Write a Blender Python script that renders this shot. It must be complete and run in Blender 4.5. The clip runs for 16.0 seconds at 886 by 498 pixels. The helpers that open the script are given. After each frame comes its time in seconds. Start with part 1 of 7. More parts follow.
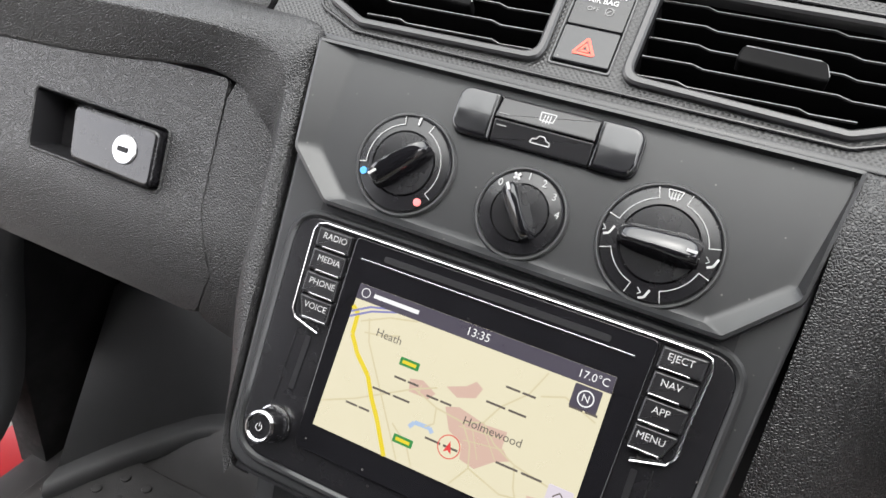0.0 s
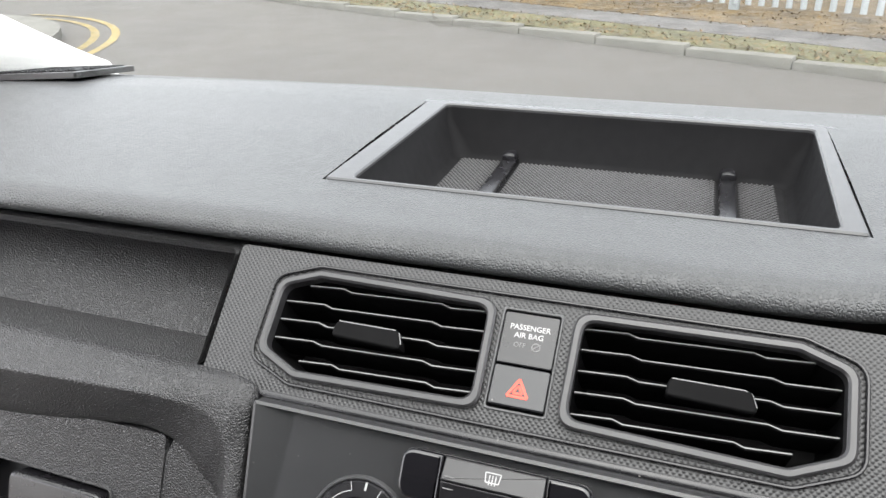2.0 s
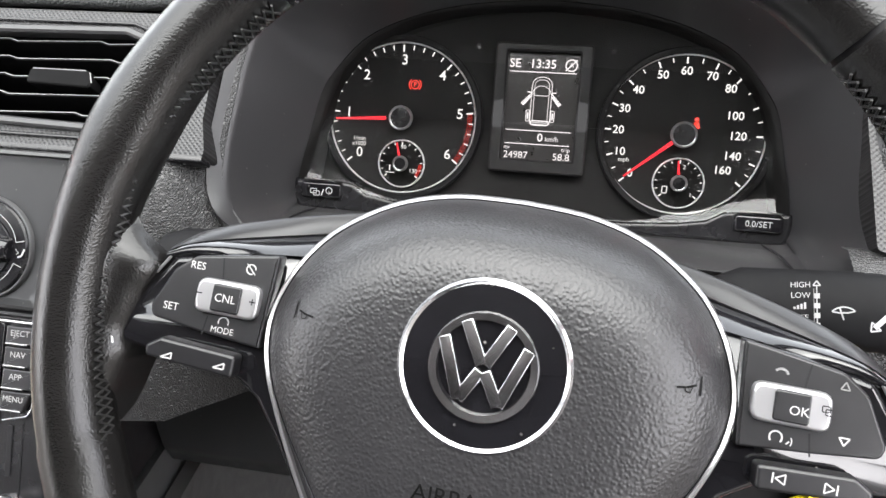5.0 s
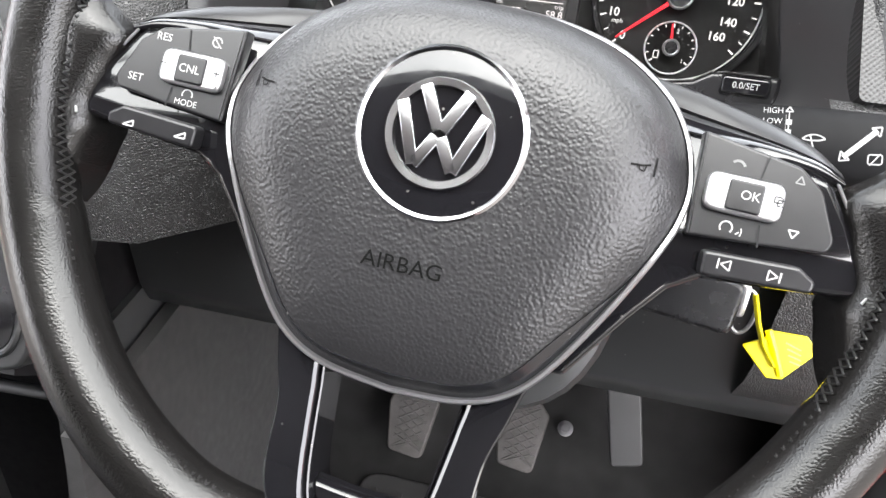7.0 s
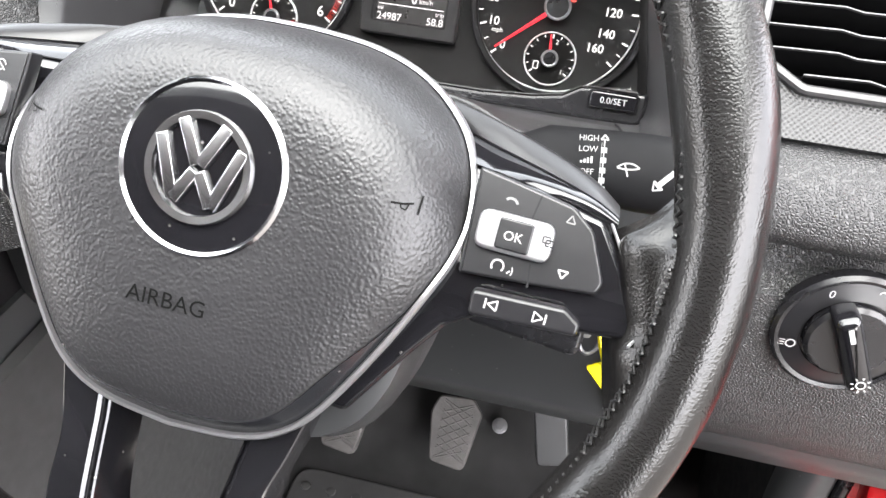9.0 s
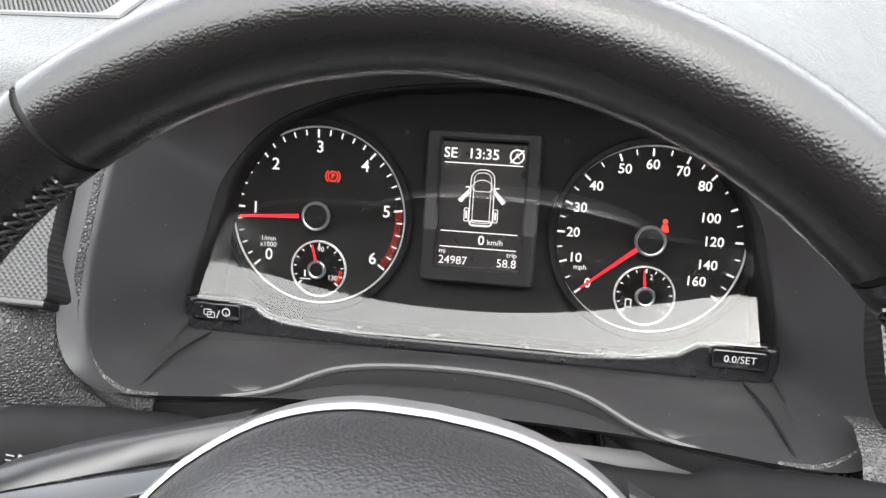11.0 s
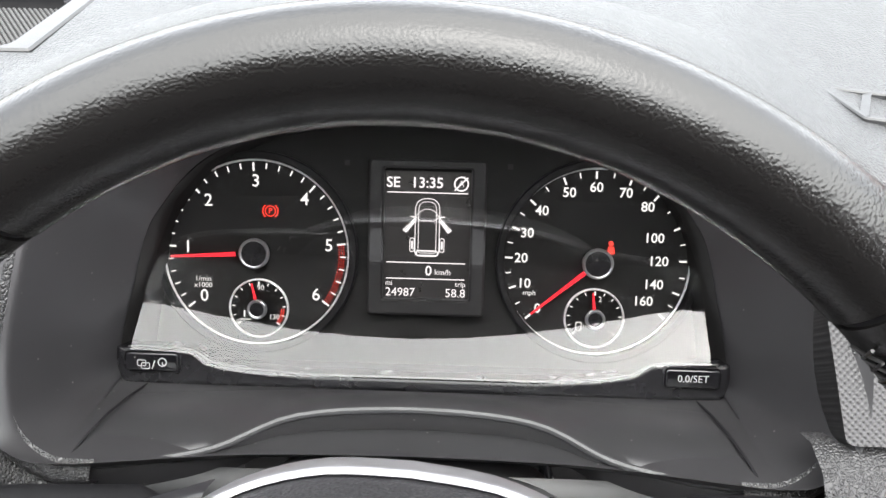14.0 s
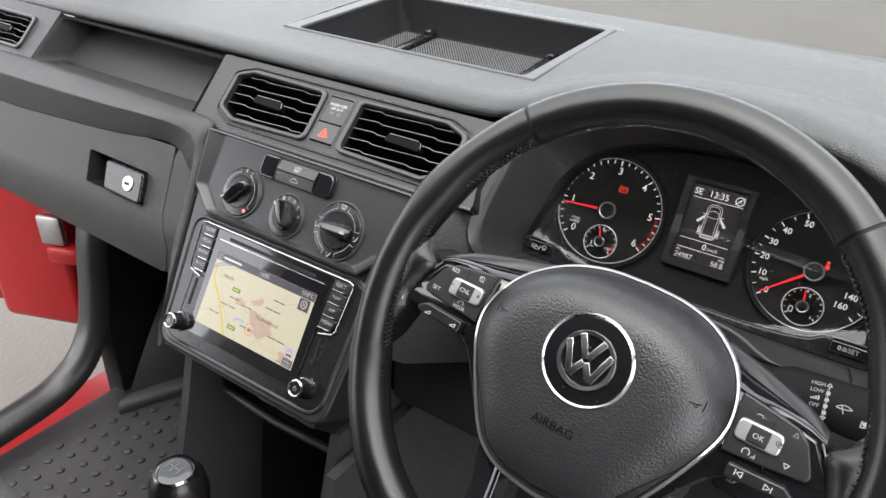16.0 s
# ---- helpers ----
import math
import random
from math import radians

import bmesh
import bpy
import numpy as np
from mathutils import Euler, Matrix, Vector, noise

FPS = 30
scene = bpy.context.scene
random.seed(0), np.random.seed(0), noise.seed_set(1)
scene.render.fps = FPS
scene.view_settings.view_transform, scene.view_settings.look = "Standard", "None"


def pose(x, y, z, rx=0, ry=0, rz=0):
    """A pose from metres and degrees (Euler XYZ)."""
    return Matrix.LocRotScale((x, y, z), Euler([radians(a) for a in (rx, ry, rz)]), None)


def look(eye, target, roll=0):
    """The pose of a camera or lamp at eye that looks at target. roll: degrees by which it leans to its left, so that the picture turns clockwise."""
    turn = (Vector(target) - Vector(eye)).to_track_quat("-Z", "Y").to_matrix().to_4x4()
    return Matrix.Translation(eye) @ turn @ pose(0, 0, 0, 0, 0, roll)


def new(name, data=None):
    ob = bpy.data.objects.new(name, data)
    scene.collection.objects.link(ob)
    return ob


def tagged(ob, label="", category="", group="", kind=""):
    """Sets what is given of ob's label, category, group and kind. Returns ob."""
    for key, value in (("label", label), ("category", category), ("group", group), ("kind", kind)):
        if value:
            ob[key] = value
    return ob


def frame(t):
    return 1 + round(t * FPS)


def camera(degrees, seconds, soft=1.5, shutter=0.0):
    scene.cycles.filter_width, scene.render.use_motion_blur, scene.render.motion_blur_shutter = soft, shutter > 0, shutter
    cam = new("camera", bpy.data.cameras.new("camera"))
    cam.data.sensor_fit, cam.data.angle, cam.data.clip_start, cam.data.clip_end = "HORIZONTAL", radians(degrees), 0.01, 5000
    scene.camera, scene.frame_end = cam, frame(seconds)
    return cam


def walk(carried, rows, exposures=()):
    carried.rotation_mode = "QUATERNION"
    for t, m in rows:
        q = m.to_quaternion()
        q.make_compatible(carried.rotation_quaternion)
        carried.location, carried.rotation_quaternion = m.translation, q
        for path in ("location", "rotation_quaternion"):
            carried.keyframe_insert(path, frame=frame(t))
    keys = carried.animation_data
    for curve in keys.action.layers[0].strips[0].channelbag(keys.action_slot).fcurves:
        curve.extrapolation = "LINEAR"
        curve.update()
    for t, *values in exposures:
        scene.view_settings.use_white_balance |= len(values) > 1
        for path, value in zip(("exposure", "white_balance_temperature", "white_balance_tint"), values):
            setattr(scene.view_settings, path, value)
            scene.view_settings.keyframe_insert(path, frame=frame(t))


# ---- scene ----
cam = camera(63.4, 16.0)
PATH = [
    (0, (-0.287, -0.485, 1.338), (-0.936, 1.115, 0.329), 7.1),
    (0.5, (-0.306, -0.479, 1.354), (-0.934, 1.181, 0.431), 6.6),
    (1, (-0.344, -0.479, 1.366), (-0.954, 1.212, 0.489), 5.8),
    (1.5, (-0.353, -0.466, 1.434), (-0.953, 1.266, 0.635), 2.7),
    (2, (-0.306, -0.424, 1.463), (-0.911, 1.315, 0.681), -0.2),
    (2.5, (-0.259, -0.393, 1.467), (-0.813, 1.37, 0.7), -0.6),
    (3, (-0.188, -0.389, 1.442), (-0.668, 1.402, 0.692), -0.4),
    (3.5, (-0.1, -0.409, 1.44), (-0.527, 1.373, 0.638), -0.1),
    (4, (-0.039, -0.423, 1.456), (-0.429, 1.299, 0.516), -2.8),
    (4.5, (0.009, -0.445, 1.441), (-0.335, 1.229, 0.402), -2.3),
    (5, (0.024, -0.46, 1.407), (-0.306, 1.166, 0.29), -1.3),
    (5.2, (0.022, -0.468, 1.397), (-0.304, 1.14, 0.253), -1.0),
    (7.3, (0.049, -0.499, 1.352), (-0.262, 1.019, 0.088), 3.3),
    (7.5, (0.05, -0.506, 1.345), (-0.26, 1.006, 0.073), 3.8),
    (8, (0.061, -0.509, 1.331), (-0.242, 0.985, 0.037), 5.1),
    (8.5, (0.097, -0.486, 1.342), (-0.19, 0.999, 0.033), 5.4),
    (9, (0.116, -0.458, 1.374), (-0.163, 1.047, 0.086), 4.0),
    (9.5, (0.104, -0.446, 1.422), (-0.186, 1.118, 0.21), 2.6),
    (10, (0.087, -0.426, 1.45), (-0.226, 1.182, 0.302), 1.0),
    (10.2, (0.075, -0.413, 1.449), (-0.252, 1.196, 0.307), 0.1),
    (12.3, (0.004, -0.282, 1.382), (-0.085, 1.381, 0.275), -0.8),
    (12.5, (0.003, -0.282, 1.382), (-0.065, 1.381, 0.273), -0.6),
    (13, (0.001, -0.283, 1.382), (-0.028, 1.376, 0.266), 0.1),
    (13.5, (0.007, -0.292, 1.391), (-0.008, 1.373, 0.282), 0.3),
    (14, (0.018, -0.335, 1.428), (-0.026, 1.332, 0.323), 0.8),
    (14.5, (-0.003, -0.428, 1.482), (-0.311, 1.248, 0.435), 0.9),
    (15, (-0.003, -0.513, 1.515), (-0.565, 1.124, 0.514), 0.4),
    (15.5, (0.071, -0.591, 1.541), (-0.724, 0.957, 0.555), 0.6),
    (16, (0.117, -0.63, 1.517), (-0.829, 0.826, 0.524), 2.3),
]
SKY, SUN, STOPS = 0.15, 0.9, 2.85
walk(cam, [(t, look(eye, target, roll)) for t, eye, target, roll in PATH],
     [(0, 3.05), (0.5, 2.75), (1.5, 2.9), (2.5, 2.8), (3.5, 2.85), (4, 3.05), (5, 3.45), (7.5, 3.9), (8.5, 4.1), (9, 4.2), (10, 3.45), (12.5, 3.85), (13.5, 3.85), (14.5, 2.95), (15, 2.72), (16, 2.75)])

# ==== place ====

import collections

# ---- light: an overcast day, through the screen and both open doors ----
world = bpy.data.worlds.new("sky")
scene.world = world
world.use_nodes = True
wn = world.node_tree.nodes
wl = world.node_tree.links
sky = wn.new("ShaderNodeTexSky")
sky.sky_type, sky.sun_disc = "NISHITA", False
sky.sun_elevation, sky.sun_rotation = radians(70), radians(164)
sky.dust_density, sky.air_density = 1.0, 1.0
grey = wn.new("ShaderNodeHueSaturation")
grey.inputs["Saturation"].default_value = 0.18
wl.new(sky.outputs[0], grey.inputs["Color"])
warm = wn.new("ShaderNodeMix")
warm.data_type, warm.blend_type = "RGBA", "MULTIPLY"
warm.inputs[0].default_value, warm.inputs[7].default_value = 1.0, (1.04, 1.0, 1.005, 1)
wl.new(grey.outputs[0], warm.inputs[6])
wl.new(warm.outputs[2], wn["Background"].inputs["Color"])
wn["Background"].inputs["Strength"].default_value = SKY
sun_data = bpy.data.lights.new("sun", "SUN")
sun_data.energy, sun_data.angle, sun_data.color = SUN, radians(110), (1.0, 0.94, 0.87)
sun = new("sun", sun_data)
sun.matrix_world = look((0, 0, 10), (-1.0, 3.6, 0))


# ---- materials ----
def material(name, colour, rough=0.5, metal=0.0, spec=0.5, grain=None, grain_depth=0.0, cells=None, cell_depth=0.0, regular=False, dome=False,
             mottle=0.12, mottle_scale=25.0, coat=0.0, scratch=0.0, dust=0.0):
    """A surface with grain (fine noise relief), cells (leather or moulded cell relief, cells per metre) and a soft mottling."""
    m = bpy.data.materials.new(name)
    m.use_nodes = True
    n, l = m.node_tree.nodes, m.node_tree.links
    b = n["Principled BSDF"]
    b.inputs["Roughness"].default_value, b.inputs["Metallic"].default_value = rough, metal
    b.inputs["Specular IOR Level"].default_value, b.inputs["Coat Weight"].default_value = spec, coat
    co = n.new("ShaderNodeTexCoord")
    big = n.new("ShaderNodeTexNoise")
    big.inputs["Scale"].default_value, big.inputs["Detail"].default_value = mottle_scale, 5
    l.new(co.outputs["Object"], big.inputs["Vector"])
    ramp = n.new("ShaderNodeMapRange")
    ramp.inputs["From Min"].default_value, ramp.inputs["From Max"].default_value = 0.3, 0.7
    ramp.inputs["To Min"].default_value, ramp.inputs["To Max"].default_value = 1 - mottle, 1 + mottle
    l.new(big.outputs["Fac"], ramp.inputs["Value"])
    mix = n.new("ShaderNodeVectorMath")
    mix.operation = "SCALE"
    mix.inputs[0].default_value = colour
    l.new(ramp.outputs[0], mix.inputs["Scale"])
    l.new(mix.outputs[0], b.inputs["Base Color"])
    if dust:
        # sparse pale specks of dust
        sp = n.new("ShaderNodeTexVoronoi")
        sp.inputs["Scale"].default_value = 170
        l.new(co.outputs["Object"], sp.inputs["Vector"])
        near = n.new("ShaderNodeMapRange")
        near.inputs["From Min"].default_value, near.inputs["From Max"].default_value = 0.11, 0.05
        l.new(sp.outputs["Distance"], near.inputs["Value"])
        split = n.new("ShaderNodeSeparateColor")
        l.new(sp.outputs["Color"], split.inputs[0])
        few = n.new("ShaderNodeMapRange")
        few.inputs["From Min"].default_value, few.inputs["From Max"].default_value, few.inputs["To Max"].default_value = 0.62, 1.0, dust
        l.new(split.outputs[0], few.inputs["Value"])
        both = n.new("ShaderNodeMath")
        both.operation = "MULTIPLY"
        l.new(near.outputs[0], both.inputs[0])
        l.new(few.outputs[0], both.inputs[1])
        mc = n.new("ShaderNodeMix")
        mc.data_type = "RGBA"
        mc.inputs[7].default_value = (0.3, 0.29, 0.27, 1)
        l.new(both.outputs[0], mc.inputs[0])
        l.new(mix.outputs[0], mc.inputs[6])
        l.new(mc.outputs[2], b.inputs["Base Color"])
    wear = n.new("ShaderNodeTexNoise")
    wear.inputs["Scale"].default_value, wear.inputs["Detail"].default_value = mottle_scale * 4, 6
    l.new(co.outputs["Object"], wear.inputs["Vector"])
    rr = n.new("ShaderNodeMapRange")
    rr.inputs["From Min"].default_value, rr.inputs["From Max"].default_value = 0.3, 0.7
    rr.inputs["To Min"].default_value, rr.inputs["To Max"].default_value = max(0.02, rough * (1 - mottle) - scratch), min(1, rough * (1 + mottle) + scratch)
    l.new(wear.outputs["Fac"], rr.inputs["Value"])
    l.new(rr.outputs[0], b.inputs["Roughness"])
    normal = None
    if cells:
        v = n.new("ShaderNodeTexVoronoi")
        v.feature = "F1" if regular else "SMOOTH_F1" if dome else "DISTANCE_TO_EDGE"
        v.inputs["Scale"].default_value = cells
        if regular:
            v.voronoi_dimensions = "2D"
            turn = n.new("ShaderNodeVectorRotate")
            turn.rotation_type = "Z_AXIS"
            turn.inputs["Angle"].default_value = radians(45)
            l.new(co.outputs["Object"], turn.inputs["Vector"])
            l.new(turn.outputs[0], v.inputs["Vector"])
        v.inputs["Randomness"].default_value = 0.0 if regular else 1.0
        if not regular:
            l.new(co.outputs["Object"], v.inputs["Vector"])
        bump = n.new("ShaderNodeBump")
        bump.invert = regular or dome
        bump.inputs["Strength"].default_value, bump.inputs["Distance"].default_value = 1.0, cell_depth
        flat = n.new("ShaderNodeMapRange")
        flat.interpolation_type = "SMOOTHSTEP"
        flat.inputs["From Max"].default_value = 0.6 if regular else 0.8 if dome else 0.32
        l.new(v.outputs["Distance"], flat.inputs["Value"])
        l.new(flat.outputs[0], bump.inputs["Height"])
        normal = bump
    if grain:
        g = n.new("ShaderNodeTexNoise")
        g.inputs["Scale"].default_value, g.inputs["Detail"].default_value = grain, 3
        l.new(co.outputs["Object"], g.inputs["Vector"])
        bump = n.new("ShaderNodeBump")
        bump.inputs["Strength"].default_value, bump.inputs["Distance"].default_value = 1.0, grain_depth
        l.new(g.outputs["Fac"], bump.inputs["Height"])
        if normal:
            l.new(normal.outputs[0], bump.inputs["Normal"])
        normal = bump
    if normal:
        l.new(normal.outputs[0], b.inputs["Normal"])
    return m


def glowing(name, colour, strength, back=(0.01, 0.01, 0.01)):
    """What gives off light itself: lit figures and screens."""
    m = material(name, back, 0.3)
    b = m.node_tree.nodes["Principled BSDF"]
    b.inputs["Emission Color"].default_value, b.inputs["Emission Strength"].default_value = (*colour, 1), strength * 2 ** -STOPS
    return m


def clear(name, rough=0.0, ior=1.5, tint=(1, 1, 1)):
    m = bpy.data.materials.new(name)
    m.use_nodes = True
    n, l = m.node_tree.nodes, m.node_tree.links
    n.remove(n["Principled BSDF"])
    t, g, f, mx = (n.new("ShaderNode" + k) for k in ("BsdfTransparent", "BsdfGlossy", "Fresnel", "MixShader"))
    t.inputs["Color"].default_value = (*tint, 1)
    g.inputs["Roughness"].default_value = rough
    f.inputs["IOR"].default_value = ior
    l.new(f.outputs[0], mx.inputs[0])
    l.new(t.outputs[0], mx.inputs[1])
    l.new(g.outputs[0], mx.inputs[2])
    l.new(mx.outputs[0], n["Material Output"].inputs["Surface"])
    return m


SOFT = material("grained soft dash plastic", (0.036, 0.038, 0.039), 0.42, cells=480, cell_depth=0.00036, grain=1800, grain_depth=0.00006, mottle=0.06)
KNEE = material("dark grained knee roll plastic", (0.020, 0.0202, 0.0208), 0.36, cells=600, cell_depth=0.0004, mottle=0.08)
HARD = material("satin grey console plastic", (0.017, 0.0178, 0.0185), 0.34, grain=3000, grain_depth=0.00003, mottle=0.06, dust=0.5)
GREY = material("smooth mid grey plastic", (0.038, 0.039, 0.040), 0.38, grain=2500, grain_depth=0.00003, mottle=0.06)
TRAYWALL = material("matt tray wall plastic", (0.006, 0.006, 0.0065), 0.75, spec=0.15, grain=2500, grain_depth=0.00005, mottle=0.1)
HOODLINE = material("smooth dark hood lining plastic", (0.020, 0.020, 0.021), 0.34, grain=3000, grain_depth=0.00003, mottle=0.08, dust=0.4)
# darkest copy of the vent plastic: the shade inside is put into the colour
BLADE = material("black vent plastic darkened for shade", (0.0030, 0.0030, 0.0032), 0.6, spec=0.06, grain=2500, grain_depth=0.00002, mottle=0.1)
BEZEL = material("satin black vent bezel plastic", (0.022, 0.022, 0.023), 0.30, grain=2600, grain_depth=0.00003, mottle=0.08)
DARK = material("matt black plastic", (0.007, 0.007, 0.008), 0.55, spec=0.25, grain=2500, grain_depth=0.00003, mottle=0.1)
HONEY = material("pimpled vent panel plastic", (0.012, 0.012, 0.0125), 0.40, cells=460, cell_depth=0.00032, regular=True, mottle=0.05)
RUBBERNET = material("paler rubber for light-catching pimples", (0.045, 0.045, 0.046), 0.32, grain=2500, grain_depth=0.00004, mottle=0.08)
GLOSS = material("gloss black plastic", (0.006, 0.006, 0.007), 0.08, coat=0.5, mottle=0.2, scratch=0.03, dust=0.5)
BLACK = material("satin black plastic", (0.007, 0.007, 0.008), 0.26, grain=2500, grain_depth=0.00002, mottle=0.1, dust=0.35)
BUTTON = material("soft-touch black button", (0.009, 0.009, 0.010), 0.3, grain=3000, grain_depth=0.00003, mottle=0.08)
CHROME = material("bright chrome", (0.5, 0.5, 0.51), 0.14, metal=1.0, mottle=0.03, scratch=0.02)
BADGE = material("soft polished badge chrome", (0.55, 0.55, 0.56), 0.24, metal=1.0, mottle=0.04, scratch=0.02)
RINGS = material("bright dial ring", (0.9, 0.9, 0.9), 0.35, metal=0.3, mottle=0.03)
CONSOLE = material("satin grey console plastic moulding", (0.034, 0.035, 0.036), 0.42, grain=2600, grain_depth=0.00004, mottle=0.08)
HEADLINER = material("grey woven headlining", (0.2, 0.2, 0.195), 0.9, grain=900, grain_depth=0.0004, mottle=0.06)
SATIN = material("satin silver paint", (0.42, 0.42, 0.43), 0.3, metal=0.85, mottle=0.04)
BEVEL = material("smooth dark bevel plastic", (0.012, 0.0125, 0.014), 0.2, mottle=0.08, dust=0.4)
SATINDARK = material("satin dark spoke trim", (0.014, 0.014, 0.015), 0.34, mottle=0.05)
LEATHER = material("smooth black leather", (0.006, 0.0058, 0.0056), 0.235, cells=1300, cell_depth=0.00007, dome=True, grain=2600, grain_depth=0.00003, mottle=0.07, mottle_scale=18, scratch=0.015)
PAD = material("grained black airbag cover", (0.016, 0.016, 0.017), 0.37, cells=780, cell_depth=0.00019, dome=True, grain=2500, grain_depth=0.00003, mottle=0.06)
STITCH = material("black thread", (0.016, 0.016, 0.016), 0.4)
STALKBLACK = material("satin black stalk plastic", (0.004, 0.004, 0.0045), 0.6, spec=0.12, grain=2500, grain_depth=0.00002, mottle=0.1)
WHITE = material("white print", (0.33, 0.33, 0.33), 0.5, mottle=0.04)
INK = material("dark moulded lettering", (0.0025, 0.0025, 0.0025), 0.7, spec=0.08)
FADED = material("grey print", (0.13, 0.13, 0.13), 0.5, mottle=0.04)
REDPRINT = material("red print", (0.75, 0.06, 0.03), 0.45, mottle=0.05)
REDDOT = material("pale red print", (0.8, 0.16, 0.16), 0.45, mottle=0.05)
BLUEDOT = material("blue print", (0.05, 0.25, 0.55), 0.45, mottle=0.05)
YELLOW = material("yellow plastic tag", (0.85, 0.72, 0.0), 0.4, mottle=0.05)
PAINT = material("red car paint", (0.24, 0.004, 0.006), 0.34, spec=0.35, coat=0.1, mottle=0.05)
MAT = material("dark rubber floor mat", (0.03, 0.03, 0.03), 0.5, grain=900, grain_depth=0.0004, mottle=0.18)
TOE = material("grey moulded toe board", (0.035, 0.035, 0.035), 0.5, grain=1200, grain_depth=0.0003, mottle=0.15)
STUD = material("worn rubber studs", (0.03, 0.03, 0.03), 0.45, mottle=0.1)
GRASS = material("thin dry grass", (0.08, 0.075, 0.03), 0.95, grain=30, grain_depth=0.02, mottle=0.45, mottle_scale=5)
LEAVES = material("dry brown leaves", (0.12, 0.075, 0.025), 0.9, mottle=0.5, mottle_scale=7)
CARPET = material("black footwell felt", (0.020, 0.020, 0.020), 0.95, spec=0.1, grain=1500, grain_depth=0.001, mottle=0.25)
LIGHTTRIM = material("pale grey pillar trim", (0.55, 0.55, 0.53), 0.6, grain=2000, grain_depth=0.0001, mottle=0.04)
SEATCLOTH = material("dark seat cloth", (0.02, 0.02, 0.022), 0.95, spec=0.1, grain=500, grain_depth=0.0003, mottle=0.12)
CLOTH = material("grey seat cloth", (0.09, 0.09, 0.095), 0.9, grain=1800, grain_depth=0.0006, cells=700, cell_depth=0.0004, mottle=0.12)
PEDALRUBBER = material("worn grey pedal rubber", (0.055, 0.052, 0.05), 0.7, grain=600, grain_depth=0.0004, mottle=0.25, mottle_scale=60)
STEEL = material("dull steel", (0.35, 0.35, 0.36), 0.4, metal=1.0, mottle=0.15)
ASPHALT = material("worn grey asphalt", (0.072, 0.066, 0.058), 0.85, grain=60, grain_depth=0.006, mottle=0.12, mottle_scale=0.6)
CONCRETE = material("pale kerb concrete", (0.12, 0.115, 0.10), 0.85, grain=40, grain_depth=0.004, mottle=0.2, mottle_scale=3)
VERGE = material("dry leaf litter and grass", (0.085, 0.058, 0.024), 0.95, grain=25, grain_depth=0.03, mottle=0.5, mottle_scale=3)
DIRT = material("grey gravel strip", (0.085, 0.08, 0.076), 0.95, grain=30, grain_depth=0.02, mottle=0.3, mottle_scale=4)
GALV = material("galvanised steel", (0.27, 0.29, 0.30), 0.5, metal=0.2, mottle=0.15, mottle_scale=4)
ROADPAINT = material("worn yellow road paint", (0.2, 0.15, 0.05), 0.8, grain=50, grain_depth=0.004, mottle=0.3, mottle_scale=4)
WHITEPAINT = material("white vehicle paint", (0.6, 0.6, 0.6), 0.3, coat=0.4, mottle=0.03)
LIT = glowing("lit white dial figures", (1, 0.97, 0.93), 0.95)
LCDWHITE = glowing("lit display figures", (1, 0.94, 0.93), 1.0)
LITRED = glowing("lit red needle", (1.0, 0.03, 0.05), 1.0, (0.4, 0.01, 0.01))
WARNRED = glowing("lit red warning lamp", (1.0, 0.05, 0.03), 1.25)
FRAME = material("matt black display frame", (0.022, 0.022, 0.023), 0.45, spec=0.3, mottle=0.05)
DIAL = material("matt dial face", (0.02, 0.02, 0.02), 0.7, spec=0.12, mottle=0.05)
LCDBACK = glowing("display back", (0.5, 0.46, 0.45), 0.035)
LENS = clear("clear instrument lens", 0.0, 1.58, (0.8, 0.8, 0.8))
GLASS = clear("windscreen glass", 0.0, 1.5, (0.86, 0.9, 0.88))


# ---- mesh helpers ----
def face(o, tilt, roll=0.0):
    """A tilted panel's frame: x to the right, y up along the panel, z out of it towards the driver."""
    a, r = radians(tilt), radians(roll)
    u, v, n = Vector((1, 0, 0)), Vector((0, math.sin(a), math.cos(a))), Vector((0, -math.cos(a), math.sin(a)))
    u, v = math.cos(r) * u - math.sin(r) * v, math.sin(r) * u + math.cos(r) * v
    return Matrix(((u.x, v.x, n.x, o[0]), (u.y, v.y, n.y, o[1]), (u.z, v.z, n.z, o[2]), (0, 0, 0, 1)))


def thing(name, m, label, category, group="", kind=""):
    ob = new(name)
    ob.empty_display_size = 0.02
    ob.matrix_world = m
    return tagged(ob, label, category, group, kind)


def flatten_faces(me, limit):
    """Corner normals weighted by area, so that broad faces stay flat beside their rounded edges."""
    around = collections.defaultdict(list)
    for p in me.polygons:
        for v in p.vertices:
            around[v].append((p.normal.copy(), p.area))
    out = []
    for p in me.polygons:
        for v in p.vertices:
            n = Vector()
            for q, a in around[v]:
                if q.dot(p.normal) > limit:
                    n += q * a
            out.append(n.normalized() if n.length > 1e-12 else p.normal)
    me.normals_split_custom_set(out)


def finish(bm, name, mat, sharp=38):
    bmesh.ops.recalc_face_normals(bm, faces=bm.faces)
    me = bpy.data.meshes.new(name)
    bm.to_mesh(me)
    bm.free()
    me.polygons.foreach_set("use_smooth", [True] * len(me.polygons))
    me.set_sharp_from_angle(angle=radians(sharp))
    if len(me.polygons) < 500 and any(len(p.vertices) > 4 for p in me.polygons):
        flatten_faces(me, math.cos(radians(sharp)))
    me.materials.append(mat)
    return me


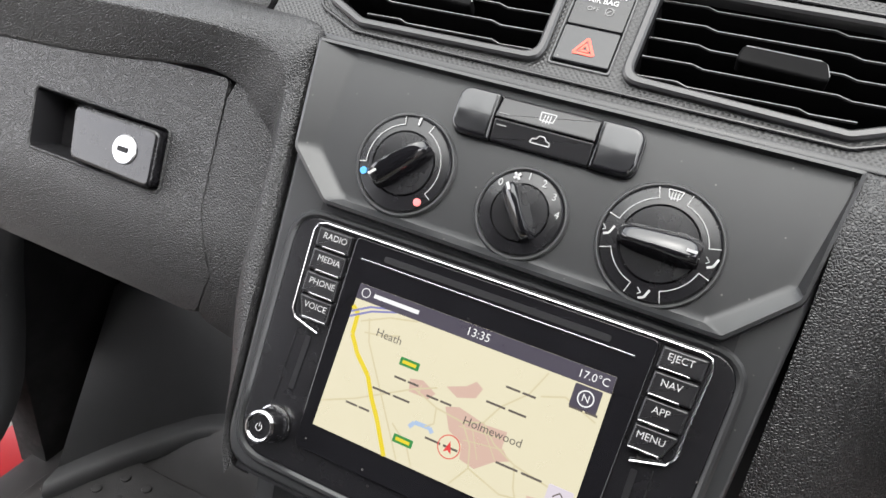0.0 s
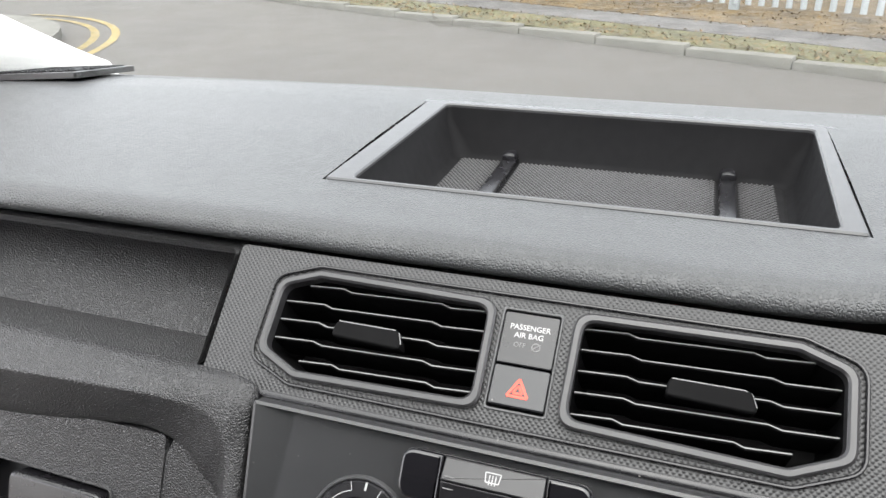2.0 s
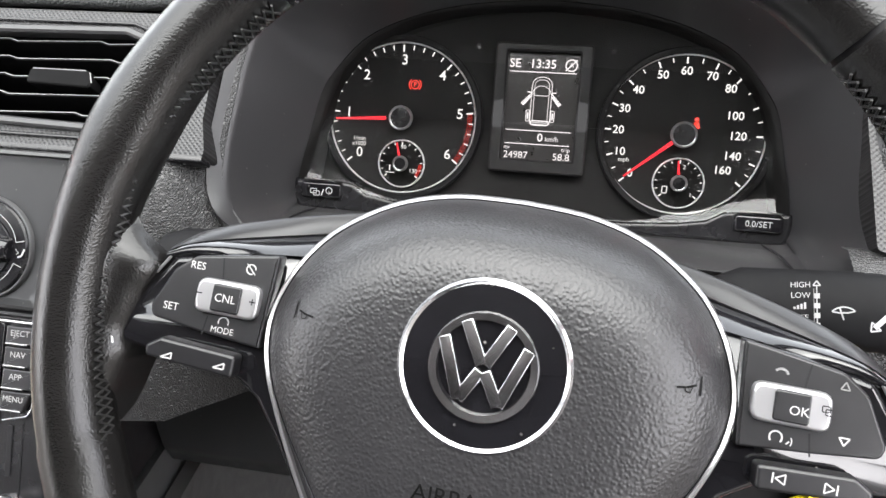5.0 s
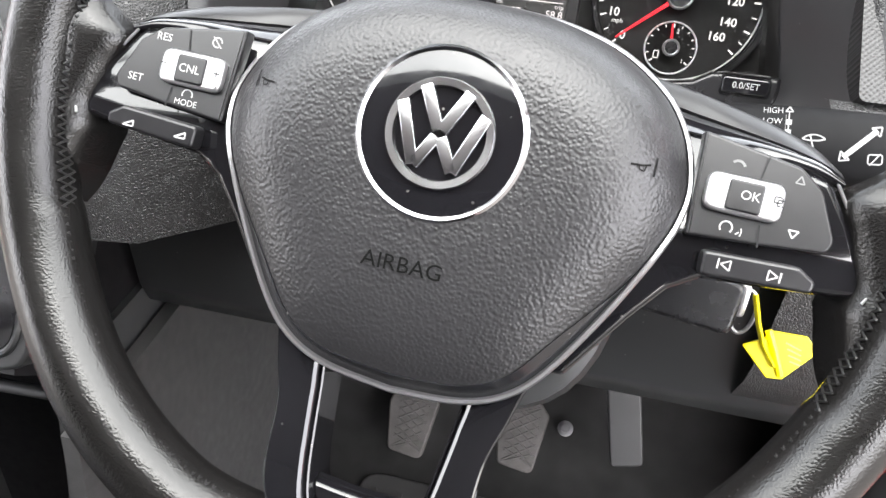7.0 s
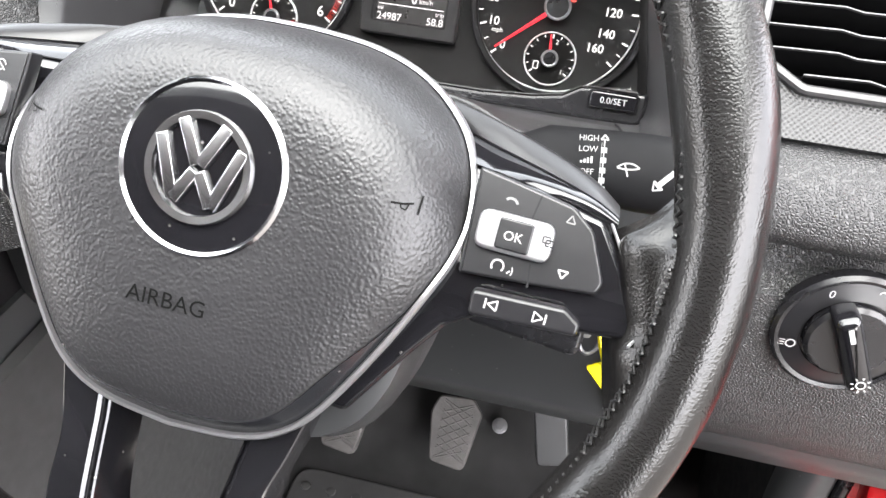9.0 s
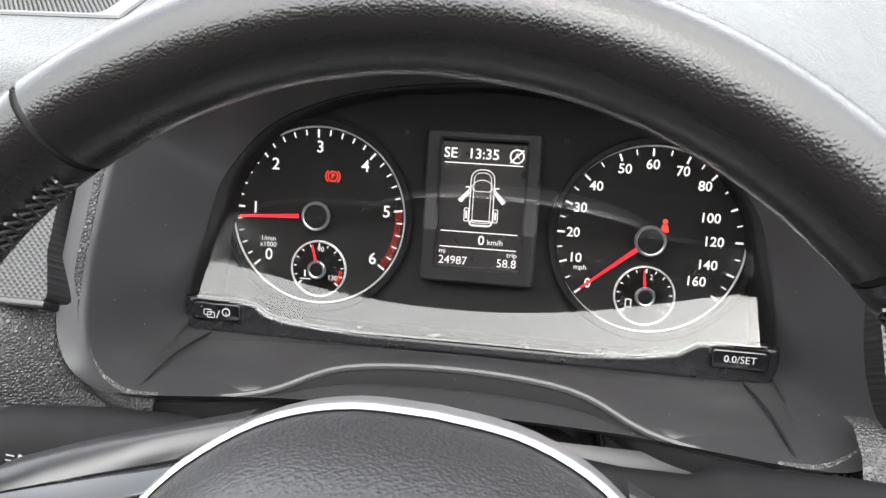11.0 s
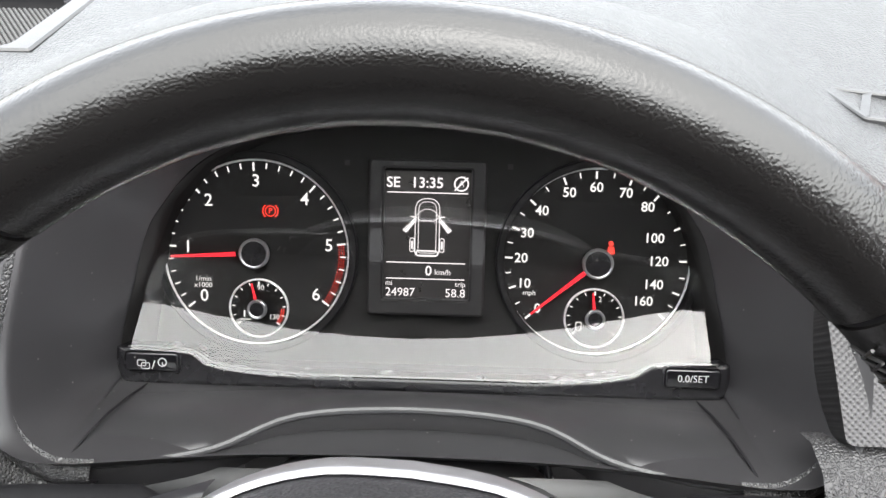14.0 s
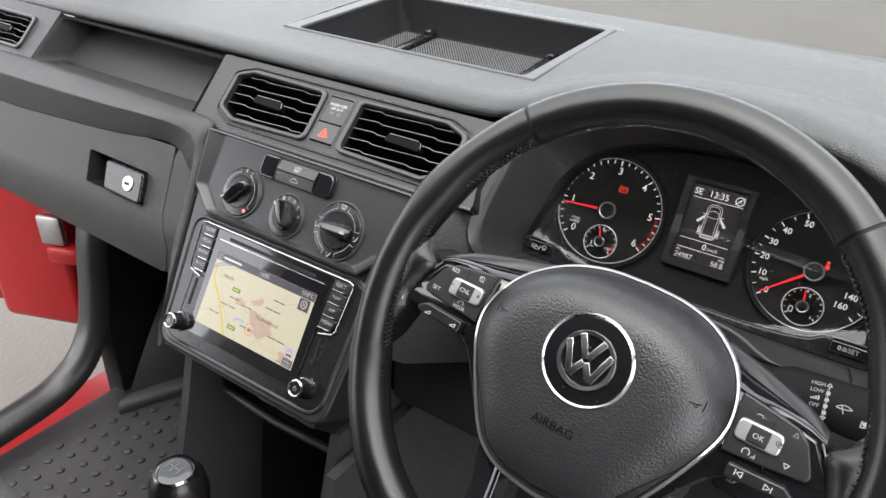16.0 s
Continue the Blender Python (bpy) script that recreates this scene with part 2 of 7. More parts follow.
def part(name, bm, mat, parent, label="", sharp=38, m=None):
    """Links a bmesh as one mesh object under a thing or under a part."""
    me = bm if isinstance(bm, bpy.types.Mesh) else finish(bm, name, mat, sharp)
    ob = new(name, me)
    ob.parent = parent
    if m is not None:
        ob.matrix_local = m
    return tagged(ob, label)


def facing(ob, way):
    """Turns an open sheet so that its front looks along way."""
    if sum(p.normal.dot(Vector(way)) * p.area for p in ob.data.polygons) < 0:
        ob.data.flip_normals()
    return ob


def solid(name, bm, mat, label, category, group="", kind="", sharp=38):
    """A thing of one mesh, in world places."""
    return tagged(new(name, finish(bm, name, mat, sharp)), label, category, group, kind)


def fillet(pts, r, seg=5):
    """A polygon with rounded corners; r is one radius or one for each corner."""
    n, out = len(pts), []
    rs = [r] * n if isinstance(r, (int, float)) else r
    for i in range(n):
        p, a, b = Vector(pts[i]), Vector(pts[i - 1]), Vector(pts[(i + 1) % n])
        da, db = (a - p).normalized(), (b - p).normalized()
        cut = min(rs[i] / max(math.tan(math.acos(max(-1, min(1, da.dot(db)))) / 2), 0.05), (a - p).length * 0.49, (b - p).length * 0.49)
        s, e = p + da * cut, p + db * cut
        for k in range(seg + 1):
            t = k / seg
            q = s * (1 - t) ** 2 + p * 2 * t * (1 - t) + e * t * t
            out.append((q.x, q.y))
    return out


def rrect(w, h, r, cx=0.0, cy=0.0, seg=4):
    return fillet([(cx - w / 2, cy - h / 2), (cx + w / 2, cy - h / 2), (cx + w / 2, cy + h / 2), (cx - w / 2, cy + h / 2)], r, seg)


def circle(r, cx=0.0, cy=0.0, n=48):
    return [(cx + r * math.cos(2 * math.pi * k / n), cy + r * math.sin(2 * math.pi * k / n)) for k in range(n)]


def inset(pts, d):
    n, out = len(pts), []
    area = sum(pts[i - 1][0] * pts[i][1] - pts[i][0] * pts[i - 1][1] for i in range(n))
    d = d if area > 0 else -d
    for i in range(n):
        p = Vector(pts[i])
        a, b = p - Vector(pts[i - 1]), Vector(pts[(i + 1) % n]) - p
        if a.length < 1e-9:
            a = b
        if b.length < 1e-9:
            b = a
        na, nb = Vector((-a.y, a.x)).normalized(), Vector((-b.y, b.x)).normalized()
        k = na + nb
        k = k / max(k.length_squared / 2, 0.3) if k.length > 1e-6 else na
        out.append((p.x + k.x * d, p.y + k.y * d))
    return out


def rings(loops, cap_first=False, cap_last=True, bm=None):
    """Joins closed loops of equal length, each a list of 3D points."""
    bm = bm or bmesh.new()
    vs = [[bm.verts.new(p) for p in loop] for loop in loops]
    for a, b in zip(vs, vs[1:]):
        for i in range(len(a)):
            bm.faces.new((a[i - 1], a[i], b[i], b[i - 1]))
    if cap_first:
        bm.faces.new(vs[0][::-1])
    if cap_last:
        bm.faces.new(vs[-1])
    return bm


def prism(pts, h0, h1, bev=0.0, seg=3, bm=None, crown=0.0):
    """A raised plate with a rounded upper edge; crown: how far its middle swells."""
    loops = [[(x, y, h0) for x, y in pts]]
    if bev:
        for k in range(seg + 1):
            a = math.pi / 2 * k / seg
            q = inset(pts, bev * (1 - math.cos(a)))
            loops.append([(x, y, h1 - bev + bev * math.sin(a)) for x, y in q])
    else:
        loops.append([(x, y, h1) for x, y in pts])
    if crown:
        cx, cy = sum(p[0] for p in pts) / len(pts), sum(p[1] for p in pts) / len(pts)
        last = loops[-1]
        for k in (0.75, 0.5, 0.25, 0.08):
            loops.append([(cx + (x - cx) * k, cy + (y - cy) * k, h1 + crown * (1 - k * k)) for x, y, _ in last])
    return rings(loops, bm=bm)


def surround(outer, inner, h0, h1, bev=0.001, bm=None, drop=None):
    """A bezel between two loops of equal length; drop: the depth of its inner edge."""
    drop = h0 if drop is None else drop
    loops = [[(x, y, h0) for x, y in outer], [(x, y, h1 - bev) for x, y in outer], [(x, y, h1) for x, y in inset(outer, bev)],
             [(x, y, h1) for x, y in inset(inner, -bev)], [(x, y, h1 - bev) for x, y in inner], [(x, y, drop) for x, y in inner]]
    return rings(loops, cap_last=False, bm=bm)


def holed(outer, holes, h0, h1):
    """A plate with openings through it."""
    bm = bmesh.new()
    edges, loops = [], []
    for loop in (outer, *holes):
        top = [bm.verts.new((x, y, h1)) for x, y in loop]
        loops.append(top)
        edges += [bm.edges.new((top[i - 1], top[i])) for i in range(len(top))]
    bmesh.ops.triangle_fill(bm, use_beauty=True, use_dissolve=False, edges=edges)
    for top in loops:
        low = [bm.verts.new((v.co.x, v.co.y, h0)) for v in top]
        for i in range(len(top)):
            bm.faces.new((top[i - 1], top[i], low[i], low[i - 1]))
    return bm


def lathe(profile, n=48, cx=0.0, cy=0.0, bm=None, cap=True):
    loops = [[(cx + r * math.cos(2 * math.pi * k / n), cy + r * math.sin(2 * math.pi * k / n), h) for k in range(n)] for r, h in profile]
    return rings(loops, cap_last=cap, bm=bm)


def box(cx, cy, cz, sx, sy, sz, bev=0.0, bm=None, seg=2):
    b = bmesh.new()
    bmesh.ops.create_cube(b, size=1.0, matrix=Matrix.Translation((cx, cy, cz)) @ Matrix.Diagonal((sx, sy, sz, 1)))
    if bev:
        bmesh.ops.bevel(b, geom=b.edges[:], offset=bev, segments=seg, affect="EDGES", profile=0.5)
    if bm is None:
        return b
    me = bpy.data.meshes.new("tmp")
    b.to_mesh(me)
    b.free()
    bm.from_mesh(me)
    bpy.data.meshes.remove(me)
    return bm


def tube(path, r, n=10, closed=False, bm=None, flat=1.0, up=None):
    """A round bar along a path; r is one radius or one for each point. flat: the second radius by the first; up: its direction."""
    path = [Vector(p) for p in path]
    rs = [r] * len(path) if isinstance(r, (int, float)) else r
    loops, side = [], None
    for i, p in enumerate(path):
        a = path[i - 1] if closed or i else p
        b = path[(i + 1) % len(path)] if closed or i + 1 < len(path) else p
        d = (b - a).normalized()
        if up is not None:
            side = d.cross(Vector(up)).normalized()
        else:
            ref = side if side is not None else (Vector((0, 0, 1)) if abs(d.z) < 0.9 else Vector((1, 0, 0)))
            side = (ref - d * ref.dot(d)).normalized()
        other = d.cross(side)
        loops.append([p + rs[i] * (math.cos(2 * math.pi * k / n) * side + flat * math.sin(2 * math.pi * k / n) * other) for k in range(n)])
    if closed:
        loops.append(loops[0])
        bm = rings(loops, cap_last=False, bm=bm)
        bmesh.ops.remove_doubles(bm, verts=bm.verts, dist=1e-6)
        return bm
    return rings(loops, cap_first=True, cap_last=True, bm=bm)


def sheet(rows, bm=None):
    """A skin over rows of points."""
    bm = bm or bmesh.new()
    vs = [[bm.verts.new(p) for p in row] for row in rows]
    for a, b in zip(vs, vs[1:]):
        for i in range(len(a) - 1):
            bm.faces.new((a[i], a[i + 1], b[i + 1], b[i]))
    return bm


def spline(pts, n):
    """n points on a smooth curve through pts, at even steps of the given points."""
    p = [Vector(q) for q in pts]
    out = []
    for k in range(n):
        s = k / (n - 1) * (len(p) - 1)
        i = min(int(s), len(p) - 2)
        t = s - i
        a, b, c, d = p[max(i - 1, 0)], p[i], p[i + 1], p[min(i + 2, len(p) - 1)]
        out.append(0.5 * ((2 * b) + (c - a) * t + (2 * a - 5 * b + 4 * c - d) * t * t + (3 * b - a - 3 * c + d) * t ** 3))
    return out


def words(body, size, mat, parent, x, y, h, turn=0.0, align="CENTER", name="lettering", stretch=1.0, bold=0.0):
    """Printed words on a panel, from the built-in font."""
    cu = bpy.data.curves.new(name, "FONT")
    cu.body, cu.size, cu.align_x, cu.align_y, cu.offset = body, size, align, "CENTER", bold
    cu.resolution_u = 3
    tmp = bpy.data.objects.new("tmp", cu)
    scene.collection.objects.link(tmp)
    bpy.context.view_layer.update()
    me = bpy.data.meshes.new_from_object(tmp.evaluated_get(bpy.context.evaluated_depsgraph_get()))
    bpy.data.objects.remove(tmp)
    bpy.data.curves.remove(cu)
    me.materials.clear()
    me.materials.append(mat)
    me.transform(Matrix.Diagonal((stretch, 1, 1, 1)))
    ob = new(name, me)
    ob.parent = parent
    ob.matrix_local = pose(x, y, h, 0, 0, turn)
    return ob


def bar(bm, x0, y0, x1, y1, w, h):
    """A flat printed stroke added to a bmesh."""
    d = Vector((x1 - x0, y1 - y0)).normalized() * (w / 2)
    q = [(x0 - d.y, y0 + d.x), (x0 + d.y, y0 - d.x), (x1 + d.y, y1 - d.x), (x1 - d.y, y1 + d.x)]
    bm.faces.new([bm.verts.new((x, y, h)) for x, y in q])
    return bm


def stroke(bm, pts, w, h, closed=False):
    pts = list(pts) + ([pts[0]] if closed else [])
    for (a, b), (c, d) in zip(pts, pts[1:]):
        if abs(a - c) + abs(b - d) > 1e-7:
            bar(bm, a, b, c, d, w, h)
    return bm


def arc(cx, cy, r, a0, a1, n=16):
    return [(cx + r * math.cos(radians(a0 + (a1 - a0) * k / n)), cy + r * math.sin(radians(a0 + (a1 - a0) * k / n))) for k in range(n + 1)]


def smooth(a, b, x):
    t = max(0.0, min(1.0, (x - a) / (b - a)))
    return t * t * (3 - 2 * t)


# ---- dashboard ----
MID = -0.372                      # the van's middle line; the wheel stands at x = 0
STACK = face((MID, -0.137, 1.229), 33)
VENTS = face((MID, -0.110, 1.246), 46)
DIALS = face((0, 0, 1.2), 27)
WHEEL = face((0.0006, -0.284, 1.2333), 34, 4.4)
GLOVE = face((-0.641, -0.169, 1.134), 25)

dashboard = thing("dashboard", pose(MID, 0.1, 1.0), "grey moulded van dashboard with a soft grained top", "dashboard")
DASH_IN = dashboard.matrix_world.inverted()


def dash(name, bm, mat, label="", sharp=38, frame_of=None):
    """A part of the dashboard, from world places or from a panel's frame."""
    return part(name, bm, mat, dashboard, label, sharp, DASH_IN @ (frame_of if frame_of is not None else Matrix()))


def lerp(table, x):
    for (a, p), (b, q) in zip(table, table[1:]):
        if x <= b:
            t = max(0.0, (x - a) / (b - a))
            return p + (q - p) * t
    return table[-1][1]


def dash_height(x, y):
    """The height of the dash top, with the hood over the dials and a lower driver's corner."""
    z = lerp([(-0.08, 1.303), (-0.04, 1.3055), (0.012, 1.309), (0.11, 1.317), (0.22, 1.3235), (0.30, 1.319), (0.40, 1.303), (0.47, 1.282)], y)
    hood = lerp([(-0.24, 0), (-0.205, 0.001), (-0.175, 0.008), (-0.14, 0.023), (-0.10, 0.034), (-0.05, 0.041), (0.0, 0.043), (0.05, 0.041),
                 (0.10, 0.030), (0.14, 0.012), (0.17, -0.006), (0.20, -0.016), (0.26, -0.018), (0.5, -0.018)], x)
    reach = lerp([(-0.24, -0.03), (-0.2, -0.02), (-0.17, 0.03), (-0.13, 0.075), (-0.09, 0.095), (-0.03, 0.102), (0.05, 0.105), (0.1, 0.10), (0.14, 0.07), (0.17, 0.02)], x)
    t = min(1.0, max(0.0, (y + 0.035) / (reach + 0.035))) if reach > -0.03 else 1.0
    fade = 1 - t ** 1.7 if hood > 0 else 1 - smooth(0.02, 0.24, y)
    return z + hood * fade - 0.012 * smooth(0.1, 0.5, x) - 0.006 * smooth(-0.6, -1.1, x)


def lip_y(x):
    return -0.058 + 0.012 * smooth(-0.26, -0.12, x) * (1 - smooth(0.12, 0.2, x))


TRAY_X, TRAY_Y = (-0.549, -0.199), (0.012, 0.226)
xs = sorted({round(-1.12 + 0.02 * k, 3) for k in range(78)} | set(TRAY_X) | {round(-0.21 + 0.01 * k, 3) for k in range(42)})
ys = [0.47, 0.45, 0.42, 0.38, 0.34, 0.30, 0.26, TRAY_Y[1], 0.19, 0.16, 0.14, 0.125, 0.112, 0.104, 0.098, 0.09, 0.08, 0.07, 0.06, 0.048, 0.035, 0.024, TRAY_Y[0], 0.0, -0.01, -0.02, -0.028, -0.035, -0.042]
bm = bmesh.new()
grid = []
for x in xs:
    back = 0.46 - 0.13 * ((x - MID) / 0.75) ** 2
    col = []
    for y in ys:
        yy = y if y <= TRAY_Y[1] else TRAY_Y[1] + (y - TRAY_Y[1]) * (back - TRAY_Y[1]) / (0.47 - TRAY_Y[1])
        if y < TRAY_Y[0]:
            yy = TRAY_Y[0] + (y - TRAY_Y[0]) * (lip_y(x) - TRAY_Y[0]) / (-0.058 - TRAY_Y[0])
        col.append((x, yy, dash_height(x, yy)))
    y0, z0 = col[-1][1], col[-1][2]
    for k in range(1, 8):
        a = radians(165 * k / 7)
        col.append((x, y0 - 0.016 * math.sin(a) - 0.010 * math.sin(a / 2), z0 - 0.010 * (1 - math.cos(a))))
    col.append((x, y0 + 0.03, z0 - 0.021))
    grid.append([bm.verts.new(p) for p in col])
for i, (a, b) in enumerate(zip(grid, grid[1:])):
    for j in range(len(a) - 1):
        if TRAY_X[0] <= xs[i] < TRAY_X[1] and j < len(ys) - 1 and TRAY_Y[0] < ys[j] <= TRAY_Y[1]:
            continue
        bm.faces.new((a[j], a[j + 1], b[j + 1], b[j]))
dash("top_pad", bm, SOFT, "light-catching grey grained soft dash top", 50)

# storage tray let into the top
TRAY = Matrix.Translation((0, TRAY_Y[0], 1.309)) @ Matrix.Rotation(math.atan2(0.0148, 0.21), 4, "X")
lid_out = fillet([(-0.5475, 0.0015), (-0.2005, 0.0015), (-0.1995, 0.2135), (-0.5455, 0.2135)], [0.003, 0.003, 0.006, 0.006], 5)
lid_in = fillet([(-0.528, 0.006), (-0.2145, 0.006), (-0.2095, 0.203), (-0.5245, 0.2065)], 0.007, 5)
dash("tray_surround", surround(lid_out, lid_in, -0.006, 0.0012, 0.0012), GREY, "smooth grey tray surround", frame_of=TRAY)
dash("tray_seat", surround(inset(lid_out, -0.012), inset(lid_out, 0.002), -0.024, -0.0012, 0.0005), BLACK, frame_of=TRAY)
floor_loop = fillet([(-0.513, 0.014), (-0.228, 0.014), (-0.222, 0.192), (-0.508, 0.194)], 0.012, 5)
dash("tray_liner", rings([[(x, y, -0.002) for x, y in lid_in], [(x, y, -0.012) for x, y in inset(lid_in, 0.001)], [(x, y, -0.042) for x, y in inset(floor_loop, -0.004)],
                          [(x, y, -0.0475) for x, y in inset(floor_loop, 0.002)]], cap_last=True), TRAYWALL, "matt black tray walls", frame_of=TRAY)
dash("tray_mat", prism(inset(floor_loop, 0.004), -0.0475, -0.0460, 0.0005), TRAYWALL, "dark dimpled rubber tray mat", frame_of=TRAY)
# pimples far paler than their mat: the light they catch is coloured in
verts, faces = [], []
for j in range(66):
    for i in range(70):
        x, y = -0.504 + 0.0040 * (i + 0.5 * (j % 2)), 0.0205 + 0.0026 * j
        if x > -0.2325 or any(abs(x - rx) < 0.0085 for rx in (-0.457, -0.270)):
            continue
        k = len(verts)
        for r, h in ((0.00165, -0.0460), (0.0008, -0.0452)):
            verts += [(x - r, y, h), (x, y - r * 0.75, h), (x + r, y, h), (x, y + r * 0.75, h)]
        faces += [(k + a, k + (a + 1) % 4, k + 4 + (a + 1) % 4, k + 4 + a) for a in range(4)] + [(k + 4, k + 5, k + 6, k + 7)]
me = bpy.data.meshes.new("mat_pimples")
me.from_pydata(verts, [], faces)
bm = bmesh.new()
bm.from_mesh(me)
bpy.data.meshes.remove(me)
tagged(dash("dimple_field", bm, RUBBERNET, "rows of small raised rubber diamonds, paler for caught light", frame_of=TRAY), kind="stuff")
for rx in (-0.457, -0.270):
    bm = box(rx, 0.10, -0.0425, 0.013, 0.185, 0.007, 0.002)
    box(rx, 0.184, -0.0395, 0.0135, 0.018, 0.013, 0.0045, bm)
    dash("tray_rib", bm, BLACK, frame_of=TRAY)

# pimpled panel with the middle vents
right_vent = [(0.0215, 0.0478), (0.132, 0.0495), (0.158, 0.040), (0.158, -0.005), (0.130, -0.0175), (0.0205, -0.0145)]
left_vent = [(-x, y) for x, y in right_vent][::-1]
switch_hole = rrect(0.033, 0.0565, 0.002, -0.0015, 0.0165)
panel = fillet([(-0.1895, -0.0265), (0.193, -0.0265), (0.188, -0.005), (0.188, 0.02), (0.1935, 0.060), (-0.1925, 0.060)], 0.003, 3)
dash("vent_panel", holed(panel, [fillet(inset(left_vent, 0.001), 0.0095, 5), fillet(inset(right_vent, 0.001), 0.0095, 5), switch_hole], -0.03, 0.0), HONEY,
     "black vent panel with a fine pimple texture", frame_of=VENTS)
groove = fillet([(-0.1628, -0.0095), (-0.132, -0.0218), (0.132, -0.0218), (0.1628, -0.0085), (0.1628, 0.043), (0.134, 0.0532), (-0.134, 0.0532), (-0.1628, 0.043)], 0.013, 5)
dash("vent_border", surround(groove, inset(groove, 0.002), -0.002, 0.002, 0.0006), BLACK, frame_of=VENTS)
dash("panel_foot", box(0.001, -0.0285, -0.004, 0.384, 0.004, 0.012, 0.001), BLACK, frame_of=VENTS)


def kink_slat(u0, u1, v, depth, low=-0.0032):
    """One vent slat: a thin blade whose front edge steps down in the middle."""
    w = u1 - u0
    xs_ = [u0, u0 + 0.2 * w, u0 + 0.25 * w, u0 + 0.75 * w, u0 + 0.8 * w, u1]
    dv = [-0.0006, 0.0007, -0.0010, 0.0010, -0.0007, 0.0006]
    loops = []
    for x, d in zip(xs_, dv):
        fall = (depth - 0.0022) * 0.12
        loops.append([(x, v + d + 0.0006, -0.0026), (x, v + d, -0.0022), (x, v + d - 0.0007, -0.0026), (x, v + d - 0.0007 - fall, -depth), (x, v + d + 0.0006 - fall, -depth)])
    return rings(loops, cap_first=True, cap_last=True)


def air_vent(m, shape, tab_u, label, group):
    """A dash vent: bezel, dark box, five blades and a sliding tab."""
    root = thing("air_vent", m, label, "air vent", group)
    outer = fillet(shape, 0.0105, 6)
    inner = fillet(inset(shape, 0.0050), 0.0075, 6)
    part("bezel", surround(outer, inner, -0.006, 0.004, 0.0012, drop=-0.004), BEZEL, root, "satin black vent bezel")
    part("duct", rings([[(x, y, -0.004) for x, y in inner], [(x, y, -0.042) for x, y in inset(inner, 0.004)]]), BLADE, root, "duct with its shade in the black")
    us, vs = [p[0] for p in shape], [p[1] for p in shape]
    u0, u1, v0, v1 = min(us) + 0.0065, max(us) - 0.0065, min(vs) + 0.003, max(vs) - 0.004
    for k in range(5):
        v = v0 + (k + 0.75) * (v1 - v0) / 5.2
        cut_l = cut_r = 0.0
        if k in (0, 4):
            cut = 0.012 if k else 0.02
            cut_l, cut_r = (cut, 0.0) if abs(shape[0][0]) < abs(shape[2][0]) and shape[2][0] < 0 else (0.0, cut)
            if shape[-1][0] < shape[0][0] - 0.02:
                cut_l, cut_r = cut, 0.0
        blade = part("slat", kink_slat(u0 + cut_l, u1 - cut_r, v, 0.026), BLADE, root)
        # the highlight on the blade's front edge, painted as a pale strip
        part("slat_edge", kink_slat(u0 + cut_l, u1 - cut_r, v + 0.0003, 0.0030), SLAT_GLINT, blade, "pale strip painting the blade edge's highlight")
    vm = v0 + 2.75 * (v1 - v0) / 5.2
    tab = fillet([(tab_u - 0.022, vm - 0.0060), (tab_u + 0.0225, vm - 0.0075), (tab_u + 0.0185, vm + 0.0035), (tab_u - 0.0205, vm + 0.0035)], 0.0030, 4)
    part("tab", prism(tab, -0.008, 0.0022, 0.0015), BLADE, root, "black sliding tab")
    # painted highlight line along the tab's top
    part("tab_edge", tube([(tab_u - 0.0190, vm + 0.0034, 0.0012), (tab_u + 0.0155, vm + 0.0034, 0.0012), (tab_u + 0.0187, vm + 0.0020, 0.001), (tab_u + 0.0210, vm - 0.004, 0.001)], 0.0005, 6), SLAT_GLINT, root)
    return root


# a lighter copy of the blade plastic, so edge highlights sit in the colour
SLAT_GLINT = material("paler blade plastic for painted highlights", (0.15, 0.15, 0.15), 0.3, mottle=0.05)
air_vent(VENTS, left_vent, -0.093, "black centre air vent with stepped blades", "centre air vents")
air_vent(VENTS, right_vent, 0.093, "black centre air vent with stepped blades", "centre air vents")

# switches between the vents
SWITCH = VENTS @ pose(-0.0015, 0, 0)
frame_sw = thing("hazard_switch", SWITCH, "black hazard warning switch with a red triangle", "switch")
part("key_cap", prism(rrect(0.0305, 0.0218, 0.0015, 0, 0.0017), -0.01, 0.0012, 0.001), BEVEL, frame_sw)
bm = bmesh.new()
tri = [(-0.0055, -0.0035), (0.0055, -0.0035), (0, 0.006)]
stroke(bm, tri, 0.0014, 0.0016, True)
stroke(bm, [(x * 0.45, y * 0.45 - 0.0002) for x, y in tri], 0.0012, 0.0016, True)
part("warning_triangle", bm, REDPRINT, frame_sw, "red double triangle")
pab = thing("airbag_indicator", SWITCH, "black passenger airbag indicator panel", "indicator")
part("cover", prism(rrect(0.0305, 0.0292, 0.0015, 0, 0.0282), -0.01, 0.0006, 0.0008), BLACK, pab)
words("PASSENGER", 0.0043, WHITE, pab, 0, 0.0345, 0.0009, bold=0.00004)
words("AIR BAG", 0.0043, WHITE, pab, 0, 0.0300, 0.0009, bold=0.00004)
words("OFF", 0.0038, FADED, pab, -0.0042, 0.0245, 0.0009)
bm = stroke(bmesh.new(), arc(0.0048, 0.0245, 0.0022, 0, 360, 14), 0.0005, 0.0009)
stroke(bm, [(0.0025, 0.0227), (0.0071, 0.0263)], 0.0005, 0.0009)
part("symbol", bm, FADED, pab)
part("surround_frame", surround(rrect(0.034, 0.0575, 0.002, 0, 0.0165), rrect(0.0312, 0.0545, 0.0015, 0, 0.0165), -0.012, 0.0008, 0.0004), GREY, pab)

